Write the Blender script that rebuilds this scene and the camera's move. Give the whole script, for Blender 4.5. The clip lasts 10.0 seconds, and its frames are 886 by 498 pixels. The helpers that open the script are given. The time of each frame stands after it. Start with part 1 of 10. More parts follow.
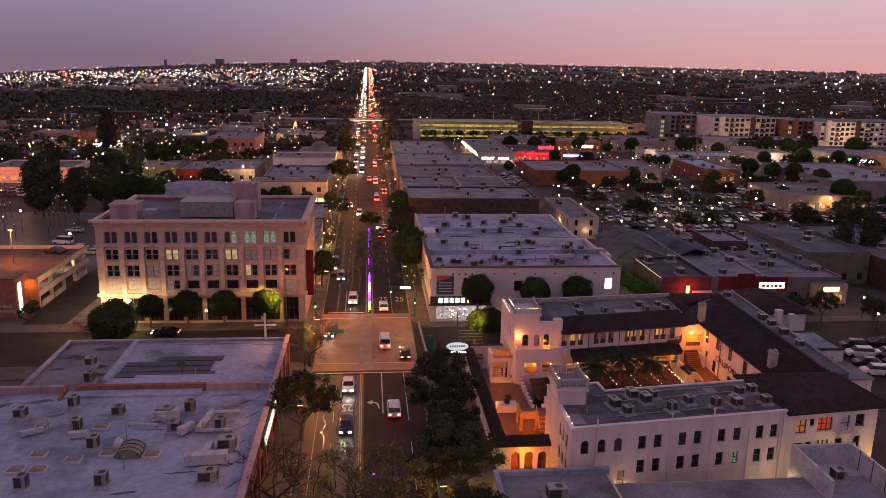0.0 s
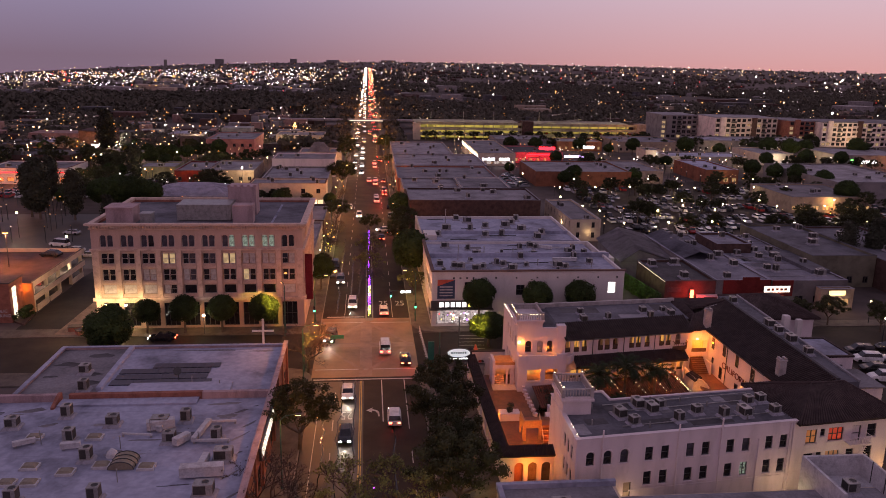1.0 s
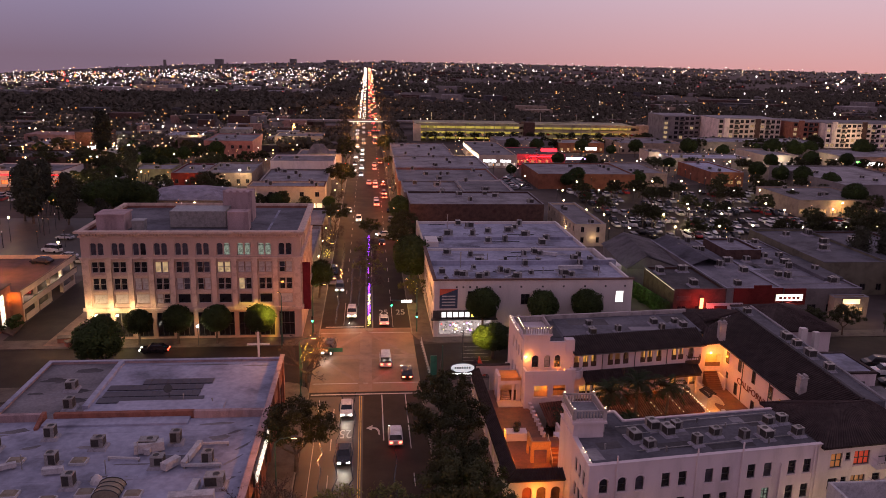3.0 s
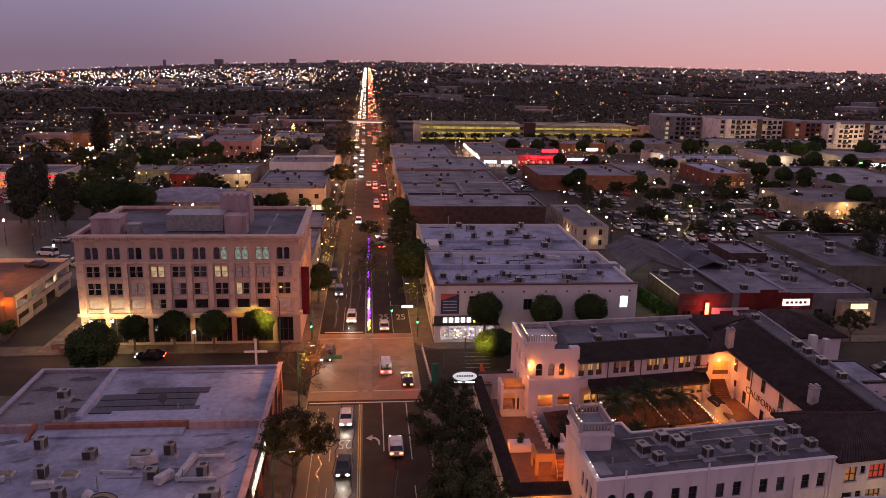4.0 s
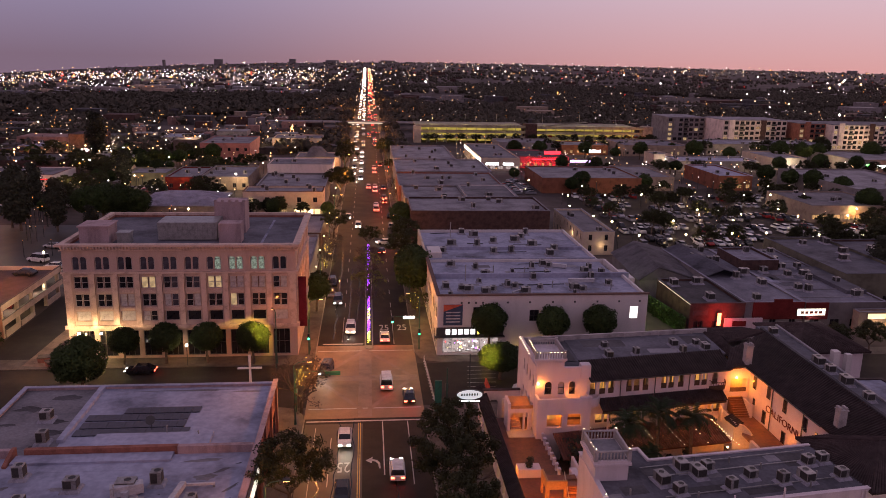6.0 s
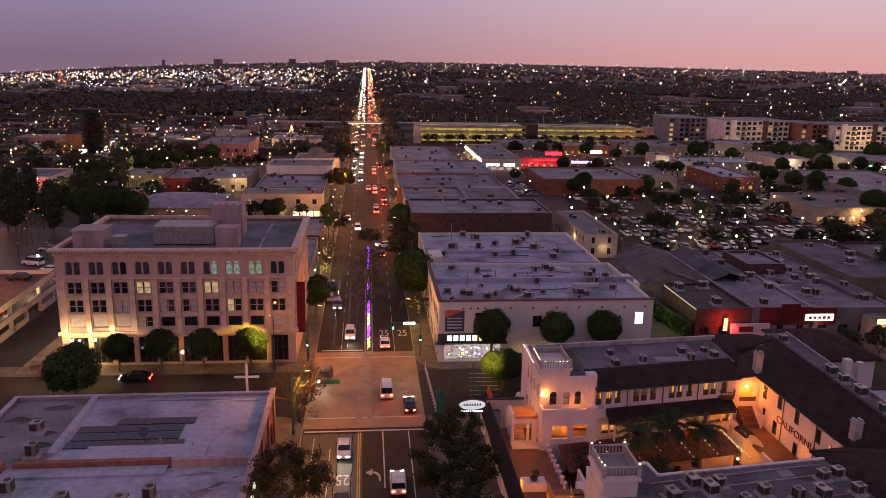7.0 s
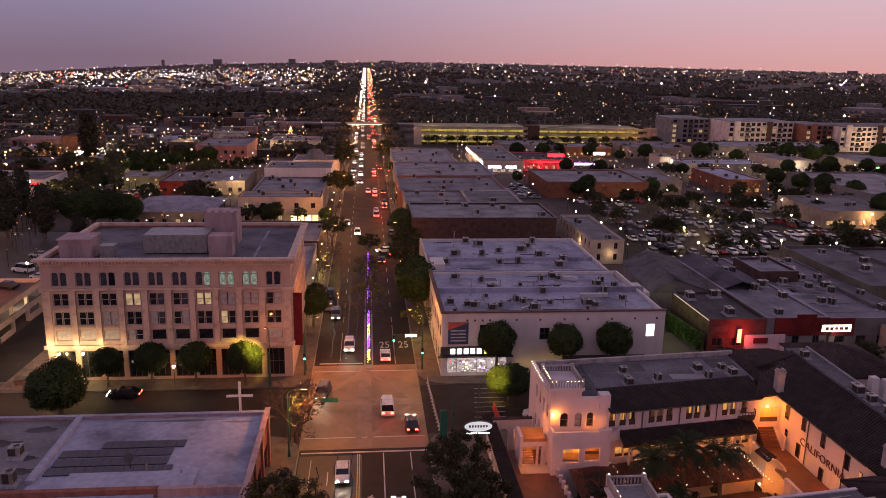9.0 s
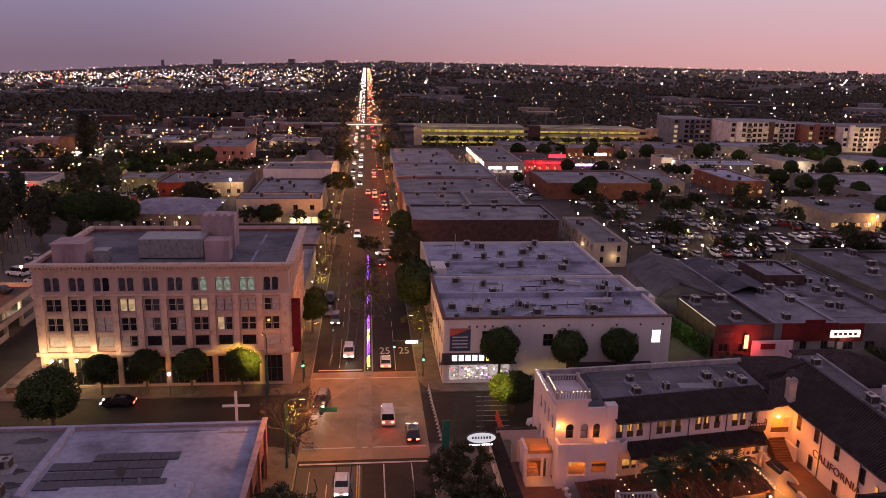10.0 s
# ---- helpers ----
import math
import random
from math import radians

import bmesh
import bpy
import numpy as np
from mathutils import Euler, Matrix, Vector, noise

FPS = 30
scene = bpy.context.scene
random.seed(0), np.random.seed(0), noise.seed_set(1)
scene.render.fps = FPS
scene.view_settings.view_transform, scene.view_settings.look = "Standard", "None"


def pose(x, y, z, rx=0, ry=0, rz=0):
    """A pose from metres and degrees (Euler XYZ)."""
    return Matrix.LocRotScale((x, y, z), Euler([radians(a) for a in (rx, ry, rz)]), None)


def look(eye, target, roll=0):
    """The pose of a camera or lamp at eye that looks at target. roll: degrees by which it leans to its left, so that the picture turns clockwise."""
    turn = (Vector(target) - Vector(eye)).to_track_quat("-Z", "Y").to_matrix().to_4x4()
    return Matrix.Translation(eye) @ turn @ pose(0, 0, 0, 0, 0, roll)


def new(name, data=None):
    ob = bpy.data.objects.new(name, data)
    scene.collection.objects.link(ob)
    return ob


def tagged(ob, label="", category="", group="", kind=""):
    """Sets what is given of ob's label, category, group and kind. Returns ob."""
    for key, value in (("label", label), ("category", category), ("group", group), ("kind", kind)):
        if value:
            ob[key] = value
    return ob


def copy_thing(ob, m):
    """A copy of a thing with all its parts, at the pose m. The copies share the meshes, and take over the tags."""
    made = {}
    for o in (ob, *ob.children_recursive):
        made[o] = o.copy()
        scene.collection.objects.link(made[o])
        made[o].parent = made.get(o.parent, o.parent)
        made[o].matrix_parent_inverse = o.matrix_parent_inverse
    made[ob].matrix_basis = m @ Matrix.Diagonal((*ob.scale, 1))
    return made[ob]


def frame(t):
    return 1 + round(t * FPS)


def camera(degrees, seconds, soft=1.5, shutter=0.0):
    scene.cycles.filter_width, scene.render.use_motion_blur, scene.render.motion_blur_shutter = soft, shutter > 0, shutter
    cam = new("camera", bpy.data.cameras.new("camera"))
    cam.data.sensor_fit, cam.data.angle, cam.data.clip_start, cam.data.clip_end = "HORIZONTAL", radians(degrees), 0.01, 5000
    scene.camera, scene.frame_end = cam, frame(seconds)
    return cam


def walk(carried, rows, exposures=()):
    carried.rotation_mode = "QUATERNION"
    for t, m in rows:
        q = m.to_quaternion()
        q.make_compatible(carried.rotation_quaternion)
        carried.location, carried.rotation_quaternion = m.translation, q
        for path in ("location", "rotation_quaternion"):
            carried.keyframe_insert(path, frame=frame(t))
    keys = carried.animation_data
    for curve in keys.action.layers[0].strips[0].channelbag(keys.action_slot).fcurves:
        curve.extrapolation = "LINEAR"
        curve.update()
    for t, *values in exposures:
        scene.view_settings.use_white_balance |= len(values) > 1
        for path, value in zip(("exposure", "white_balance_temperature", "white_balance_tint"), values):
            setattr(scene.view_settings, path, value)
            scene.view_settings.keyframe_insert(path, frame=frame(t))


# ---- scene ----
cam = camera(60.0, 10.0, soft=0.7)
PATH = [
    (0, (0.50, -3.00, 47.64), (10.13, 93.66, 23.89), 1.15),
    (1, (0.50, -0.82, 47.79), (10.15, 95.84, 24.04), 1.15),
    (2, (0.50, 1.53, 47.94), (10.16, 98.19, 24.18), 1.15),
    (3, (0.50, 4.02, 48.07), (10.18, 100.67, 24.32), 1.15),
    (4, (0.50, 6.61, 48.19), (10.20, 103.27, 24.44), 1.15),
    (5, (0.50, 9.29, 48.30), (10.22, 105.94, 24.55), 1.15),
    (6, (0.50, 12.02, 48.41), (10.23, 108.67, 24.66), 1.15),
    (7, (0.50, 14.78, 48.51), (10.25, 111.43, 24.75), 1.15),
    (8, (0.50, 17.53, 48.59), (10.27, 114.17, 24.84), 1.15),
    (9, (0.50, 20.24, 48.67), (10.28, 116.89, 24.92), 1.15),
    (10, (0.50, 22.89, 48.74), (10.30, 119.54, 24.99), 1.15),
]
walk(cam, [(t, look(eye, target, roll)) for t, eye, target, roll in PATH], exposures=((0.0, 0.0), (10.0, 0.0)))

# ---- dusk sky: the sun has just set ahead on the right ----
world = bpy.data.worlds.new("dusk_sky")
scene.world = world
world.use_nodes = True
wn, wl = world.node_tree.nodes, world.node_tree.links
wn.clear()


def ramp_of(nodes, stops):
    r = nodes.new("ShaderNodeValToRGB")
    while len(r.color_ramp.elements) < len(stops):
        r.color_ramp.elements.new(0.5)
    for e, (p, c) in zip(r.color_ramp.elements, stops):
        e.position, e.color = p, (*c, 1)
    return r


coords = wn.new("ShaderNodeTexCoord")
split = wn.new("ShaderNodeSeparateXYZ")
wl.new(coords.outputs["Generated"], split.inputs[0])
# height above the horizon, 0..1
away = ramp_of(wn, [(0.0, (0.22, 0.145, 0.205)), (0.08, (0.298, 0.244, 0.375)), (0.3, (0.30, 0.238, 0.362)), (0.6, (0.292, 0.245, 0.362)), (1.0, (0.282, 0.232, 0.355))])
west = ramp_of(wn, [(0.0, (0.74, 0.370, 0.365)), (0.08, (0.71, 0.490, 0.555)), (0.3, (0.60, 0.395, 0.47)), (0.6, (0.40, 0.305, 0.40)), (1.0, (0.282, 0.232, 0.355))])
for r in (away, west):
    wl.new(split.outputs["Z"], r.inputs[0])
glow_dir = (0.80, 0.60, 0.0)
dot = wn.new("ShaderNodeVectorMath")
dot.operation = "DOT_PRODUCT"
dot.inputs[1].default_value = glow_dir
wl.new(coords.outputs["Generated"], dot.inputs[0])
spread = wn.new("ShaderNodeMapRange")
spread.interpolation_type = "SMOOTHSTEP"
spread.inputs["From Min"].default_value, spread.inputs["From Max"].default_value = 0.30, 1.06
wl.new(dot.outputs["Value"], spread.inputs["Value"])
blend = wn.new("ShaderNodeMix")
blend.data_type = "RGBA"
wl.new(spread.outputs["Result"], blend.inputs["Factor"])
wl.new(away.outputs[0], blend.inputs["A"])
wl.new(west.outputs[0], blend.inputs["B"])
# the pink belt opposite the sunset, behind the camera
belt = ramp_of(wn, [(0.0, (0.20, 0.13, 0.17)), (0.1, (0.48, 0.29, 0.39)), (0.35, (0.65, 0.41, 0.52)), (0.7, (0.37, 0.28, 0.395)), (1.0, (0.282, 0.232, 0.355))])
wl.new(split.outputs["Z"], belt.inputs[0])
turn = wn.new("ShaderNodeMapRange")
turn.interpolation_type = "SMOOTHSTEP"
turn.inputs["From Min"].default_value, turn.inputs["From Max"].default_value = 0.12, -0.6
wl.new(dot.outputs["Value"], turn.inputs["Value"])
blend2 = wn.new("ShaderNodeMix")
blend2.data_type = "RGBA"
wl.new(turn.outputs["Result"], blend2.inputs["Factor"])
wl.new(blend.outputs["Result"], blend2.inputs["A"])
wl.new(belt.outputs[0], blend2.inputs["B"])
back = wn.new("ShaderNodeBackground")
back.inputs["Strength"].default_value = 1.0
wl.new(blend2.outputs["Result"], back.inputs["Color"])
wout = wn.new("ShaderNodeOutputWorld")
wl.new(back.outputs[0], wout.inputs[0])

# what is left of the sunset glow, very wide and weak
sun = new("sunset_glow", bpy.data.lights.new("sunset_glow", "SUN"))
sun.data.energy, sun.data.angle, sun.data.color = 0.3, radians(50), (1.0, 0.62, 0.60)
sun.matrix_world = look((0, 0, 200), (-80, -60, 172))

# ---- materials ----
def surf(name, col, rough=0.8, var=0.22, scale=0.35, fine=9.0, bump=0.12, metal=0.0, shift=0.0, streak=0.0, dark=0.35):
    """A real surface: base colour with stains at a large scale and grain at a small one."""
    m = bpy.data.materials.new(name)
    m.use_nodes = True
    n, l = m.node_tree.nodes, m.node_tree.links
    b = n["Principled BSDF"]
    b.inputs["Roughness"].default_value, b.inputs["Metallic"].default_value = rough, metal
    b.inputs["Specular IOR Level"].default_value = 0.12 if rough > 0.68 and not metal else 0.5
    tc = n.new("ShaderNodeTexCoord")
    big, small = n.new("ShaderNodeTexNoise"), n.new("ShaderNodeTexNoise")
    big.inputs["Scale"].default_value, small.inputs["Scale"].default_value = scale, fine
    big.inputs["Detail"].default_value, small.inputs["Detail"].default_value = 6, 4
    big.inputs["Roughness"].default_value = 0.62
    l.new(tc.outputs["Object"], big.inputs["Vector"])
    l.new(tc.outputs["Object"], small.inputs["Vector"])
    if streak:
        mp = n.new("ShaderNodeMapping")
        mp.inputs["Scale"].default_value = (1, 1, streak)
        l.new(tc.outputs["Object"], mp.inputs["Vector"])
        l.new(mp.outputs[0], big.inputs["Vector"])
    lo = tuple(c * (1 - dark) for c in col)
    hi = tuple(min(1, c * (1 + var)) for c in col)
    r = ramp_of(n, [(0.32, lo), (0.5, col), (0.72, hi)])
    l.new(big.outputs["Fac"], r.inputs[0])
    grain = n.new("ShaderNodeMix")
    grain.data_type, grain.blend_type = "RGBA", "MULTIPLY"
    grain.inputs["Factor"].default_value = 0.45
    gr = ramp_of(n, [(0.3, (0.55, 0.55, 0.55)), (0.65, (1.1, 1.1, 1.1))])
    l.new(small.outputs["Fac"], gr.inputs[0])
    l.new(r.outputs[0], grain.inputs["A"])
    l.new(gr.outputs[0], grain.inputs["B"])
    out = grain.outputs["Result"]
    if shift:
        info = n.new("ShaderNodeObjectInfo")
        hsv = n.new("ShaderNodeHueSaturation")
        rng = n.new("ShaderNodeMapRange")
        rng.inputs["To Min"].default_value, rng.inputs["To Max"].default_value = 1 - shift, 1 + shift
        l.new(info.outputs["Random"], rng.inputs["Value"])
        l.new(rng.outputs[0], hsv.inputs["Value"])
        l.new(out, hsv.inputs["Color"])
        out = hsv.outputs[0]
    l.new(out, b.inputs["Base Color"])
    if bump:
        bp = n.new("ShaderNodeBump")
        bp.inputs["Strength"].default_value, bp.inputs["Distance"].default_value = bump, 0.03
        l.new(small.outputs["Fac"], bp.inputs["Height"])
        l.new(bp.outputs[0], b.inputs["Normal"])
    return m


def glow(name, col, strength, sampled=False):
    m = bpy.data.materials.new(name)
    m.use_nodes = True
    b = m.node_tree.nodes["Principled BSDF"]
    b.inputs["Base Color"].default_value = (*[min(1, 0.6 * c) for c in col], 1)
    b.inputs["Emission Color"].default_value = (*col, 1)
    b.inputs["Emission Strength"].default_value = strength
    if not sampled:
        m.cycles.emission_sampling = "NONE"
    return m


def room_glow(name, col, strength, size=1.4, low=0.35):
    """A lit room or shop seen through a pane: uneven warm light with darker furniture shapes."""
    m = glow(name, col, strength)
    m.node_tree.nodes["Principled BSDF"].inputs["Base Color"].default_value = (0.06, 0.05, 0.045, 1)
    n, l = m.node_tree.nodes, m.node_tree.links
    b = n["Principled BSDF"]
    tc, v = n.new("ShaderNodeTexCoord"), n.new("ShaderNodeTexVoronoi")
    v.distance, v.inputs["Scale"].default_value = "CHEBYCHEV", size
    l.new(tc.outputs["Object"], v.inputs["Vector"])
    r = ramp_of(n, [(0.1, tuple(c * low for c in col)), (0.55, col), (0.9, tuple(c * min(0.5, low * 2) for c in col))])
    l.new(v.outputs["Color"], r.inputs[0])
    l.new(r.outputs[0], b.inputs["Emission Color"])
    return m


ASPHALT = surf("asphalt", (0.036, 0.028, 0.022), 0.7, 0.5, 0.18, 14, 0.1)
ASPHALT_WORN = surf("worn_asphalt", (0.046, 0.034, 0.024), 0.52, 0.5, 0.16, 12, 0.14)
CONCRETE = surf("concrete_paving", (0.13, 0.108, 0.092), 0.75, 0.3, 0.5, 10)
KERB = surf("kerb_concrete", (0.24, 0.215, 0.19), 0.8)
PAINT_W = surf("road_paint_white", (0.42, 0.40, 0.38), 0.6, 0.15, 0.8, 6, 0.05)
PAINT_Y = surf("road_paint_yellow", (0.55, 0.38, 0.08), 0.6, 0.15, 0.8, 6, 0.05)
TOWN = surf("town_ground", (0.088, 0.070, 0.064), 0.9, 0.9, 0.02, 0.3, 0.0)
ROOF_PALE = surf("pale_roof_coating", (0.325, 0.335, 0.43), 0.75, 0.2, 0.11, 1.3, 0.06, dark=0.6)
ROOF_GREY = surf("grey_roof_felt", (0.205, 0.195, 0.21), 0.85, 0.35, 0.15, 3, 0.08, shift=0.25, dark=0.45)
ROOF_MID = surf("slate_grey_roof_felt", (0.115, 0.112, 0.13), 0.85, 0.4, 0.18, 3, 0.1, shift=0.2, dark=0.5)
ROOF_DARK = surf("dark_roof_felt", (0.085, 0.08, 0.085), 0.85, 0.35, 0.2, 3, 0.08, shift=0.2)
STUCCO = surf("white_stucco", (0.64, 0.55, 0.57), 0.85, 0.06, 0.5, 30, 0.05, streak=0.25, dark=0.2)
STUCCO_G = surf("weathered_stucco", (0.40, 0.36, 0.35), 0.85, 0.2, 0.6, 12, 0.15, dark=0.4)
STUCCO_W = surf("white_painted_wall", (0.62, 0.575, 0.56), 0.8, 0.08, 0.3, 10, 0.1, streak=0.3, dark=0.14)
CREAM = surf("cream_stucco", (0.58, 0.47, 0.36), 0.85, 0.12, 0.4, 10, 0.12, dark=0.2)
TERRACOTTA_W = surf("buff_terracotta_wall", (0.49, 0.355, 0.30), 0.8, 0.12, 0.5, 12, 0.15, streak=0.3, dark=0.22)
TERRACOTTA_T = surf("buff_terracotta_trim", (0.58, 0.43, 0.36), 0.75, 0.12, 0.8, 12, 0.15)
BRICK = surf("red_brick", (0.27, 0.115, 0.085), 0.85, 0.25, 0.8, 7, 0.25)
BRICK_D = surf("dark_brick", (0.085, 0.052, 0.046), 0.85, 0.3, 0.8, 7, 0.25)
PINK = surf("faded_pink_parapet", (0.39, 0.28, 0.285), 0.85, 0.2, 0.5, 8, 0.15, streak=0.3, dark=0.35)
TAN = surf("tan_stucco", (0.36, 0.28, 0.22), 0.85, 0.15, 0.4, 8, 0.12, shift=0.2)
GREYW = surf("grey_stucco", (0.22, 0.20, 0.20), 0.85, 0.15, 0.3, 8, 0.12, shift=0.3)
ORANGE_W = surf("orange_stucco", (0.24, 0.10, 0.06), 0.85, 0.15, 0.4, 8, 0.12)
RED_W = surf("red_painted_wall", (0.14, 0.022, 0.020), 0.75, 0.15, 0.4, 8, 0.12)
GREEN_W = surf("green_creeper_wall", (0.05, 0.085, 0.028), 0.95, 0.5, 1.2, 7, 0.6)
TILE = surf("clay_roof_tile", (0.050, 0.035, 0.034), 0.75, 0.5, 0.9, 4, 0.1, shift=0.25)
# the clay tile again, with the court's lamplight put into its colour
TILE_LIT = surf("red_lit_clay_tile", (0.13, 0.052, 0.037), 0.75, 0.4, 0.9, 4, 0.1, shift=0.25)
TERRACE = surf("terracotta_floor", (0.13, 0.05, 0.032), 0.6, 0.2, 0.6, 4, 0.05)
METAL = surf("galvanised_metal", (0.30, 0.29, 0.28), 0.45, 0.2, 1.5, 8, 0.05, metal=0.35, shift=0.2)
METAL_D = surf("dark_metal", (0.05, 0.05, 0.052), 0.5, 0.2, 1.5, 8, 0.05, metal=0.3)
DUCT = surf("white_duct", (0.46, 0.45, 0.47), 0.55, 0.15, 1.0, 6, 0.05)
POLE_G = surf("green_painted_pole", (0.025, 0.075, 0.055), 0.5, 0.2, 1, 8, 0.05)
WOOD = surf("weathered_timber", (0.10, 0.065, 0.045), 0.8, 0.3, 1, 10, 0.2)
RUST = surf("maroon_banner_cloth", (0.16, 0.018, 0.025), 0.8, 0.15, 0.6, 8, 0.05)
BARK_D = surf("dark_twig_bark", (0.075, 0.055, 0.05), 0.9, 0.3, 2, 14, 0.3)
BARK = surf("bark", (0.13, 0.10, 0.08), 0.9, 0.3, 2, 14, 0.5)
LEAF = surf("ficus_leaf", (0.034, 0.052, 0.016), 0.72, 0.6, 0.7, 5, 0.0, shift=0.3)
LEAF_G = surf("young_leaf", (0.10, 0.11, 0.04), 0.7, 0.5, 0.7, 5, 0.0, shift=0.3)
# leaf of the far woods, paler and greyer: distance haze painted in
LEAF_F = surf("hazed_far_leaf", (0.082, 0.074, 0.058), 0.9, 0.2, 0.03, 0.4, 0.0, dark=0.3)
LEAF_N = surf("street_tree_leaf", (0.040, 0.044, 0.020), 0.7, 0.6, 0.5, 3, 0.0, shift=0.35)
LEAF_B = surf("dry_leaf", (0.10, 0.075, 0.066), 0.7, 0.5, 0.7, 5, 0.0, shift=0.3)
LEAF_D = surf("dark_leaf", (0.040, 0.043, 0.030), 0.7, 0.6, 0.5, 3, 0.0, shift=0.4)
PALM = surf("palm_frond", (0.030, 0.042, 0.018), 0.72, 0.4, 1, 5, 0.0, shift=0.3)
SKYLIGHT = surf("amber_skylight_plastic", (0.20, 0.17, 0.12), 0.5, 0.2, 1, 6, 0.02)
GLASS = surf("dark_window_glass", (0.018, 0.018, 0.022), 0.06, 0.3, 0.4, 2, 0.0)
# window glass with the dusk sky's pale reflection painted into its colour
GLASS_SKY = surf("painted_sky_glass", (0.062, 0.058, 0.074), 0.25, 0.4, 0.5, 2, 0.0)
BLIND = surf("pale_window_blind", (0.46, 0.43, 0.44), 0.7, 0.1, 2, 20, 0.05)
FRAME_W = surf("window_frame_paint", (0.42, 0.36, 0.33), 0.6, 0.1, 2, 10, 0.05)
FRAME_D = surf("dark_window_frame", (0.055, 0.05, 0.05), 0.5, 0.2, 2, 10, 0.05)
RUBBER = surf("tyre_rubber", (0.02, 0.02, 0.02), 0.85, 0.2, 4, 20, 0.05)
CAR_PAINTS = [surf("car_paint_" + n, c, 0.22, 0.05, 0.5, 6, 0.0, metal=mt) for n, c, mt in (
    ("white", (0.66, 0.66, 0.66), 0.0), ("silver", (0.42, 0.42, 0.44), 0.4), ("black", (0.016, 0.016, 0.018), 0.0),
    ("grey", (0.12, 0.12, 0.13), 0.3), ("red", (0.24, 0.02, 0.02), 0.0), ("blue", (0.03, 0.05, 0.13), 0.2))]
BIN_BLUE = surf("blue_sign_panel", (0.035, 0.055, 0.11), 0.6, 0.1, 1, 8, 0.03)
SIGN_RED = surf("red_sign_panel", (0.55, 0.10, 0.05), 0.6, 0.1, 1, 8, 0.03)
SIGN_GREEN = surf("green_sign_panel", (0.02, 0.13, 0.09), 0.5, 0.1, 1, 8, 0.03)
BARRIER = surf("red_plastic_barrier", (0.48, 0.05, 0.03), 0.5, 0.15, 1, 8, 0.05)

LAMP_W = glow("lamp_white", (1.0, 0.88, 0.70), 30)
LAMP_O = glow("lamp_orange", (1.0, 0.50, 0.16), 9)
LAMP_Y = glow("lamp_yellow", (1.0, 0.72, 0.36), 14)
HEAD = glow("headlight_glow", (1.0, 0.93, 0.80), 36)
TAIL = glow("taillight_glow", (1.0, 0.035, 0.02), 34)
GREENLIGHT = glow("green_signal_glow", (0.05, 1.0, 0.45), 9)
REDLIGHT = glow("red_signal_glow", (1.0, 0.04, 0.03), 9)
NEON_W = glow("white_sign_glow", (1.0, 0.97, 1.0), 6)
NEON_Y = glow("yellow_sign_glow", (1.0, 0.72, 0.10), 3)
NEON_R = glow("red_neon_glow", (1.0, 0.012, 0.02), 7)
NEON_P = glow("purple_string_glow", (0.30, 0.05, 1.0), 4.5)
NEON_G = glow("yellow_green_string_glow", (0.95, 0.85, 0.14), 3)
BULB = glow("warm_bulb_glow", (1.0, 0.74, 0.42), 11)
ROOM_W = room_glow("lit_room_warm", (1.0, 0.66, 0.34), 0.55, 1.4)
ROOM_C = room_glow("lit_room_cool", (0.80, 1.0, 0.80), 0.34, 4.6, 0.06)
SHOP = room_glow("lit_shop", (1.0, 0.78, 0.72), 0.62, 2.6)
SHOP_W = room_glow("lit_shop_warm", (1.0, 0.56, 0.22), 0.8, 1.1)
LOGGIA = room_glow("lit_loggia", (1.0, 0.46, 0.10), 0.75, 0.9)
GARAGE = room_glow("lit_garage_deck", (0.95, 0.70, 0.14), 0.62, 0.3)

# ---- building tools ----
def bm_():
    return bmesh.new()


def box(bm, x0, x1, y0, y1, z0, z1):
    v = [bm.verts.new((x, y, z)) for z in (z0, z1) for y in (y0, y1) for x in (x0, x1)]
    for q in ((0, 2, 3, 1), (4, 5, 7, 6), (0, 1, 5, 4), (2, 6, 7, 3), (0, 4, 6, 2), (1, 3, 7, 5)):
        bm.faces.new([v[i] for i in q])
    return bm


def tube(bm, a, b, r0, r1=None, n=8, cap=True):
    a, b = Vector(a), Vector(b)
    r1 = r0 if r1 is None else r1
    d = (b - a).normalized()
    u = d.orthogonal().normalized()
    w = d.cross(u)
    rings = []
    for p, r in ((a, r0), (b, r1)):
        rings.append([bm.verts.new(p + (u * math.cos(t) + w * math.sin(t)) * r) for t in [2 * math.pi * i / n for i in range(n)]])
    for i in range(n):
        bm.faces.new((rings[0][i], rings[0][(i + 1) % n], rings[1][(i + 1) % n], rings[1][i]))
    if cap:
        bm.faces.new(rings[0][::-1])
        bm.faces.new(rings[1])
    return bm


def slab(bm, pts, z0, z1):
    """A prism on a plan polygon (anticlockwise)."""
    lo = [bm.verts.new((x, y, z0)) for x, y in pts]
    hi = [bm.verts.new((x, y, z1)) for x, y in pts]
    n = len(pts)
    for i in range(n):
        bm.faces.new((lo[i], lo[(i + 1) % n], hi[(i + 1) % n], hi[i]))
    bm.faces.new(hi)
    bm.faces.new(lo[::-1])
    return bm


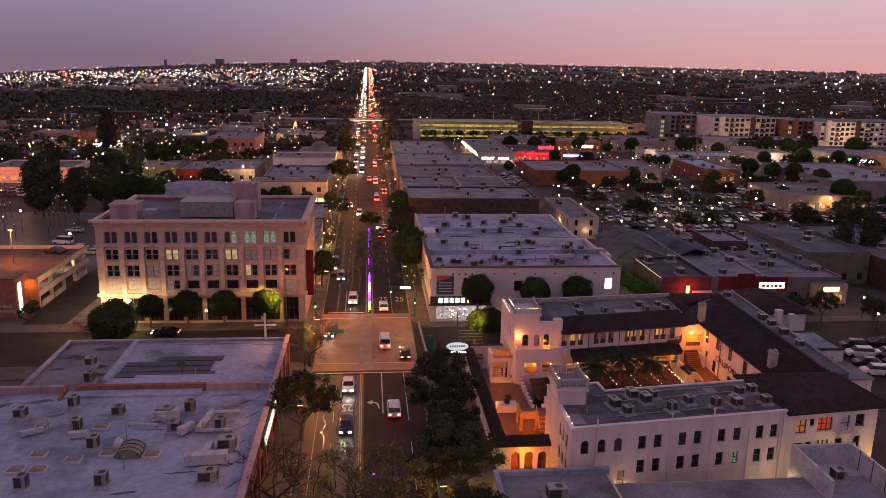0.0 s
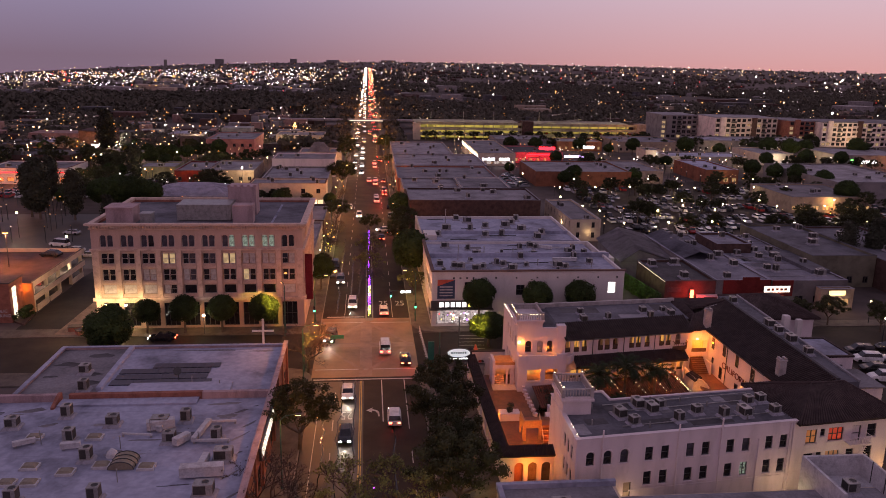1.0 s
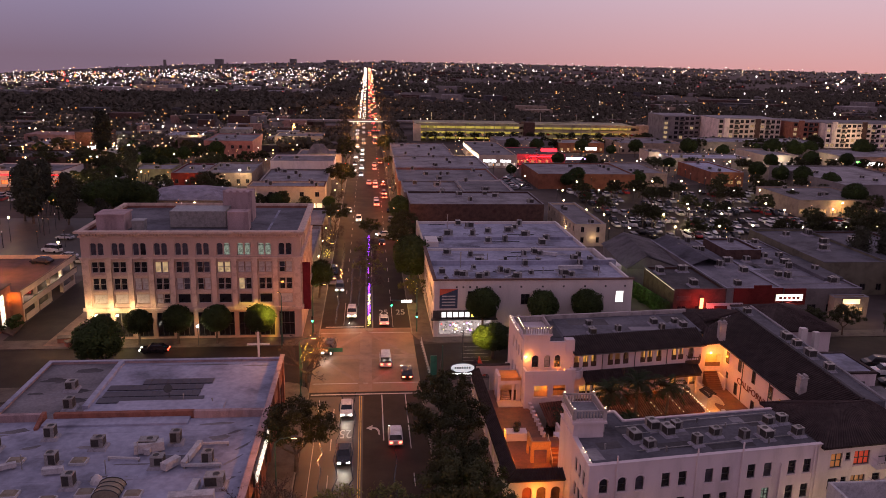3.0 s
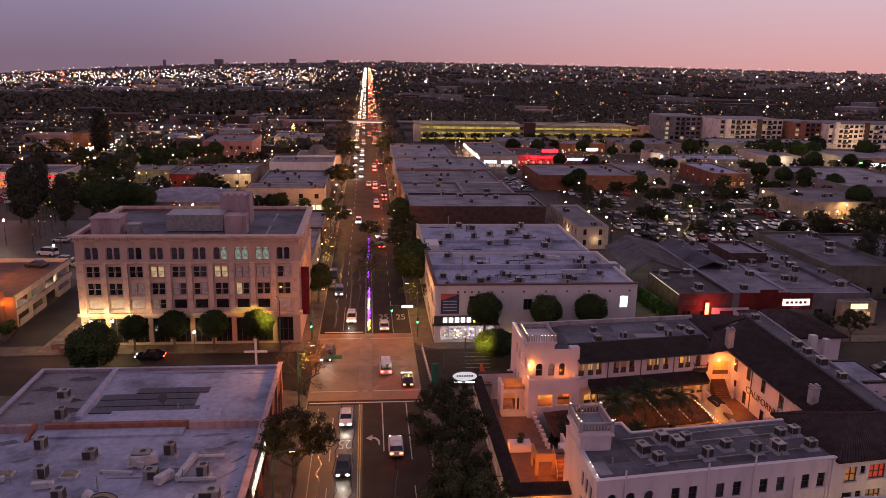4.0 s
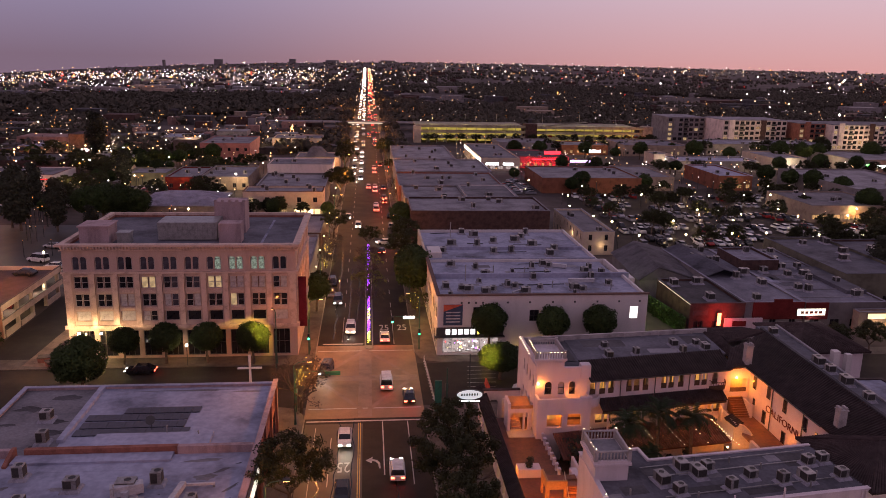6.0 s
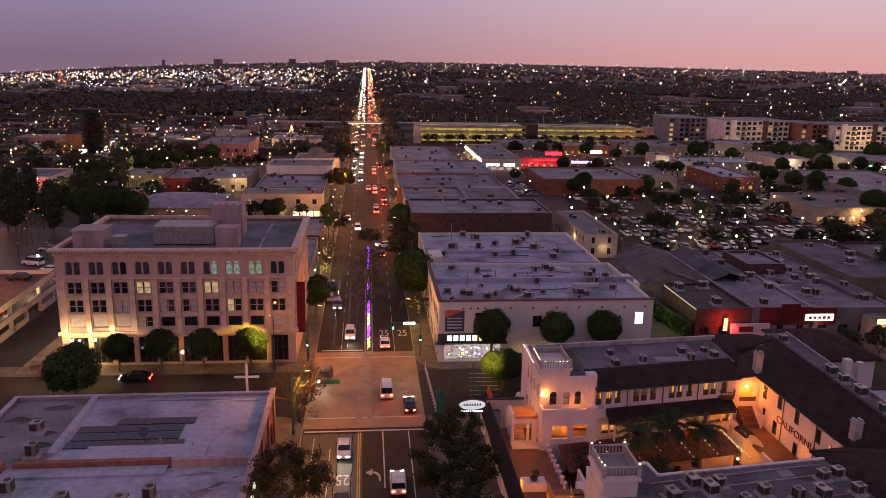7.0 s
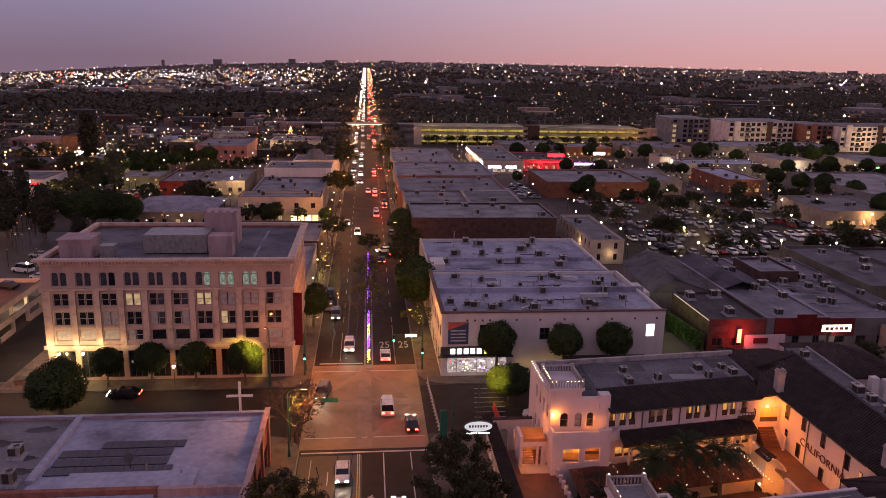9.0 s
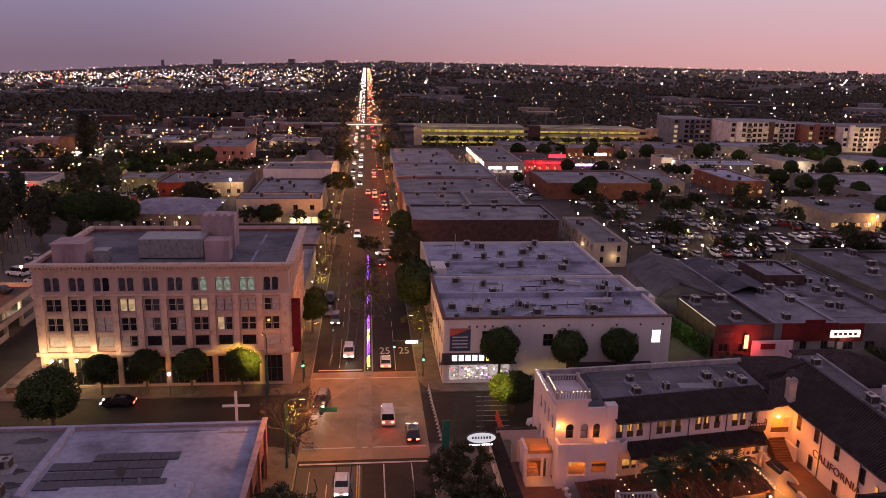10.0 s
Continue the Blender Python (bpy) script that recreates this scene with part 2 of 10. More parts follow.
def ball(bm, c, r, n=8, squash=1.0):
    rows = []
    for j in range(1, n // 2):
        a = math.pi * j / (n // 2)
        rows.append([bm.verts.new((c[0] + r * math.sin(a) * math.cos(t), c[1] + r * math.sin(a) * math.sin(t), c[2] + squash * r * math.cos(a))) for t in [2 * math.pi * i / n for i in range(n)]])
    top, low = bm.verts.new((c[0], c[1], c[2] + r * squash)), bm.verts.new((c[0], c[1], c[2] - r * squash))
    for i in range(n):
        k = (i + 1) % n
        bm.faces.new((top, rows[0][i], rows[0][k]))
        bm.faces.new((low, rows[-1][k], rows[-1][i]))
        for a, b in zip(rows, rows[1:]):
            bm.faces.new((a[i], b[i], b[k], a[k]))
    return bm


def loft(bm, sections):
    """Skin over closed cross-sections given as lists of points of one length."""
    rows = [[bm.verts.new(p) for p in s] for s in sections]
    n = len(rows[0])
    for a, b in zip(rows, rows[1:]):
        for i in range(n):
            k = (i + 1) % n
            bm.faces.new((a[i], a[k], b[k], b[i]))
    bm.faces.new(rows[0][::-1])
    bm.faces.new(rows[-1])
    bmesh.ops.recalc_face_normals(bm, faces=bm.faces)


def as_mesh(name, bm, material):
    me = bpy.data.meshes.new(name)
    bm.normal_update()
    bm.to_mesh(me)
    bm.free()
    me.materials.append(material)
    return me


def origin_of(parent):
    o, p = Vector((0, 0, 0)), parent
    while p is not None:
        o += p.location
        p = p.parent
    return o


def part(name, bm, material, parent, label=""):
    """One mesh object under a thing or part; bm is given in the thing's own axes, from the world's origin."""
    if parent is not None:
        bmesh.ops.translate(bm, vec=-origin_of(parent), verts=bm.verts)
    ob = new(name, as_mesh(name, bm, material))
    ob.parent = parent
    return tagged(ob, label)


def piece(name, me, parent, m):
    """An object of its own on a shared mesh, at the world pose m, under parent."""
    ob = new(name, me)
    ob.parent = parent
    ob.matrix_basis = Matrix.Translation(-origin_of(parent)) @ m
    return ob


def thing(name, x, y, z, label, category, group="", kind=""):
    ob = new(name)
    ob.location = (x, y, z)
    ob.empty_display_size = 0.3
    return tagged(ob, label, category, group, kind)


def solo(name, bm, material, label, category, group="", kind="", at=(0, 0, 0)):
    bmesh.ops.translate(bm, vec=-Vector(at), verts=bm.verts)
    ob = new(name, as_mesh(name, bm, material))
    ob.location = at
    return tagged(ob, label, category, group, kind)


def cut_wall(bm, along, fixed, thick, u0, u1, z0, z1, holes):
    """A wall with openings that go through it. along: 'x' or 'y'; fixed: the outer face; thick: signed depth inwards; holes: (u0, u1, z0, z1)."""
    us = sorted({u0, u1, *[min(max(h[i], u0), u1) for h in holes for i in (0, 1)]})
    zs = sorted({z0, z1, *[min(max(h[i], z0), z1) for h in holes for i in (2, 3)]})
    a, b = sorted((fixed, fixed + thick))
    for ua, ub in zip(us, us[1:]):
        run = None
        for za, zb in zip(zs, zs[1:]):
            um, zm = (ua + ub) / 2, (za + zb) / 2
            solid = not any(h[0] < um < h[1] and h[2] < zm < h[3] for h in holes)
            if solid:
                run = (run[0], zb) if run else (za, zb)
            if run and (not solid or zb == zs[-1]):
                if along == "x":
                    box(bm, ua, ub, a, b, run[0], run[1])
                else:
                    box(bm, a, b, ua, ub, run[0], run[1])
                run = None
    bmesh.ops.remove_doubles(bm, verts=bm.verts, dist=0.0005)
    return bm


WINDOW_MESHES = {}


def window_part(parent, along, fixed, inward, u0, u1, z0, z1, pane, frame=None, cross=(1, 1), name="window"):
    """A window in an opening: a frame with bars and a pane behind it. inward: +1 or -1 along the wall's normal axis."""
    frame = frame or FRAME_W
    w, h = round(u1 - u0, 3), round(z1 - z0, 3)
    key = (w, h, frame.name, cross)
    if key not in WINDOW_MESHES:
        t = min(0.09, w * 0.08)
        nx, nz = cross[0] + 1, cross[1] + 1
        us, zs = [w * i / nx for i in range(nx + 1)], [h * i / nz for i in range(nz + 1)]
        us[0], us[-1], zs[0], zs[-1] = t * 0.55, w - t * 0.55, t * 0.65, h - t * 0.65
        holes = [(us[i] + t * 0.45, us[i + 1] - t * 0.45, zs[k] + t * 0.35, zs[k + 1] - t * 0.35) for i in range(nx) for k in range(nz)]
        bm = cut_wall(bm_(), "x", 0, 0.09, 0, w, 0, h, holes)
        WINDOW_MESHES[key] = as_mesh("window_frame", bm, frame)
    pk = (w, h, pane.name)
    if pk not in WINDOW_MESHES:
        WINDOW_MESHES[pk] = as_mesh("pane", box(bm_(), 0.02, w - 0.02, 0.095, 0.115, 0.02, h - 0.02), pane)
    if along == "x":
        m = Matrix.Translation((u0, fixed + 0.12 * inward, z0)) if inward > 0 else Matrix.Translation((u1, fixed + 0.12 * inward, z0)) @ pose(0, 0, 0, 0, 0, 180)
    else:
        m = Matrix.Translation((fixed + 0.12 * inward, u1, z0)) @ pose(0, 0, 0, 0, 0, -90) if inward > 0 else Matrix.Translation((fixed + 0.12 * inward, u0, z0)) @ pose(0, 0, 0, 0, 0, 90)
    win = piece(name, WINDOW_MESHES[key], parent, m)
    glass = new("pane", WINDOW_MESHES[pk])
    glass.parent = win
    return win


# ---- ground, roads, kerbs ----
def far_rise(x, y):
    """Height of the plain: level in the town, then a very gentle swell towards the horizon."""
    d = math.hypot(x, y)
    if d < 650 or y < 0:
        return 0.0
    az = math.degrees(math.atan2(x, y))
    s = min(1.0, (d - 650) / 4200)
    k = 0.10 if az < 7.3 else 0.015
    return (38 - k * (max(-45, min(55, az)) - 7.3) ** 2) * s * s * (3 - 2 * s) - 0.0


def polar_sheet():
    bm = bm_()
    radii = [0, 60, 130, 260, 420, 650, 800, 1000, 1250, 1600, 2000, 2500, 3000, 3600, 4200, 4600, 4860]
    n = 144
    rows = []
    for r in radii:
        if r == 0:
            rows.append([bm.verts.new((0, 0, -0.02))] * n)
            continue
        rows.append([bm.verts.new((r * math.sin(a), r * math.cos(a), far_rise(r * math.sin(a), r * math.cos(a)) - 0.02)) for a in [2 * math.pi * i / n for i in range(n)]])
    for a, b in zip(rows, rows[1:]):
        for i in range(n):
            k = (i + 1) % n
            q = [a[i], b[i], b[k], a[k]] if a[i] is not a[k] else [a[i], b[i], b[k]]
            bm.faces.new(q[::-1])
    bmesh.ops.recalc_face_normals(bm, faces=bm.faces)
    return bm


solo("ground", polar_sheet(), TOWN, "dark town plain reaching the horizon at dusk", "ground", kind="structure")

W = 8.4  # half the width of the main street
S_N, S_S = 114.4, 130.2  # kerbs of the crossing street
solo("road_main", box(bm_(), -W, W, -120, 700, -0.01, 0.012), ASPHALT, "dark asphalt main street running to the horizon", "road", kind="structure")
bm = bm_()
far_y = [700, 800, 900, 1000, 1150, 1300, 1600, 2000, 2400, 2800, 3200]
edge = [[bm.verts.new((x, y, far_rise(x, y) + 0.25 + (y - 700) * 0.0006)) for y in far_y] for x in (-8.6, 8.6)]
for i in range(len(far_y) - 1):
    bm.faces.new((edge[0][i], edge[1][i], edge[1][i + 1], edge[0][i + 1]))
solo("road_main", bm, ASPHALT, "main street running straight to the horizon", "road", kind="structure")
# worn oncoming lanes, coloured paler to carry the lamp and headlight shine
bm = box(bm_(), -W + 0.3, -0.3, -120, 109, 0.012, 0.017)
solo("road_lane_wear", bm, ASPHALT_WORN, "worn asphalt of the oncoming lanes, paler for their headlight shine", "road", kind="structure")
bm = box(bm_(), -170, -W, S_N, S_S, -0.01, 0.010)
box(bm, W, 170, S_N, S_S, -0.01, 0.010)
solo("road_cross", bm, ASPHALT, "asphalt side street crossing the main street", "road", kind="structure")
bm = box(bm_(), -W, W, 110.6, 138.6, 0.014, 0.022)
solo("crossing_paving", bm, surf("tan_paved_crossing", (0.215, 0.135, 0.078), 0.6, 0.25, 0.25, 8, 0.08), "tan paved street crossing with a cross of paler bands", "road", kind="structure")
bm = bm_()
for p, q in (((-8.2, 124.5), (8.2, 124.5)), ((0, 111), (0, 138))):
    if p[1] == q[1]:
        box(bm, p[0], q[0], p[1] - 1.0, p[1] + 1.0, 0.022, 0.027)
    else:
        box(bm, -1.0, 1.0, 111, 123.5, 0.022, 0.027)
        box(bm, -1.0, 1.0, 125.5, 138.2, 0.022, 0.027)
solo("crossing_band", bm, surf("pale_paving_band", (0.24, 0.165, 0.115), 0.6, 0.2, 0.4, 8, 0.08), "paler paving bands across the street crossing", "road", kind="structure")
bm = bm_()
for sx in (-1, 1):
    for sy in (-1, 1):
        a, b = Vector((sx * 7.6, 124.5, 0)), Vector((0, 124.5 + sy * 12.0, 0))
        d = (b - a).normalized()
        w = Vector((-d.y, d.x, 0)) * 0.35
        v = [bm.verts.new((p.x, p.y, 0.0305)) for p in (a + w, b + w, b - w, a - w)]
        bm.faces.new(v)
solo("crossing_diamond", bm, surf("diamond_paving", (0.235, 0.155, 0.105), 0.6, 0.2, 0.4, 8, 0.08), "paler brick diamond inlaid in the crossing", "road", kind="structure")

# pavements (sidewalks) with kerbs
def pavement(label, pts, mat=CONCRETE):
    solo("pavement", slab(bm_(), pts, 0.0, 0.15), mat, label, "pavement", kind="structure")


def rounded(cx, cy, r, a0, a1, n=6):
    return [(cx + r * math.cos(radians(a0 + (a1 - a0) * i / n)), cy + r * math.sin(radians(a0 + (a1 - a0) * i / n))) for i in range(n + 1)]


pavement("concrete pavement along the main street", [(-11.8, -120), *[(-W, -120)], *rounded(-W - 4, S_N - 4, 4, 0, 90), (-170, S_N), (-170, 109.4), (-11.8, 109.4)])
pavement("concrete pavement beside the white hotel", [(W, -120), (16, -120), (16, 109.6), (80, 109.6), (80, S_N), (14.2, S_N), (14.2, 112), *rounded(W + 3.2, 111.2, 3.2, 90, 180)])
pavement("concrete pavement before the terracotta building", [(-170, S_S), *rounded(-W - 4, S_S + 4, 4, -90, 0), (-W, 700), (-11.2, 700), (-11.2, 134.3), (-170, 134.3)])
pavement("concrete pavement before the white shop building", [*rounded(W + 4.6, S_S + 4.6, 4.6, 180, 270), (170, S_S), (170, 133.6), (12, 133.6), (12, 700), (W, 700)])
bm = bm_()
for x in (-W, W):
    s = 1 if x > 0 else -1
    a, b = sorted((x, x - s * 0.16))
    box(bm, a, b, -120, S_N - 4, 0.0, 0.155)
    box(bm, a, b, S_S + 4.5, 690, 0.0, 0.155)
solo("kerb", bm, KERB, "pale concrete kerb stones along the main street", "kerb", kind="structure")

# planted median with its raised nose
med = thing("median", 0.6, 138, 0, "narrow raised planted median down the main street", "median", kind="structure")
part("kerb", slab(bm_(), [(-0.15, 137.6), (0.2, 136.9), (1.0, 136.9), (1.35, 137.6), (1.35, 205), (-0.15, 205)], 0, 0.17), KERB, med)
part("planting_bed", box(bm_(), 0.1, 1.1, 138.5, 204.5, 0.1, 0.21), LEAF_D, med, "dark low planting")

solo("parking_lot", slab(bm_(), [(72, 92), (150, 92), (150, 128), (72, 128)], 0.0, 0.02), ASPHALT, "dark asphalt lot behind the hotel", "parking lot", kind="structure")
# shiny tar seams wandering along the worn lanes
TAR = surf("shiny_tar_seam", (0.02, 0.018, 0.016), 0.16, 0.2, 2, 8, 0.1)
rng = random.Random(91)
for x, y0, y1 in ((-3.6, 70, 109), (-1.7, 78, 109), (-5.6, 60, 104), (-3.2, 141, 190), (-5.7, 142, 205), (-1.4, 150, 186), (3.6, 72, 96)):
    y, px, bm = y0, x, bm_()
    while y < y1:
        ln, nx = rng.uniform(1.2, 3.0), x + rng.uniform(-0.35, 0.35)
        slab(bm, [(px - 0.06, y), (px + 0.06, y), (nx + 0.06, y + ln), (nx - 0.06, y + ln)], 0.0175, 0.0205)
        y, px = y + ln, nx
    solo("tar_seam", bm, TAR, "shiny wandering tar seam in the asphalt", "road seam", kind="structure")
# road paint
def stripes(bm, x, y0, y1, w=0.12, dash=0, gap=0):
    y = y0
    while y < y1:
        e = min(y1, y + dash) if dash else y1
        box(bm, x - w / 2, x + w / 2, y, e, 0.02, 0.026)
        y = e + gap if dash else y1 + 1


bm = bm_()
stripes(bm, 2.4, 95.3, 109.4, 0.16)
stripes(bm, 5.85, 30, 109.4, 0.12, 3, 6)
stripes(bm, 5.85, 96.0, 109.4, 0.14)
stripes(bm, -4.4, 30, 109.4, 0.12, 3, 6)
stripes(bm, -6.6, 30, 108, 0.09)
stripes(bm, -4.1, 142, 460, 0.12, 3, 6)
stripes(bm, -4.1, 140.4, 152, 0.12)
stripes(bm, 5.0, 142, 460, 0.12, 3, 6)
stripes(bm, 5.0, 139, 158, 0.12)
box(bm, -W + 0.4, W - 0.4, 109.6, 109.95, 0.02, 0.026)
box(bm, -W + 0.4, W - 0.4, 113.6, 113.85, 0.0225, 0.029)
box(bm, -7.4, -0.4, 139.2, 139.6, 0.0225, 0.029)
box(bm, -W + 0.4, W - 0.4, 136.0, 136.25, 0.0225, 0.029)
for i in range(9):
    box(bm, 15 + 0.2 * i, 19.5 + 0.2 * i, 115.5 + 1.6 * i, 115.62 + 1.6 * i, 0.012, 0.018)
solo("road_paint", bm, PAINT_W, "white painted lane lines and stop lines", "road marking", kind="structure")
bm = bm_()
stripes(bm, -0.85, 25, 109.2, 0.11)
stripes(bm, -0.6, 25, 109.2, 0.11)
solo("road_paint", bm, PAINT_Y, "double yellow centre line", "road marking", kind="structure")


def lettering(text, size, material, m, name, label, category, depth=0.004, parent=None, kind=""):
    cu = bpy.data.curves.new(name, "FONT")
    cu.body, cu.size, cu.extrude = text, size, depth
    cu.align_x, cu.align_y = "CENTER", "CENTER"
    tmp = bpy.data.objects.new("tmp", cu)
    scene.collection.objects.link(tmp)
    me = bpy.data.meshes.new_from_object(tmp.evaluated_get(bpy.context.evaluated_depsgraph_get()))
    bpy.data.objects.remove(tmp)
    me.materials.clear()
    me.materials.append(material)
    if parent is not None:
        return tagged(piece(name, me, parent, m), label)
    ob = new(name, me)
    ob.matrix_basis = m
    return tagged(ob, label, category, kind=kind)


for x in (3.4, 6.7):
    lettering("25", 1.9, PAINT_W, Matrix.Translation((x, 147.6, 0.021)) @ Matrix.Diagonal((1.0, 2.3, 1, 1)), "road_number", "white painted speed number on the asphalt", "road marking", kind="structure")
lettering("25", 1.7, PAINT_W, Matrix.Translation((-2.6, 97.5, 0.021)) @ pose(0, 0, 0, 0, 0, 180) @ Matrix.Diagonal((1.0, 2.0, 1, 1)), "road_number", "white painted speed number facing oncoming cars", "road marking", kind="structure")
bm = bm_()
slab(bm, [(1.75, 96.9), (1.95, 96.9), (1.9, 98.2), (1.55, 98.9), (0.95, 99.2), (0.98, 99.75), (0.1, 98.85), (0.85, 98.2), (0.9, 98.75), (1.35, 98.55), (1.65, 98.0)], 0.02, 0.026)
solo("road_arrow", bm, PAINT_W, "white painted left-turn arrow", "road marking", kind="structure")

# ---- the five-storey terracotta building ----
def arch_fill(bm, u0, u1, z0, z1, y0, y1, n=8):
    """What is left of a rectangle over an arched head (two spandrel corners)."""
    c, r = (u0 + u1) / 2, (u1 - u0) / 2
    for s in (0, 1):
        edge = [(c + r * math.cos(math.pi * i / n), z0 + r * math.sin(math.pi * i / n)) for i in (range(n // 2 + 1) if s == 0 else range(n // 2, n + 1))]
        corner = (u1, z1) if s == 0 else (u0, z1)
        top = (c, z1)
        pts = edge + [top, corner] if s == 0 else edge + [corner, top]
        if abs(z0 + r - z1) < 1e-4:
            pts = edge + [corner]
        a = [bm.verts.new((x, y0, z)) for x, z in pts]
        b = [bm.verts.new((x, y1, z)) for x, z in pts]
        k = len(pts)
        bm.faces.new(a)
        bm.faces.new(b[::-1])
        for i in range(k):
            bm.faces.new((a[i], b[i], b[(i + 1) % k], a[(i + 1) % k]))


def terracotta_building():
    X0, X1, Y0, Y1, H = -47.6, -11.2, 134.3, 160.0, 19.4
    b = thing("office_building", (X0 + X1) / 2, Y0, 0, "five-storey buff terracotta corner building with arched top windows", "building")
    bays = [-45.0 + i * 3.467 for i in range(10)]
    rows = [(15.1, 17.3), (12.05, 14.0), (9.0, 11.1), (6.55, 8.25)]
    holes = [(c - 1.15, c + 1.15, z0, z1) for c in bays for z0, z1 in rows]
    shops = [(c - 1.35, c + 1.35, 0.5, 4.9) for c in bays]
    bm = cut_wall(bm_(), "x", Y0, 0.45, X0, X1, 0, 18.3, holes + shops)
    for c in bays:
        for k in (-0.58, 0.58):
            arch_fill(bm, c + k - 0.52, c + k + 0.52, 16.78, 17.3, Y0 + 0.01, Y0 + 0.4)
        box(bm, c - 0.07, c + 0.07, Y0 + 0.03, Y0 + 0.4, 15.1, 17.3)
    part("front_wall", bm, TERRACOTTA_W, b)
    side_bays = [137.0 + 3.3 * i for i in range(7)]
    sh = [(c - 0.9, c + 0.9, z0, z1) for c in side_bays for z0, z1 in rows]
    part("side_wall", cut_wall(bm_(), "y", X1, -0.45, Y0 + 0.45, Y1, 0, 18.3, sh), TERRACOTTA_W, b)
    bm = box(bm_(), X0, X1, Y1, Y1 + 0.4, 0, 18.9)
    box(bm, X0, X0 + 0.4, Y0 + 0.45, Y1, 0, 18.9)
    part("rear_wall", bm, BRICK, b, "plain rear brick walls")
    # piers between the bays, and bands
    for i in range(11):
        x = X0 + 0.55 if i == 0 else X1 - 0.55 if i == 10 else (bays[i - 1] + bays[i]) / 2
        w = 0.42 if 0 < i < 10 else 0.55
        part("pier", box(box(bm_(), x - w, x + w, Y0 - 0.22, Y0, 5.9, 14.3), x - w - 0.1, x + w + 0.1, Y0 - 0.28, Y0, 14.3, 14.55), TERRACOTTA_T, b)
    for c in side_bays + [side_bays[-1] + 3.3]:
        part("pier", box(bm_(), X1, X1 + 0.22, c - 1.65 - 0.35, c - 1.65 + 0.35, 5.9, 14.3), TERRACOTTA_T, b)
    for z0, z1, o in ((5.35, 5.9, 0.38), (14.55, 14.85, 0.32), (18.3, 18.5, 0.25)):
        bm = box(bm_(), X0 - o, X1 + o, Y0 - o, Y0 - 0.003, z0, z1)
        box(bm, X1 + 0.003, X1 + o, Y0, Y1, z0, z1)
        part("string_course", bm, TERRACOTTA_T, b)
    for c in ((X0 - 0.75, X1 + 0.75, Y0 - 0.75, Y0 + 0.4, 19.05, H), (X1 - 0.4, X1 + 0.75, Y0 + 0.4, Y1 + 0.2, 19.05, H), (X0 - 0.45, X0 + 0.4, Y0 + 0.4, Y1 + 0.4, 18.9, H), (X0 + 0.4, X1 - 0.4, Y1, Y1 + 0.4, 18.9, H), (X0, X1, Y0 - 0.18, Y0 + 0.3, 18.5, 19.05), (X1 - 0.3, X1 + 0.18, Y0 + 0.3, Y1, 18.5, 19.05)):
        part("cornice", box(bm_(), *c), TERRACOTTA_T, b, "deep bracketed cornice")
    me = as_mesh("bracket", box(box(bm_(), -0.11, 0.11, -0.5, 0, 0.2, 0.5), -0.09, 0.09, -0.3, 0, 0, 0.2), TERRACOTTA_T)
    for i in range(74):
        piece("bracket", me, b, Matrix.Translation((X0 + 0.2 + i * 0.493, Y0 - 0.18, 18.55)))
    for i in range(52):
        piece("bracket", me, b, Matrix.Translation((X1 + 0.18, Y0 + 0.3 + i * 0.493, 18.55)) @ pose(0, 0, 0, 0, 0, 90))
    # ornament panels under the windows, left and centre
    me = as_mesh("spandrel_panel", bm_ornament(), TERRACOTTA_T)
    for c in bays:
        for z in (11.25, 8.42):
            piece("spandrel_panel", me, b, Matrix.Translation((c, Y0 - 0.002, z)))
        piece("spandrel_panel", me, b, Matrix.Translation((c, Y0 - 0.002, 14.02)) @ Matrix.Diagonal((1, 1, 0.6, 1)))
    for i in range(len(bays) + 1):
        c = (bays[i - 1] + bays[i]) / 2 if 0 < i < len(bays) else (bays[0] - 1.85 if i == 0 else bays[-1] + 1.85)
        part("pilaster", box(bm_(), c - 0.42, c + 0.42, Y0 - 0.24, Y0 - 0.003, 5.4, 14.2), TERRACOTTA_T, b)
        part("pilaster_cap", box(bm_(), c - 0.52, c + 0.52, Y0 - 0.32, Y0 - 0.003, 14.2, 14.5), TERRACOTTA_T, b)
    # half by half: h glass painted with sky sheen, d dark, w warm room, c cool room, b blind
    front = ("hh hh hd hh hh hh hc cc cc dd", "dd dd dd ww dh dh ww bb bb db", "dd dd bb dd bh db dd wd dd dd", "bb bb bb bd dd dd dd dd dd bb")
    panes = {"h": GLASS_SKY, "d": GLASS, "w": ROOM_W, "c": ROOM_C, "b": BLIND}
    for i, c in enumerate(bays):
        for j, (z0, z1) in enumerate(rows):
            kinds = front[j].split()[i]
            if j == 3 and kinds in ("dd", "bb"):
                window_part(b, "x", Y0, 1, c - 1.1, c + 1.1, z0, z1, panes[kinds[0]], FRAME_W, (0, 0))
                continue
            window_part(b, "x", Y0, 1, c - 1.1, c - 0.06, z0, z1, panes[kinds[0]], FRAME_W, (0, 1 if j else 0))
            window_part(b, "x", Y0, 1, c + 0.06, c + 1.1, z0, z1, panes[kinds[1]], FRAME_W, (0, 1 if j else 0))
        window_part(b, "x", Y0 + 0.1, 1, c - 1.35, c + 1.35, 0.5, 4.9, GLASS, FRAME_D, (2, 1), "shop_window")
    for c in side_bays:
        for z0, z1 in rows:
            window_part(b, "y", X1, -1, c - 0.9, c + 0.9, z0, z1, GLASS, FRAME_W, (1, 1))
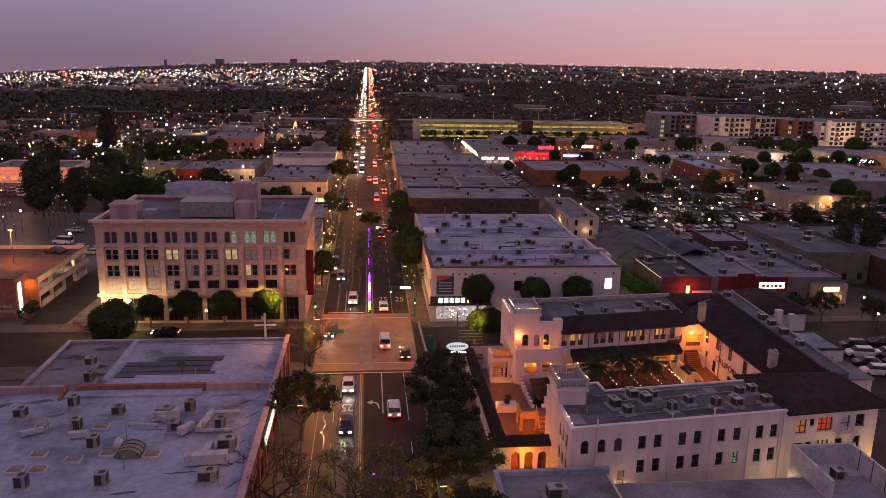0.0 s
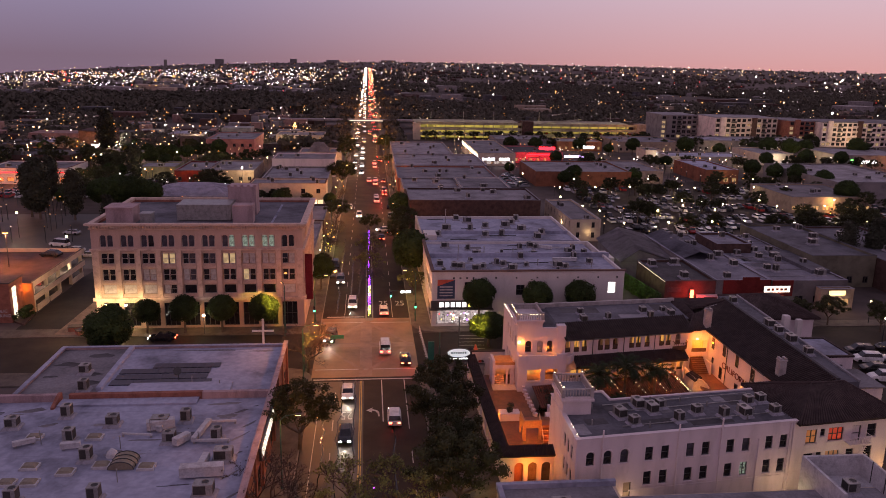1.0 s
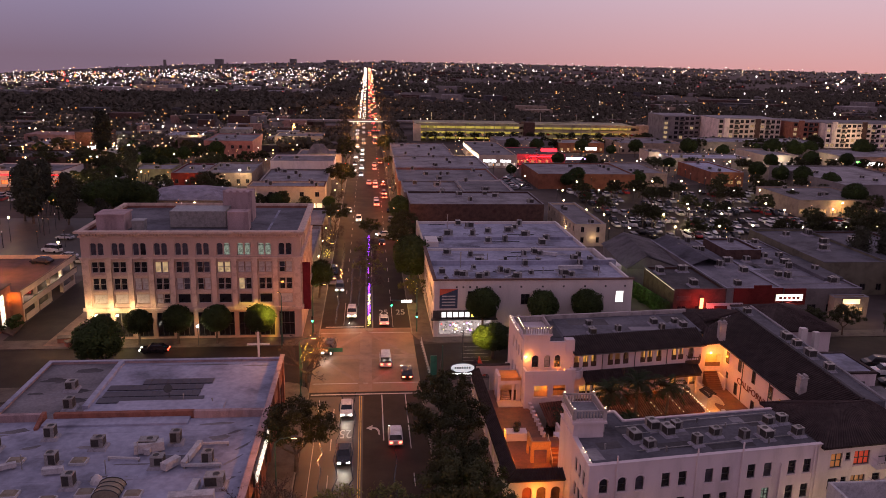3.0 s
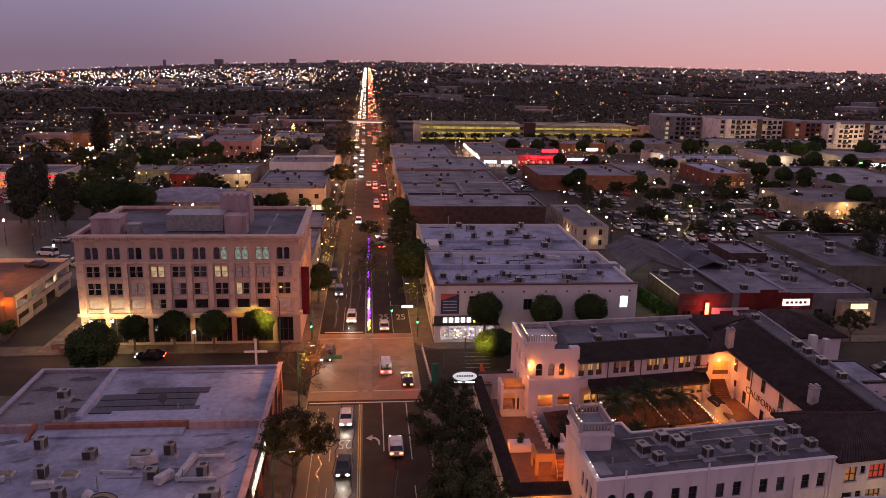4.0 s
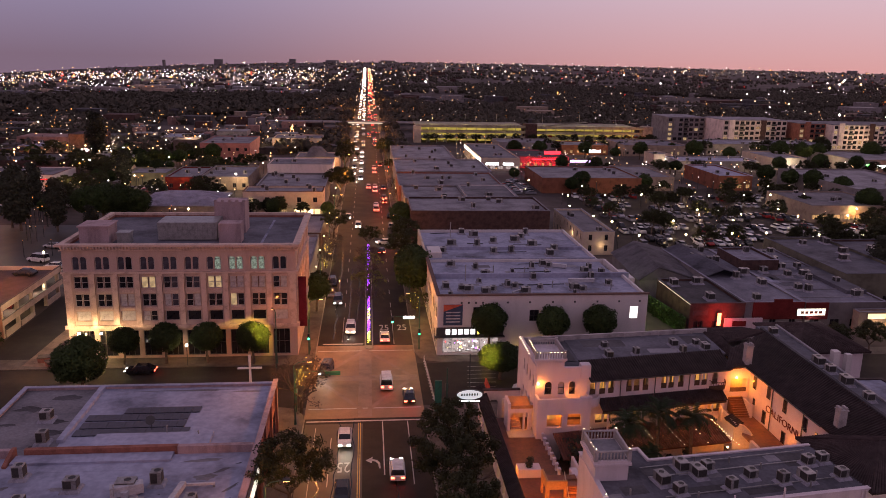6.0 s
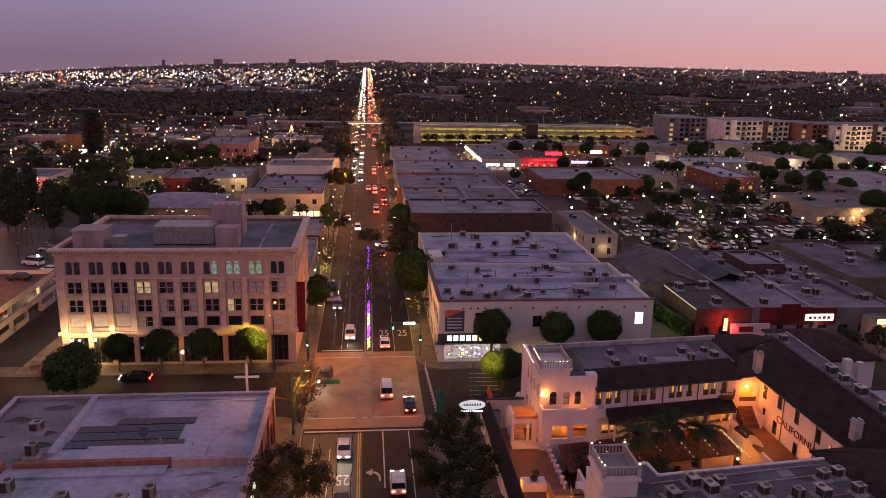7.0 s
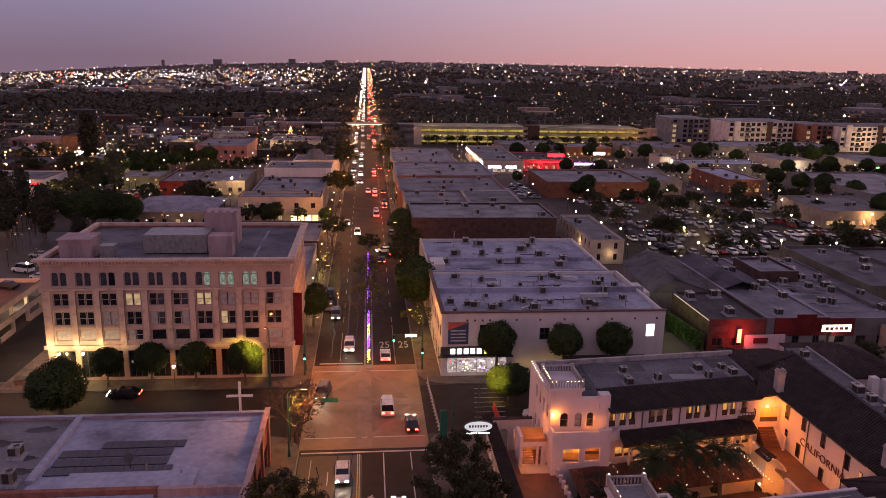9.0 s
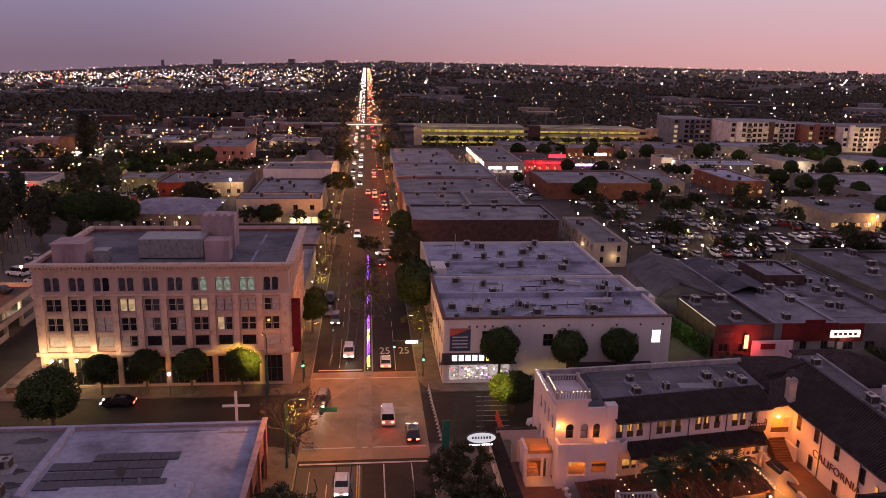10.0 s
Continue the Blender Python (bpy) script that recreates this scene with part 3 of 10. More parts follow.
    # roof and what stands on it
    part("roof", box(bm_(), X0 + 0.4, X1 - 0.4, Y0 + 0.4, Y1, 18.2, 18.5), ROOF_MID, b)
    part("roof_house", box(box(bm_(), -45.8, -41.2, 137.5, 142, 18.5, 21.4), -46, -41, 137.3, 142.2, 21.4, 21.6), PINK, b, "pink stucco stair house")
    part("roof_house", box(bm_(), -24.0, -20.4, 138.4, 141.4, 18.5, 21.8), PINK, b, "pink stucco lift house")
    bm = box(bm_(), -26.0, -20.8, 146, 150.5, 18.5, 24.0)
    for i in range(5):
        box(bm, -26 + i * 1.2, -25.5 + i * 1.2, 145.95, 146.4, 24.0, 24.35)
    part("roof_house", bm, PINK, b, "tall pink penthouse with a crenellated top")
    bm = box(bm_(), -34.2, -24.6, 140.2, 145.8, 18.7, 21.6)
    for i in range(12):
        box(bm, -34.2 + 0.8 * i, -34.14 + 0.8 * i, 140.14, 140.2, 18.8, 21.5)
    part("plant_screen", bm, METAL, b, "long ribbed metal plant enclosure")
    bm = box(bm_(), -40.2, -38.2, 138.3, 140.3, 18.5, 20.2)
    box(bm, -40.3, -38.1, 138.2, 140.4, 20.2, 20.35)
    part("plant_unit", bm, METAL, b)
    part("roof_walk", box(bm_(), -17.3, -16.9, 138, 157, 18.5, 18.56), ROOF_PALE, b)
    # banner on the street corner
    bm = box(bm_(), X1 + 0.15, X1 + 1.55, 135.1, 135.18, 5.0, 13.6)
    part("banner", bm, RUST, b, "tall maroon cloth banner on brackets")
    # wall lamps and their light
    for x in (-46.0, -42.5):
        part("wall_lamp", box(bm_(), x - 0.15, x + 0.15, Y0 - 0.5, Y0, 4.4, 4.7), LAMP_Y, b, "bright wall lamp")
    return b


def bm_ornament():
    bm = box(bm_(), -1.15, 1.15, -0.05, 0, 0, 0.5)
    for i in range(5):
        x = -0.92 + i * 0.46
        box(bm, x - 0.15, x + 0.15, -0.12, -0.05, 0.1, 0.4)
    return bm


terracotta_building()


# ---- flat-roofed town buildings ----
AC_DARK = surf("dark_coil_fins", (0.035, 0.032, 0.03), 0.6, 0.3, 4, 30, 0.2)
AC_KERB = surf("white_coated_kerb", (0.30, 0.29, 0.33), 0.7, 0.15, 1.2, 8, 0.06, dark=0.35)


def ac_unit(kind=0):
    u = thing("air_conditioner", 0, 0, 0, "weathered rooftop air conditioner with a round fan on a white kerb", "air conditioner", "rooftop units")
    w, d, h = ((1.3, 1.2, 1.05), (1.9, 1.3, 1.15), (1.1, 1.1, 1.3))[kind]
    bm = bm_()
    loft(bm, [[(-w / 2 - 0.35, -d / 2 - 0.35, 0), (w / 2 + 0.35, -d / 2 - 0.35, 0), (w / 2 + 0.35, d / 2 + 0.3, 0), (-w / 2 - 0.35, d / 2 + 0.3, 0)],
              [(-w / 2 - 0.18, -d / 2 - 0.18, 0.28), (w / 2 + 0.18, -d / 2 - 0.18, 0.28), (w / 2 + 0.18, d / 2 + 0.18, 0.28), (-w / 2 - 0.18, d / 2 + 0.18, 0.28)]])
    part("plinth", bm, AC_KERB, u, "white coated roof kerb")
    part("casing", box(bm_(), -w / 2, w / 2, -d / 2, d / 2, 0.28, 0.28 + h), METAL, u)
    part("coil", box(bm_(), -w / 2 - 0.012, w / 2 + 0.012, -d / 2 + 0.07, d / 2 - 0.07, 0.42, 0.18 + h), AC_DARK, u, "dark finned coil")
    part("coil", box(bm_(), -w / 2 + 0.07, w * 0.16, -d / 2 - 0.012, d / 2 + 0.012, 0.42, 0.18 + h), AC_DARK, u, "dark finned coil")
    bm = bm_()
    cx, r = w * 0.1, 0.40
    ring = [[bm.verts.new((cx + q * math.cos(a), q * math.sin(a), z + h)) for q, z in ((r - 0.045, 0.282), (r - 0.03, 0.34), (r + 0.03, 0.34), (r + 0.045, 0.282))] for a in [2 * math.pi * k / 14 for k in range(14)]]
    for k in range(14):
        p, q = ring[k], ring[(k + 1) % 14]
        for j in range(4):
            bm.faces.new((p[j], q[j], q[(j + 1) % 4], p[(j + 1) % 4]))
    bmesh.ops.recalc_face_normals(bm, faces=bm.faces)
    part("fan_ring", bm, METAL, u)
    part("fan_well", tube(bm_(), (cx, 0, 0.281 + h), (cx, 0, 0.292 + h), r - 0.03, None, 14), AC_DARK, u, "dark fan opening")
    return u


AC = [ac_unit(k) for k in range(3)]
for i, u in enumerate(AC):
    u.location = (-34 + 2.4 * i + (i == 1) * 0.3, (77.5, 79.5, 76.2)[i], 6.02)


def put_ac(x, y, z, k=0, turn=0, s=1.0):
    c = copy_thing(AC[k], pose(x, y, z, 0, 0, turn))
    if s != 1.0:
        c.matrix_basis = pose(x, y, z, 0, 0, turn) @ Matrix.Diagonal((s, s, s, 1))
    return c


def flat_house(name, x0, x1, y0, y1, h, wall, roof, label, parapet=0.5, floors=0, face="", pane=None, cat="building", coping=None, wins=3.4, wide=1.3):
    """A flat-roofed building: walls with a parapet, a roof inside it, and windows on the faces named (n: towards -y, e: -x, w: +x)."""
    b = thing(name, (x0 + x1) / 2, (y0 + y1) / 2, 0, label, cat)
    t = 0.35
    holes = {"n": [], "e": [], "w": []}
    for f in face:
        u0, u1 = (x0, x1) if f == "n" else (y0, y1)
        n = max(1, int((u1 - u0) / wins))
        for i in range(n):
            c = u0 + (u1 - u0) * (i + 0.5) / n
            for k in range(floors):
                z0 = 1.0 + k * (h - parapet) / floors
                holes[f].append((c - wide / 2, c + wide / 2, z0, z0 + 1.55))
    bm = cut_wall(bm_(), "x", y0, t, x0, x1, 0, h, holes["n"])
    box(bm, x0, x1, y1 - t, y1, 0, h)
    cut_wall(bm, "y", x0, t, y0 + t, y1 - t, 0, h, holes["e"])
    cut_wall(bm, "y", x1, -t, y0 + t, y1 - t, 0, h, holes["w"])
    part("wall", bm, wall, b)
    part("roof", box(bm_(), x0 + t, x1 - t, y0 + t, y1 - t, h - parapet - 0.2, h - parapet), roof, b)
    bm = box(bm_(), x0 - 0.05, x1 + 0.05, y0 - 0.05, y0 + t + 0.05, h, h + 0.07)
    box(bm, x0 - 0.05, x1 + 0.05, y1 - t - 0.05, y1 + 0.05, h, h + 0.07)
    box(bm, x0 - 0.05, x0 + t + 0.05, y0 + t + 0.05, y1 - t - 0.05, h, h + 0.07)
    box(bm, x1 - t - 0.05, x1 + 0.05, y0 + t + 0.05, y1 - t - 0.05, h, h + 0.07)
    part("coping", bm, coping or roof, b)
    for f in face:
        for u0, u1, z0, z1 in holes[f]:
            p = pane or (random.choice((GLASS, GLASS, GLASS, ROOM_W)))
            if f == "n":
                window_part(b, "x", y0, 1, u0, u1, z0, z1, p, FRAME_D, (1, 0))
            elif f == "e":
                window_part(b, "y", x0, 1, u0, u1, z0, z1, p, FRAME_D, (1, 0))
            else:
                window_part(b, "y", x1, -1, u0, u1, z0, z1, p, FRAME_D, (1, 0))
    return b

# ---- the white courtyard hotel ----
def tile_slope(name, parent, a, b, c, d, material=None, rib=0.11, step=0.34, label=""):
    """A pitched roof of clay tiles: a slab from the eave a-b up to the ridge d-c, with round tile courses laid down the slope."""
    a, b, c, d = [Vector(v) for v in (a, b, c, d)]
    nrm = (b - a).cross(d - a).normalized()
    if nrm.z < 0:
        nrm = -nrm
    bm = bm_()
    top, low = [bm.verts.new(v) for v in (a, b, c, d)], [bm.verts.new(v - nrm * 0.18) for v in (a, b, c, d)]
    bm.faces.new(top)
    bm.faces.new(low[::-1])
    for i in range(4):
        k = (i + 1) % 4
        if (top[i].co - top[k].co).length > 0.01:
            bm.faces.new((top[i], low[i], low[k], top[k]))
    n = max(2, int((b - a).length / step))
    for i in range(n + 1):
        f = i / n
        p, q = a.lerp(b, f), d.lerp(c, f)
        if (q - p).length > 0.3:
            tube(bm, p + nrm * 0.03, q + nrm * 0.03, rib, rib, 6, True)
    bmesh.ops.recalc_face_normals(bm, faces=bm.faces)
    return tagged(part(name, bm, material or TILE, parent, label), label or "rows of round clay roof tiles", kind="stuff")


def balusters(parent, pts, z0, z1, material, step=0.3, rail=0.16):
    me = as_mesh("baluster", tube(tube(bm_(), (0, 0, 0), (0, 0, (z1 - z0) * 0.5), 0.05, 0.09, 6), (0, 0, (z1 - z0) * 0.5), (0, 0, z1 - z0), 0.09, 0.05, 6), material)
    for (xa, ya), (xb, yb) in zip(pts, pts[1:]):
        ln = math.hypot(xb - xa, yb - ya)
        n = max(1, int(ln / step))
        for i in range(n):
            f = (i + 0.5) / n
            piece("baluster", me, parent, Matrix.Translation((xa + (xb - xa) * f, ya + (yb - ya) * f, z0)))
        bm = bm_()
        tube(bm, (xa, ya, z1 + 0.06), (xb, yb, z1 + 0.06), rail * 0.7, None, 8)
        part("rail", bm, material, parent)
        part("post", box(bm_(), xa - 0.18, xa + 0.18, ya - 0.18, ya + 0.18, z0 - 0.05, z1 + 0.3), material, parent)


def swing(parent, before, pivot, degrees):
    """Turn the parts that were added to parent since before about an upright axis."""
    o = origin_of(parent)
    m = Matrix.Translation(-o) @ Matrix.Translation((*pivot, 0)) @ pose(0, 0, 0, 0, 0, degrees) @ Matrix.Translation((-pivot[0], -pivot[1], 0)) @ Matrix.Translation(o)
    for ob in parent.children:
        if ob.name not in before:
            ob.matrix_basis = m @ ob.matrix_basis


def names_of(parent):
    return {ob.name for ob in parent.children}


hotel = thing("hotel", 38, 92, 0, "white stucco Spanish-style courtyard hotel with dark clay tile roofs", "hotel")
# north wing, slightly askew to the street; built straight along x, then turned
NP, NA = (21.9, 69.9), 6.63
nc, ns = math.cos(radians(NA)), math.sin(radians(NA))
nw = lambda u, v: (NP[0] + u * nc - v * ns, NP[1] + u * ns + v * nc)
had = names_of(hotel)
NX = [1.6, 3.55, 5.45, 8.3, 10.15, 13.1, 14.95, 17.9, 19.8, 22.65, 24.45]
ROW_A, ROW_B = (6.87, 8.45), (3.97, 5.58)
holes = [(NP[0] + u - 0.45, NP[0] + u + 0.45, *ROW_A) for u in NX]
holes += [(NP[0] + u - 0.45, NP[0] + u + 0.45, *ROW_B) for u in NX[3:]]
low_holes = [(NP[0] + 1.1, NP[0] + 2.0, 2.6, 4.2), (NP[0] + 3.1, NP[0] + 4.0, 2.6, 4.2), (NP[0] + 5.6, NP[0] + 6.5, 2.2, 4.5)]
bm = cut_wall(bm_(), "x", NP[1], 0.4, NP[0], NP[0] + 26.0, 0, 10.0, holes + low_holes)
for u in NX[:3]:
    arch_fill(bm, NP[0] + u - 0.45, NP[0] + u + 0.45, 8.0, 8.45, NP[1], NP[1] + 0.4)
part("wall", bm, STUCCO, hotel)
for u in NX[:3]:
    bm = bm_()
    for k in range(8):
        a, b = math.pi * k / 8, math.pi * (k + 1) / 8
        tube(bm, (NP[0] + u + 0.55 * math.cos(a), NP[1] - 0.03, 8.02 + 0.55 * math.sin(a)), (NP[0] + u + 0.55 * math.cos(b), NP[1] - 0.03, 8.02 + 0.55 * math.sin(b)), 0.07, None, 5)
    part("arch_moulding", bm, STUCCO, hotel)
part("coping", box(bm_(), NP[0] - 0.1, NP[0] + 26.0, NP[1] - 0.08, NP[1] + 0.42, 10.0, 10.06), STUCCO, hotel)
part("string_course", box(bm_(), NP[0] + 6.2, NP[0] + 26.0, NP[1] - 0.07, NP[1] - 0.002, 3.45, 3.6), STUCCO, hotel)
sill = as_mesh("sill", box(bm_(), -0.55, 0.55, -0.12, 0, -0.1, 0), STUCCO)
for i, u in enumerate(NX):
    x = NP[0] + u
    window_part(hotel, "x", NP[1], 1, x - 0.45, x + 0.45, *ROW_A, (GLASS, GLASS, GLASS_SKY)[i % 3], FRAME_D, (0, 1))
    piece("sill", sill, hotel, Matrix.Translation((x, NP[1] - 0.002, ROW_A[0])))
    if i > 2:
        lit = i == 8
        window_part(hotel, "x", NP[1], 1, x - 0.45, x + 0.45, *ROW_B, ROOM_C if lit else GLASS, FRAME_D, (1 if lit else 0, 3 if lit else 1))
        piece("sill", sill, hotel, Matrix.Translation((x, NP[1] - 0.002, ROW_B[0])))
for k, h in enumerate(low_holes):
    window_part(hotel, "x", NP[1], 1, *h, TAN if k == 2 else GLASS, FRAME_D, (0, 1))
for u, z in ((2.87, 10.9), (11.57, 10.85), (16.65, 11.1), (21.3, 8.3), (25.1, 9.9), (25.5, 9.9)):
    part("downpipe", tube(bm_(), (NP[0] + u, NP[1] - 0.1, 0.2), (NP[0] + u, NP[1] - 0.1, z), 0.09, None, 8), STUCCO, hotel)
part("wall", box(bm_(), NP[0] + 7.7, NP[0] + 26.0, NP[1] + 8.6, NP[1] + 8.95, 0, 10.0), STUCCO, hotel)
part("wall", box(bm_(), NP[0] + 7.4, NP[0] + 7.7, NP[1] + 8.6, NP[1] + 11.2, 0, 10.05), STUCCO, hotel)
part("wall", box(bm_(), NP[0] + 1.5, NP[0] + 7.4, NP[1] + 10.9, NP[1] + 11.2, 0, 10.05), STUCCO, hotel)
# north-west block under a hipped roof, on the same line
W1 = [(27.4, 28.8, 6.9, 8.6), (29.2, 29.8, 7.7, 8.6), (30.25, 32.2, 7.0, 8.65), (33.3, 34.5, 6.65, 8.65), (35.3, 36.5, 7.1, 8.7),
      (27.4, 28.6, 4.35, 5.7), (29.0, 29.7, 4.9, 5.75), (30.2, 32.0, 4.35, 5.8), (32.9, 33.9, 4.9, 5.8), (35.1, 36.3, 4.35, 5.95)]
W1 = [(NP[0] + a, NP[0] + b, c, d) for a, b, c, d in W1]
WY = NP[1] + 0.2
part("wall", cut_wall(bm_(), "x", WY, 0.4, NP[0] + 26.01, NP[0] + 38.2, 0, 9.75, W1), STUCCO, hotel)
panes = {0: glow("dim_lit_room", (0.9, 0.36, 0.12), 0.16), 2: glow("red_lit_room", (0.9, 0.10, 0.05), 0.22), 3: STUCCO, 7: glow("dim_brown_room", (0.8, 0.40, 0.2), 0.06)}
for k, (u0, u1, z0, z1) in enumerate(W1):
    window_part(hotel, "x", WY, 1, u0, u1, z0, z1, panes.get(k, GLASS), FRAME_D, (2 if u1 - u0 > 1.7 else 1 if u1 - u0 > 1.3 else 0, 1))
    part("sill", box(bm_(), u0 - 0.1, u1 + 0.1, WY - 0.12, WY - 0.002, z0 - 0.1, z0), STUCCO, hotel)
part("wall", box(bm_(), NP[0] + 37.8, NP[0] + 38.2, WY + 0.4, WY + 10.2, 0, 9.75), STUCCO, hotel)
part("wall", box(bm_(), NP[0] + 26.01, NP[0] + 26.4, NP[1] + 8.97, NP[1] + 10.3, 0, 9.75), STUCCO, hotel)
part("string_course", box(bm_(), NP[0] + 26.01, NP[0] + 38.2, WY - 0.06, WY - 0.002, 3.45, 3.6), STUCCO, hotel)
E0, E1, F0, F1, EZ, RZ = NP[0] + 25.8, NP[0] + 39.4, NP[1] - 0.55, NP[1] + 10.7, 9.7, 11.75
P1, P2 = (NP[0] + 31.2, NP[1] + 5.1, RZ), (NP[0] + 35.6, NP[1] + 5.1, RZ)
tile_slope("tile_roof", hotel, (E0, F0, EZ), (E1, F0, EZ), P2, P1)
tile_slope("tile_roof", hotel, (E1, F0, EZ), (E1, F1, EZ), P2, P2)
tile_slope("tile_roof", hotel, (E0, F1, EZ), (E0, F0, EZ), P1, P1)
tile_slope("tile_roof", hotel, (E1, F1, EZ), (E0, F1, EZ), P1, P2)
for a, b in (((E0, F0, EZ), P1), ((E1, F0, EZ), P2), (P1, P2), ((E0, F1, EZ), P1)):
    part("ridge_tiles", tube(bm_(), (a[0], a[1], a[2] + 0.1), (b[0], b[1], b[2] + 0.1), 0.13, None, 6), TILE, hotel)
# fire escape: two grated landings, rails and a ladder
for z, u0, u1 in ((6.75, 32.5, 35.2), (4.55, 32.4, 34.9)):
    x0, x1 = NP[0] + u0, NP[0] + u1
    fe = box(bm_(), x0, x1, WY - 1.0, WY - 0.01, z, z + 0.07)
    for i in range(14):
        x = x0 + (x1 - x0) * i / 13
        tube(fe, (x, WY - 1.0, z + 0.07), (x, WY - 1.0, z + 0.95), 0.025, None, 5)
    tube(fe, (x0, WY - 1.0, z + 0.95), (x1, WY - 1.0, z + 0.95), 0.035, None, 5)
    for x in (x0, x1):
        tube(fe, (x, WY - 1.0, z + 0.95), (x, WY - 0.02, z + 0.95), 0.035, None, 5)
    part("fire_escape", fe, STUCCO, hotel, "white painted steel fire escape")
fe = bm_()
for k in (0.0, 0.6):
    tube(fe, (NP[0] + 33.3 + k, WY - 0.9, 4.6), (NP[0] + 34.3 + k, WY - 0.9, 7.6), 0.04, None, 5)
for i in range(10):
    f = i / 9
    box(fe, NP[0] + 33.3 + f, NP[0] + 33.9 + f, WY - 1.0, WY - 0.8, 4.65 + f * 2.2, 4.69 + f * 2.2)
part("escape_stair", fe, STUCCO, hotel)
swing(hotel, had, NP, NA)
# its street end and roof stay square to the street
eh = [(y - 0.35, y + 0.35, z, z + 1.6) for y in (71.6, 73.0, 74.4) for z in (4.1, 6.9)]
part("wall", cut_wall(bm_(), "y", 21.88, 0.4, 70.35, 81.4, 0, 10.0, eh), STUCCO, hotel)
for u0, u1, z0, z1 in eh:
    window_part(hotel, "y", 21.88, 1, u0, u1, z0, z1, GLASS, FRAME_D, (0, 1))
part("coping", box(bm_(), 21.78, 22.3, 70.4, 81.4, 10.0, 10.06), STUCCO, hotel)
part("roof", slab(bm_(), [(22.28, 70.3), nw(26, 0.4), nw(26, 8.6), nw(7.7, 8.6), nw(7.4, 10.9), (22.28, 81.4)], 9.5, 9.85), ROOF_MID, hotel, "grey patched felt roof")
# north-east tower with balustrade
TY = 76.0
part("tower", box(bm_(), 21.86, 25.1, TY, TY + 4.2, 0, 11.5), STUCCO, hotel)
part("cornice", box(bm_(), 21.6, 25.35, TY - 0.25, TY + 4.45, 11.5, 11.75), STUCCO, hotel)
part("cornice", box(bm_(), 21.7, 25.25, TY - 0.15, TY + 4.35, 11.75, 12.0), STUCCO, hotel)
part("roof", box(bm_(), 22.0, 25.0, TY + 0.15, TY + 4.05, 12.0, 12.06), ROOF_GREY, hotel)
balusters(hotel, [(21.85, TY), (25.1, TY), (25.1, TY + 4.2), (21.85, TY + 4.2), (21.85, TY)], 12.0, 12.85, STUCCO_G, 0.3)
for x, y, z in ((21.85, TY, 13.2), (25.1, TY, 13.2), (21.85, TY + 4.2, 13.2), (25.1, TY + 4.2, 13.2), (22.1, 70.6, 10.3), (22.1, 72.2, 10.3), (22.1, 73.0, 10.3), (21.85, TY + 0.9, 13.0), (21.85, TY + 1.7, 13.0)):
    part("string_bulb", ball(bm_(), (x, y, z), 0.06, 6), BULB, hotel, "small warm bulb")
# west wing: courtyard wall, tiled slope, flat top with machines
inx = lambda y: 50.95 - 0.01 * (y - 86.8)
part("wall", slab(bm_(), [(inx(82), 82), (58.6, 82), (58.6, 117), (inx(103.4), 117), (inx(103.4), 103.4)], 0, 9.8), STUCCO, hotel)
tile_slope("tile_roof", hotel, (inx(103.2) - 0.55, 103.6, 9.95), (inx(80) - 0.55, 80.0, 9.95), (56.2, 80.0, 11.75), (56.9, 110, 11.9))
part("gutter", tube(bm_(), (inx(103) - 0.6, 103.2, 9.85), (inx(85.6) - 0.6, 85.6, 9.85), 0.08, None, 6), FRAME_D, hotel)
for y in (96.4, 89.6):
    part("downpipe", tube(bm_(), (inx(y) - 0.1, y, 3.9), (inx(y) - 0.1, y, 9.8), 0.07, None, 6), FRAME_D, hotel)
part("roof_edge", slab(bm_(), [(56.1, 79.5), (56.5, 79.5), (57.2, 112), (56.8, 112)], 11.4, 12.0), ROOF_DARK, hotel)
part("roof", slab(bm_(), [(56.5, 79.5), (59.0, 79.5), (60.4, 114), (57.2, 114)], 9.6, 11.5), ROOF_MID, hotel, "narrow flat roof strip")
part("coping", slab(bm_(), [(58.8, 79.5), (59.1, 79.5), (60.5, 114), (60.2, 114)], 11.5, 11.75), ROOF_GREY, hotel)
tile_slope("tile_roof", hotel, (46.9, 101.5, 10.15), (50.6, 102.6, 9.95), (56.9, 110.5, 11.9), (49.6, 105.8, 11.3))
tile_slope("tile_roof", hotel, (56.6, 117, 10.2), (49.0, 117, 10.2), (50.2, 108.0, 11.4), (56.9, 110.5, 11.9))
tile_slope("tile_roof", hotel, (49.0, 116.5, 10.2), (48.8, 105.0, 10.4), (49.8, 105.8, 11.3), (50.2, 110.5, 11.4))
for x, y, z, t in ((50.6, 103.2, 10.0, 12.7), (51.9, 84.6, 10.2, 12.35)):
    bm = box(bm_(), x - 0.45, x + 0.45, y - 0.45, y + 0.45, z, t)
    box(bm, x - 0.53, x + 0.53, y - 0.53, y + 0.53, t, t + 0.1)
    for sx in (-0.32, 0.32):
        box(bm, x + sx - 0.14, x + sx + 0.14, y - 0.4, y + 0.4, t + 0.1, t + 0.36)
    part("chimney", bm, STUCCO_G, hotel, "square white chimney")
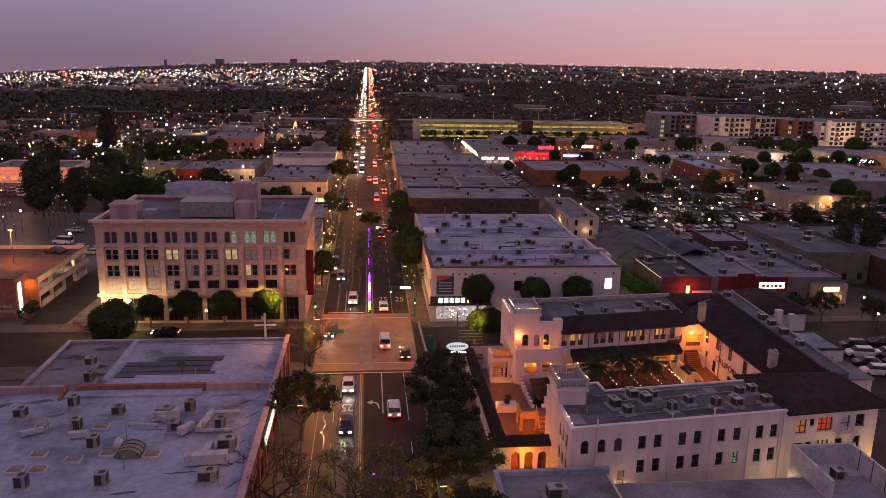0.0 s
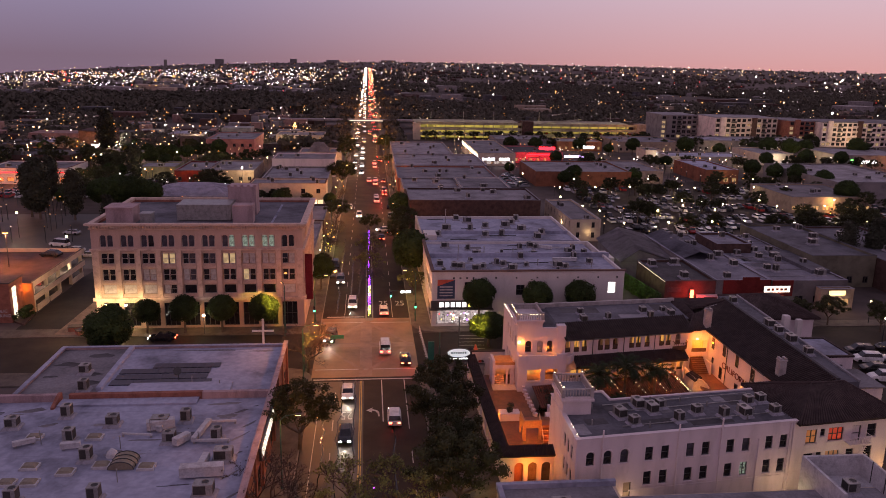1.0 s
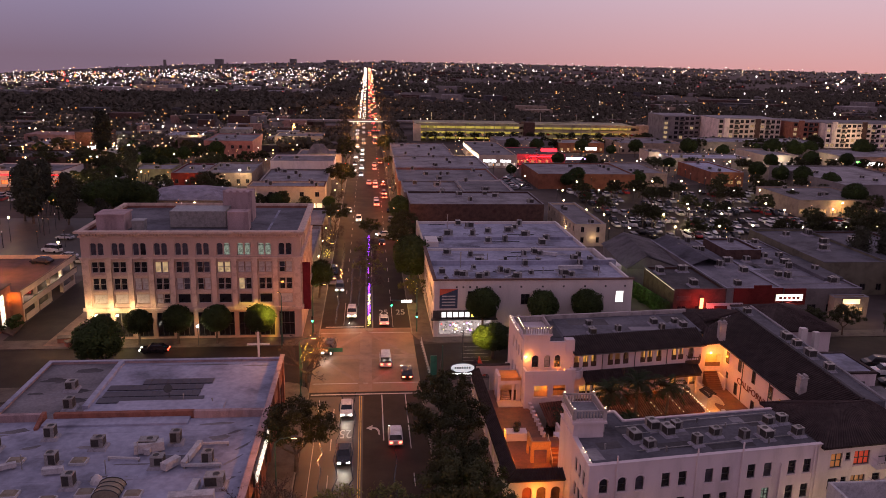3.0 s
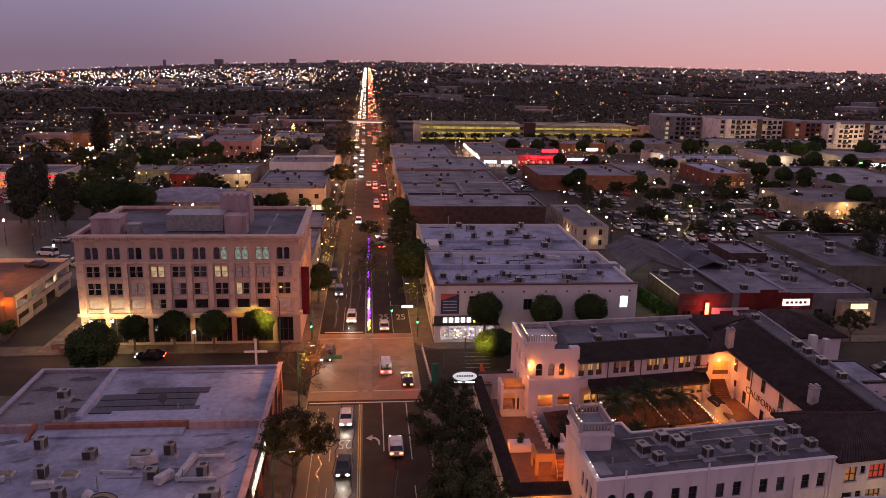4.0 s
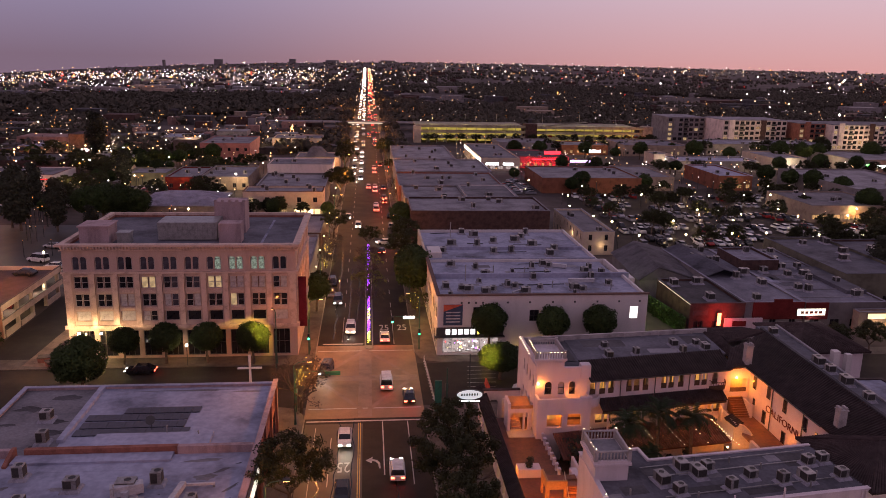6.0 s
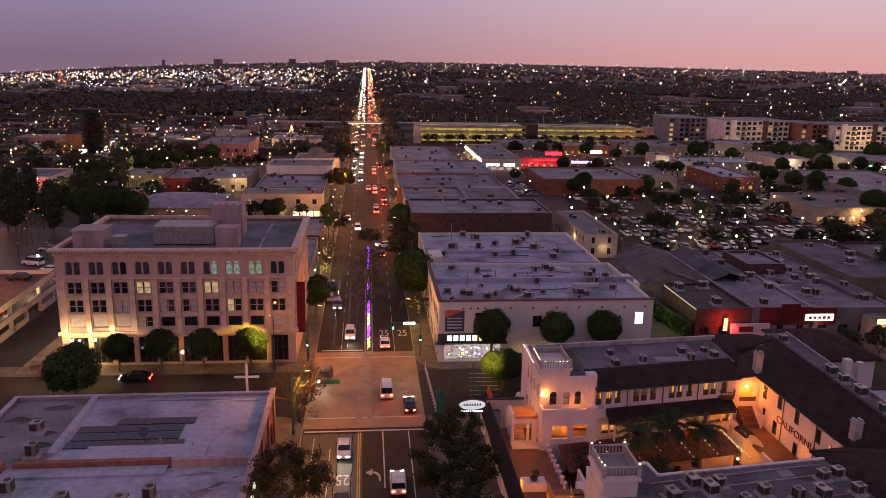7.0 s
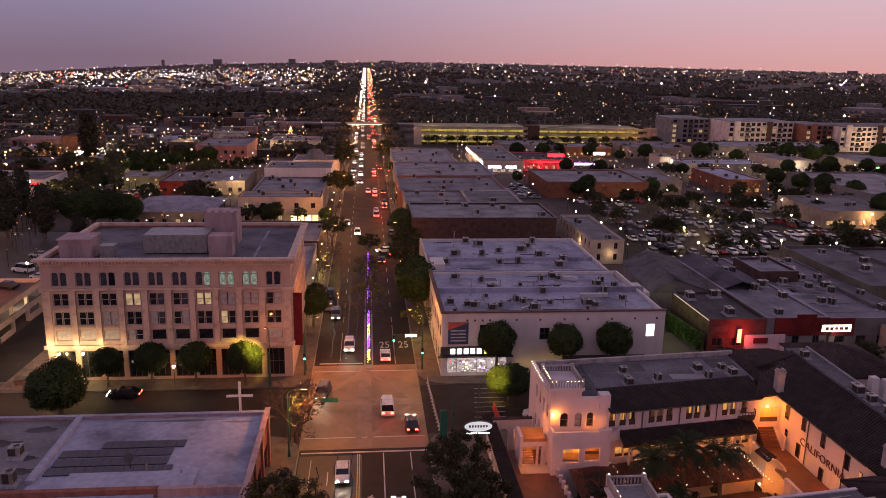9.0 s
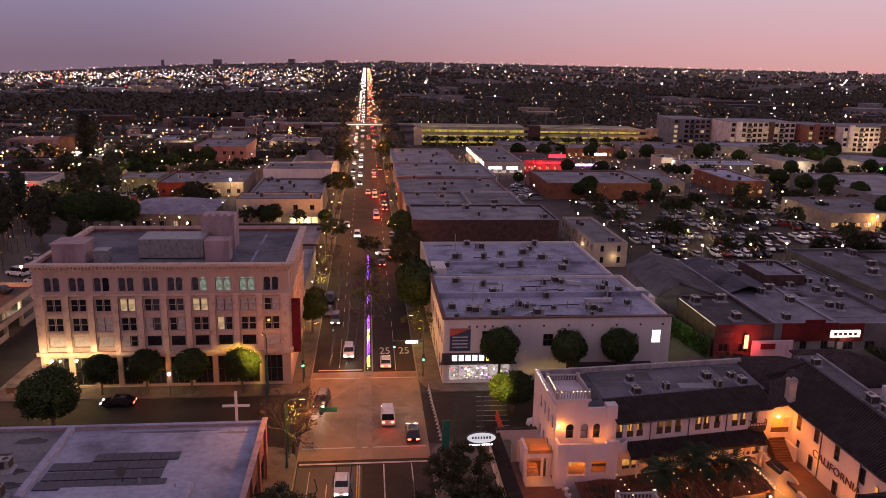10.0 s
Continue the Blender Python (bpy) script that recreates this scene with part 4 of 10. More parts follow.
# outer blocks behind the west wing
part("wall", box(bm_(), 59.2, 63.7, 87.9, 94.8, 0, 11.2), STUCCO, hotel)
part("coping", box(bm_(), 59.15, 63.8, 87.8, 88.2, 11.2, 11.45), TILE, hotel)
part("coping", box(bm_(), 59.15, 63.8, 94.5, 94.9, 11.2, 11.45), TILE, hotel)
part("coping", box(bm_(), 63.4, 63.8, 88.2, 94.5, 11.2, 11.45), TILE, hotel)
part("coping", box(bm_(), 59.15, 59.55, 88.2, 94.5, 11.2, 11.45), TILE, hotel)
part("roof", box(bm_(), 59.55, 63.4, 88.2, 94.5, 11.2, 11.3), ROOF_PALE, hotel)
part("wall_vent", box(bm_(), 61.4, 62.3, 87.86, 87.899, 9.2, 10.2), ROOF_GREY, hotel)
part("wall", box(bm_(), 60.6, 70.3, 107.9, 119.5, 0, 9.8), STUCCO, hotel)
part("wall", box(bm_(), 59.9, 66.5, 96, 107.9, 0, 6.2), STUCCO, hotel)
part("roof", box(bm_(), 59.9, 66.8, 95.8, 107.9, 6.2, 6.4), ROOF_DARK, hotel)
HP = (64.6, 113.6, 12.0)
for a, b in (((60.0, 107.2), (71.0, 107.2)), ((71.0, 107.2), (71.0, 120.0)), ((71.0, 120.0), (60.0, 120.0)), ((60.0, 120.0), (60.0, 107.2))):
    tile_slope("tile_roof", hotel, (*a, 9.8), (*b, 9.8), HP, HP)
for x0, w in ((64.6, 0.9), (67.6, 0.8)):
    window_part(hotel, "x", 107.72, 1, x0, x0 + w, 6.9, 8.5, GLASS, FRAME_D, (0, 1))
part("chimney", box(bm_(), 62.2, 63.1, 102.4, 103.3, 6.4, 11.9), STUCCO_W, hotel)
part("chimney", box(bm_(), 66.2, 67.0, 105.4, 106.2, 6.4, 10.2), STUCCO_W, hotel)
part("roof", box(bm_(), 59.2, 64.4, 82, 87.7, 9.4, 9.6), ROOF_GREY, hotel)
part("wall", box(bm_(), 59.2, 64.2, 82.2, 87.7, 0, 9.4), STUCCO, hotel)
# courtyard wall of the west wing: openings, wall lettering, gallery walk
wall_m = lambda y, z, off=0.0: Matrix.Translation((inx(y) - off, y, z)) @ pose(0, 0, 0, 90, 0, -90)
wm = as_mesh("window", box(bm_(), -0.42, 0.42, -0.85, 0.85, -0.05, 0.05), FRAME_D)
wg = as_mesh("pane", box(bm_(), -0.34, 0.34, -0.77, 0.77, 0.05, 0.07), GLASS)
wl = as_mesh("pane", box(bm_(), -0.34, 0.34, -0.77, 0.77, 0.05, 0.07), glow("lit_court_window", (1.0, 0.55, 0.16), 0.5))
for k, (y, z) in enumerate(((100.9, 8.4), (97.4, 8.6), (93.6, 8.5), (89.2, 8.3), (86.9, 8.0), (97.9, 5.0), (93.2, 4.5), (100.6, 5.9))):
    w = piece("window", wm, hotel, wall_m(y, z, 0.02) @ (Matrix.Diagonal((0.6, 0.5, 1, 1)) if k in (4, 7) else Matrix.Identity(4)))
    g = new("pane", wl if k == 4 else wg)
    g.parent = w
CAL = surf("terracotta_letters", (0.16, 0.045, 0.03), 0.7)
lettering("CALIFORNIA", 1.25, CAL, wall_m(93.4, 6.4, 0.06) @ Matrix.Diagonal((1.22, 1.0, 1, 1)), "wall_sign", "terracotta wall lettering", "sign", 0.03, hotel)
part("walkway", slab(bm_(), [(47.2, 84), (inx(84) - 0.01, 84), (inx(102) - 0.01, 102), (47.2, 102)], 3.5, 3.85), TERRACE, hotel, "terracotta gallery floor")
part("walk_kerb", slab(bm_(), [(46.8, 97.2), (47.2, 97.2), (47.2, 102), (46.8, 102)], 0.3, 4.5), STUCCO, hotel)
part("walk_kerb", slab(bm_(), [(46.8, 82), (47.2, 82), (47.2, 93.4), (46.8, 93.4)], 0.3, 4.2), STUCCO, hotel)
bm = bm_()
prof = [(0.0, 0.3), (4.4, 0.3), (4.4, 2.9), (3.9, 3.3), (3.2, 3.5), (2.5, 3.7), (1.9, 4.35), (1.2, 4.75), (0.6, 4.75), (0.5, 4.2), (0.0, 4.1)]
A, D = Vector((46.5, 97.0, 0)), Vector((0.62, -0.78, 0))
for off in (0.0,):
    va = [bm.verts.new(A + D * s + Vector((0, 0, z))) for s, z in prof]
    vb = [bm.verts.new(A + D * s + Vector((0.28, 0.22, z))) for s, z in prof]
    bm.faces.new(va)
    bm.faces.new(vb[::-1])
    for i in range(len(prof)):
        k = (i + 1) % len(prof)
        bm.faces.new((va[i], vb[i], vb[k], va[k]))
bmesh.ops.recalc_face_normals(bm, faces=bm.faces)
part("garden_wall", bm, CREAM, hotel, "cream scrolled garden wall")
tile_slope("gate_tiles", hotel, (46.3, 99.2, 4.3), (46.6, 96.9, 4.3), (47.7, 97.0, 4.75), (47.4, 99.4, 4.75))
for i in range(9):
    part("stair_tread", box(bm_(), 48.2, 50.2, 100.2 + 0.28 * i, 100.48 + 0.28 * i, 3.85, 4.05 + 0.2 * i), TERRACE, hotel)
part("stair_wall", box(bm_(), 50.2, 50.45, 100.0, 102.4, 3.85, 5.6), STUCCO, hotel)
# corner wall with its lit stair hall, from the south wing's end to the west wing
cy = 102.35
part("corner_wall", cut_wall(bm_(), "x", cy, 0.35, 47.3, 50.96, 0, 9.9, [(48.2, 50.5, 6.5, 8.4), (48.1, 50.2, 3.85, 5.9)]), STUCCO, hotel)
part("corner_room", box(bm_(), 48.0, 50.7, cy + 1.6, cy + 1.65, 3.85, 9.0), surf("stair_hall_plaster", (0.62, 0.48, 0.30), 0.8), hotel, "plastered stair hall")
part("corner_rail", box(bm_(), 48.2, 50.5, cy + 0.1, cy + 0.16, 6.5, 7.1), WOOD, hotel)
# south wing with its two lit galleries, askew like the north wing
SP, SA = (28.0, 99.2), 8.2
sc, ss = math.cos(radians(SA)), math.sin(radians(SA))
sw_ = lambda u, v: (SP[0] + u * sc - v * ss, SP[1] + u * ss + v * sc)
had = names_of(hotel)
UP = [0.57, 1.9, 3.1, 5.6, 6.65, 7.9, 10.5, 11.55, 12.95, 15.3, 16.35, 17.9]
holes = [(SP[0] + u - 0.42, SP[0] + u + 0.42, 7.95, 9.7) for u in UP]
lows = [1.7, 2.9, 5.0, 7.0, 9.3, 11.4, 14.0, 15.6, 17.4, 18.6]
low_h = [(SP[0] + u - 0.5, SP[0] + u + 0.5, 4.0, 5.25) for u in lows]
bm = cut_wall(bm_(), "x", SP[1], 0.35, SP[0], SP[0] + 19.6, 0, 10.2, holes + low_h)
for u in UP:
    arch_fill(bm, SP[0] + u - 0.42, SP[0] + u + 0.42, 9.28, 9.7, SP[1], SP[1] + 0.35)
part("wall", bm, STUCCO, hotel)
back = as_mesh("gallery_room", box(bm_(), -0.75, 0.75, 0, 0.05, 0, 2.3), surf("gallery_plaster", (0.62, 0.45, 0.25), 0.8))
lit = as_mesh("gallery_room", box(bm_(), -0.55, 0.55, 0, 0.05, 0, 2.3), LOGGIA)
rail = as_mesh("timber_rail", box(bm_(), -0.42, 0.42, 0, 0.06, 0, 0.72), WOOD)
shut = as_mesh("gallery_door", box(bm_(), -0.3, 0.3, 0, 0.05, 0, 1.7), surf("gallery_door_wood", (0.12, 0.06, 0.035), 0.6))
for i, u in enumerate(UP):
    piece("gallery_room", back if i in (0, 4, 5, 6) else lit, hotel, Matrix.Translation((SP[0] + u, SP[1] + 1.3 + 0.07 * (i % 2), 7.7)))
    piece("timber_rail", rail, hotel, Matrix.Translation((SP[0] + u, SP[1] + 0.12, 7.95)))
    if i % 3 != 1:
        piece("gallery_door", shut, hotel, Matrix.Translation((SP[0] + u + 0.3 * (i % 2) - 0.1, SP[1] + 1.2, 7.7)))
for i, u in enumerate(lows):
    piece("gallery_room", back if i % 3 == 2 else lit, hotel, Matrix.Translation((SP[0] + u, SP[1] + 0.8 + 0.07 * (i % 2), 3.8)) @ Matrix.Diagonal((1, 1, 0.7, 1)))
    piece("timber_rail", rail, hotel, Matrix.Translation((SP[0] + u, SP[1] + 0.14, 4.0)) @ Matrix.Diagonal((1.15, 1, 0.5, 1)))
for u in (4.35, 9.2, 14.1):
    part("downpipe", tube(bm_(), (SP[0] + u, SP[1] - 0.08, 7.0), (SP[0] + u, SP[1] - 0.08, 10.1), 0.06, None, 6), FRAME_D, hotel)
tile_slope("tile_roof", hotel, (SP[0], SP[1] - 0.6, 10.1), (SP[0] + 19.9, SP[1] - 0.6, 10.1), (SP[0] + 20.4, SP[1] + 3.4, 11.25), (SP[0], SP[1] + 3.4, 11.25))
part("gutter", tube(bm_(), (SP[0], SP[1] - 0.66, 10.0), (SP[0] + 19.6, SP[1] - 0.66, 10.0), 0.08, None, 6), FRAME_D, hotel)
tile_slope("gallery_roof", hotel, (SP[0] + 1.4, SP[1] - 1.7, 6.4), (SP[0] + 18.8, SP[1] - 1.7, 6.4), (SP[0] + 18.8, SP[1] - 0.02, 7.4), (SP[0] + 1.4, SP[1] - 0.02, 7.4))
part("roof_beam", box(bm_(), SP[0] + 1.4, SP[0] + 18.8, SP[1] - 1.65, SP[1] - 1.45, 6.0, 6.25), WOOD, hotel)
for i in range(8):
    u = SP[0] + 2.2 + i * 2.3
    part("gallery_post", box(bm_(), u - 0.1, u + 0.1, SP[1] - 1.62, SP[1] - 1.44, 3.3, 6.0), STUCCO, hotel)
# the rounded balcony at the gallery's end
bm = bm_()
arc = [(SP[0] + 18.2 + 1.1 * math.cos(a), SP[1] - 0.02 - 1.0 * math.sin(a)) for a in [math.pi * k / 10 for k in range(11)]]
slab(bm, arc[::-1], 7.5, 7.75)
for (xa, ya), (xb, yb) in zip(arc, arc[1:]):
    tube(bm, (xa, ya, 8.55), (xb, yb, 8.55), 0.05, None, 5)
    tube(bm, (xa, ya, 7.75), (xa, ya, 8.55), 0.04, None, 5)
part("balcony", bm, WOOD, hotel, "rounded timber balcony")
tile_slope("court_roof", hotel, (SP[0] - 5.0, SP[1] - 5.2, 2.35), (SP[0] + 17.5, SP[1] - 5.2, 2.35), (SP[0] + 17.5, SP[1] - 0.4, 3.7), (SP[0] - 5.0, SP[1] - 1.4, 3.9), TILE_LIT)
part("court_arcade", box(bm_(), SP[0] + 0.5, SP[0] + 17.2, SP[1] - 4.4, SP[1] - 0.5, 0, 2.2), CREAM, hotel)
swing(hotel, had, SP, SA)
part("roof", slab(bm_(), [(28.0, 102.8), sw_(20, 3.5), (49.5, 106), (49.5, 114), (28.0, 113.4)], 10.2, 10.6), ROOF_MID, hotel, "grey flat roof")
part("wall", slab(bm_(), [(21.45, 111.2), (49.8, 114.0), (49.8, 114.4), (21.45, 111.6)], 0, 11.2), STUCCO_G, hotel)
# south-east tower
FY = 99.3
th = [(101.2 + i * 1.9, 101.9 + i * 1.9, z, z + 1.7) for i in range(4) for z in (4.4, 8.2)]
part("tower_wall", cut_wall(bm_(), "y", 21.4, 0.4, FY + 0.4, 111.2, 0, 11.4, th), STUCCO, hotel)
part("coping", box(bm_(), 21.3, 21.85, FY + 4.9, 111.2, 11.4, 11.5), STUCCO, hotel)
for h in th:
    window_part(hotel, "y", 21.4, 1, *h, GLASS, FRAME_D, (0, 1))
tw = [(22.4, 23.3, 8.1, 9.85), (24.1, 24.9, 8.1, 9.85), (25.5, 26.3, 8.1, 9.85)]
bm = cut_wall(bm_(), "x", FY, 0.4, 21.2, 28.0, 0, 11.7, tw)
for u0, u1, z0, z1 in tw:
    arch_fill(bm, u0, u1, z1 - (u1 - u0) / 2, z1, FY, FY + 0.4)
part("tower_wall", bm, STUCCO, hotel)
for k, h in enumerate(tw):
    window_part(hotel, "x", FY, 1, *h, STUCCO_G if k == 1 else GLASS, FRAME_D, (0, 1))
part("tower_block", box(bm_(), 21.6, 24.5, FY + 0.4, FY + 4.6, 10.6, 12.7), STUCCO, hotel)
part("tower_head", box(bm_(), 21.2, 24.75, FY - 0.02, FY + 0.4, 11.7, 12.7), STUCCO, hotel)
part("cornice", box(bm_(), 20.9, 25.0, FY - 0.3, FY + 4.9, 12.7, 12.95), STUCCO, hotel)
part("cornice", box(bm_(), 21.05, 24.85, FY - 0.15, FY + 4.75, 12.5, 12.7), STUCCO, hotel)
part("parapet_pier", box(bm_(), 26.9, 28.15, FY - 0.12, FY + 1.0, 10.3, 12.0), STUCCO, hotel, "stepped parapet pier")
part("parapet_pier", box(bm_(), 27.8, 28.12, FY - 0.1, FY + 0.1, 7.4, 10.3), STUCCO, hotel)
part("roof", box(bm_(), 24.5, 28.0, FY + 0.4, 111.4, 10.2, 10.55), ROOF_MID, hotel)
part("roof", box(bm_(), 21.8, 24.5, FY + 4.6, 111.4, 10.2, 10.55), ROOF_MID, hotel)
balusters(hotel, [(21.2, FY), (24.75, FY), (24.75, FY + 4.6), (21.2, FY + 4.6), (21.2, FY)], 12.95, 13.7, STUCCO_G, 0.3)
for i in range(9):
    part("string_bulb", ball(bm_(), (21.4, FY + 5.4 + i * 0.75, 11.6), 0.045, 6), BULB, hotel)
    part("string_bulb", ball(bm_(), (21.1, FY + 0.1 + i * 0.5, 13.85), 0.045, 6), BULB, hotel)
    if i not in (2, 3):
        part("string_bulb", ball(bm_(), (21.2 + i * 0.44, FY - 0.15, 13.8), 0.045, 6), BULB, hotel)
# terrace in front of the tower, over two wide openings
RY = 97.7
fh = [(22.5, 24.4, 4.45, 6.1), (25.1, 26.8, 4.6, 6.15)]
part("terrace_wall", cut_wall(bm_(), "x", RY, 0.3, 21.2, 28.0, 0, 8.2, fh), STUCCO, hotel)
part("terrace_wall", box(bm_(), 21.2, 21.5, RY + 0.3, FY, 0, 8.2), STUCCO, hotel)
part("terrace_wall", box(bm_(), 27.7, 28.0, RY + 0.3, FY, 0, 8.2), STUCCO, hotel)
part("terrace_cap", box(bm_(), 26.6, 28.1, RY - 0.06, RY + 0.36, 8.2, 8.4), STUCCO, hotel)
part("terrace_floor", box(bm_(), 21.5, 27.7, RY + 0.3, FY, 7.0, 7.3), TERRACE, hotel)
bm = bm_()
arc = [(28.0 + 1.5 * math.sin(a), RY + 1.6 - 1.5 * math.cos(a)) for a in [math.pi / 2 * k / 6 for k in range(7)]]
for (xa, ya), (xb, yb) in zip(arc, arc[1:]):
    slab(bm, [(xa, ya), (xb, yb), (xb - 0.1, yb + 0.25), (xa - 0.1, ya + 0.25)], 6.9, 8.0)
bmesh.ops.remove_doubles(bm, verts=bm.verts, dist=0.001)
part("curved_wall", bm, STUCCO, hotel, "curved white balcony wall")
part("gallery_room", box(bm_(), 21.6, 27.6, RY + 1.4, RY + 1.45, 4.0, 6.6), surf("lower_gallery_plaster", (0.6, 0.42, 0.24), 0.8), hotel)
part("gallery_room", box(bm_(), 22.6, 24.0, RY + 1.34, RY + 1.38, 4.9, 6.4), LOGGIA, hotel, "lit lower gallery")
part("gallery_bar", box(bm_(), 25.0, 26.9, RY + 0.5, RY + 0.6, 5.2, 5.5), WOOD, hotel)
for u0, u1, z0, z1 in fh:
    part("sill", box(bm_(), u0 - 0.1, u1 + 0.1, RY - 0.1, RY - 0.002, z0 - 0.12, z0), STUCCO, hotel)
# entrance porch beside it, with a small upper terrace
QY = 99.9
part("porch_wall", box(bm_(), 18.0, 18.35, QY, 102.5, 2.9, 6.7), STUCCO, hotel)
part("porch_front", box(bm_(), 18.35, 21.2, QY, QY + 0.3, 5.45, 6.0), STUCCO, hotel)
# porch floor and parapet colours carry part of the orange lamplight
part("porch_floor", box(bm_(), 18.35, 21.2, QY + 0.3, 104.0, 5.6, 5.85), surf("orange_lit_terrace", (0.42, 0.22, 0.10), 0.7), hotel)
part("porch_rail", box(bm_(), 18.35, 21.2, QY + 0.02, QY + 0.2, 6.0, 6.4), surf("orange_lit_parapet", (0.44, 0.24, 0.11), 0.8), hotel)
part("porch_back", box(bm_(), 18.0, 21.2, 103.8, 104.0, 2.9, 5.6), STUCCO, hotel)
# thin cream slab on the deck for the lamplight falling before the porch
part("porch_landing", box(bm_(), 17.9, 21.2, 98.2, QY + 0.4, 2.9, 2.98), CREAM, hotel, "cream slab painting lit floor before the porch")
for x in (20.1, 20.7, 21.0):
    part("porch_post", box(bm_(), x - 0.13, x + 0.13, QY + 0.05, QY + 0.3, 2.98, 5.45), STUCCO, hotel)
for i in range(5):
    part("stair_tread", box(bm_(), 18.6, 19.9, QY + 0.5 + 0.32 * i, QY + 0.82 + 0.32 * i, 2.9, 3.08 + 0.18 * i), PINK, hotel)
# terraces on the street side
part("deck", box(bm_(), 16.9, 22.6, 80.2, 103.8, 2.6, 2.9), TERRACE, hotel, "terracotta tiled terrace")
bm = cut_wall(bm_(), "x", 78.2, 0.5, 15.7, 21.8, 0, 4.0, [(17.2 + i * 1.6, 18.3 + i * 1.6, 0.3, 2.9) for i in range(3)])
for i in range(3):
    arch_fill(bm, 17.2 + i * 1.6, 18.3 + i * 1.6, 2.35, 2.9, 78.2, 78.7)
part("street_wall", bm, STUCCO, hotel)
part("porch_step", box(bm_(), 15.7, 21.8, 76.4, 78.2, 0, 0.5), STUCCO, hotel, "white stucco forecourt wall")
door = as_mesh("arched_door", box(bm_(), -0.55, 0.55, 0, 0.08, 0, 2.5), WOOD)
# the first arch's filling has the red light painted into its colour
door_lit = as_mesh("arched_door", box(bm_(), -0.55, 0.55, 0, 0.08, 0, 2.5), surf("red_lit_plaster", (0.35, 0.12, 0.06), 0.8))
for i in range(3):
    piece("arched_door", door_lit if i == 0 else door, hotel, Matrix.Translation((17.75 + i * 1.6, 78.6, 0.3)))
sw = [(81 + i * 3.6, 82.6 + i * 3.6, 0.4, 2.4) for i in range(8)]
part("street_wall", cut_wall(bm_(), "y", 15.7, 0.5, 78.7, 110, 0, 4.0, sw), STUCCO, hotel)
sh = as_mesh("shop_pane", box(bm_(), 0, 0.05, -0.8, 0.8, 0, 2.0), SHOP_W)
for u0, u1, z0, z1 in sw:
    piece("shop_pane", sh, hotel, Matrix.Translation((16.0, (u0 + u1) / 2, 0.4)))
tile_slope("parapet_tiles", hotel, (15.2, 111, 3.95), (15.2, 77.7, 3.95), (16.6, 79.3, 4.5), (16.6, 111, 4.5))
tile_slope("parapet_tiles", hotel, (15.2, 77.7, 3.95), (21.8, 77.7, 3.95), (21.8, 79.3, 4.5), (16.6, 79.3, 4.5))
# raised stair landing with an arched front and a tiled stair beside it
STAIR_T = [surf("stair_tile_%s" % n, c, 0.6) for n, c in (("a", (0.20, 0.065, 0.03)), ("b", (0.36, 0.15, 0.07)))]
bm = cut_wall(bm_(), "x", 83.4, 0.22, 19.2, 21.45, 2.9, 5.55, [(19.55, 21.1, 2.9, 4.55)])
# the landing walls share the parapet colour with lamplight painted in
LIT_PARAPET = bpy.data.materials["orange_lit_parapet"]
part("landing_front", bm, LIT_PARAPET, hotel, "small stucco landing over an arch")
part("landing_side", cut_wall(bm_(), "y", 19.2, 0.22, 83.62, 86.0, 2.9, 5.55, [(83.9, 85.6, 2.9, 4.5)]), LIT_PARAPET, hotel)
part("landing_floor", box(bm_(), 19.42, 22.95, 83.64, 86.0, 4.6, 4.75), STAIR_T[0], hotel, "tiled stair landing")
for i in range(10):
    part("stair_tread", box(bm_(), 21.5, 22.95, 82.3 + 0.27 * i, 82.57 + 0.27 * i, 2.9, 3.085 + 0.185 * i), STAIR_T[i % 2], hotel)
for x in (21.48, 23.0):
    bm = tube(bm_(), (x, 82.3, 3.85), (x, 85.0, 5.7), 0.05, None, 6)
    for k in range(5):
        y = 82.35 + 0.65 * k
        tube(bm, (x, y, 2.95 + 0.44 * k), (x, y, 3.88 + 0.445 * k), 0.025, None, 5)
    part("stair_rail", bm, CREAM, hotel, "painted stair handrail")
part("stair_wall", box(bm_(), 23.2, 23.4, 82.4, 86.2, 2.9, 4.6), STUCCO, hotel)
post = as_mesh("terrace_post", box(box(bm_(), -0.15, 0.15, -0.15, 0.15, 0, 0.8), -0.2, 0.2, -0.2, 0.2, 0.8, 0.92), STUCCO)
for i in range(8):
    piece("terrace_post", post, hotel, Matrix.Translation((22.0, 89.0 + 1.2 * i, 2.9)))
part("planter", box(bm_(), 17.25, 19.9, 88.7, 90.2, 2.9, 3.9), STUCCO, hotel, "white stucco planter box")
part("planter", box(bm_(), 23.0, 23.8, 86.6, 88.4, 2.9, 4.2), STUCCO, hotel)
bm = cut_wall(bm_(), "x", 108.0, 0.35, 16.2, 21.2, 0, 4.9, [(16.9, 18.2, 0.2, 3.6), (18.9, 20.2, 0.2, 3.6)])
for u in (16.9, 18.9):
    arch_fill(bm, u, u + 1.3, 2.95, 3.6, 108.0, 108.35)
part("arcade_wall", bm, STUCCO, hotel)
part("coping", box(bm_(), 16.1, 21.2, 107.9, 108.45, 4.9, 5.05), TILE, hotel)
# courtyard
part("court_floor", box(bm_(), 24.2, 46.8, 80, 97.2, 0.0, 0.25), TERRACE, hotel)
part("court_wall", box(bm_(), 24.2, 24.5, 81.6, 92, 0, 3.6), STUCCO, hotel)
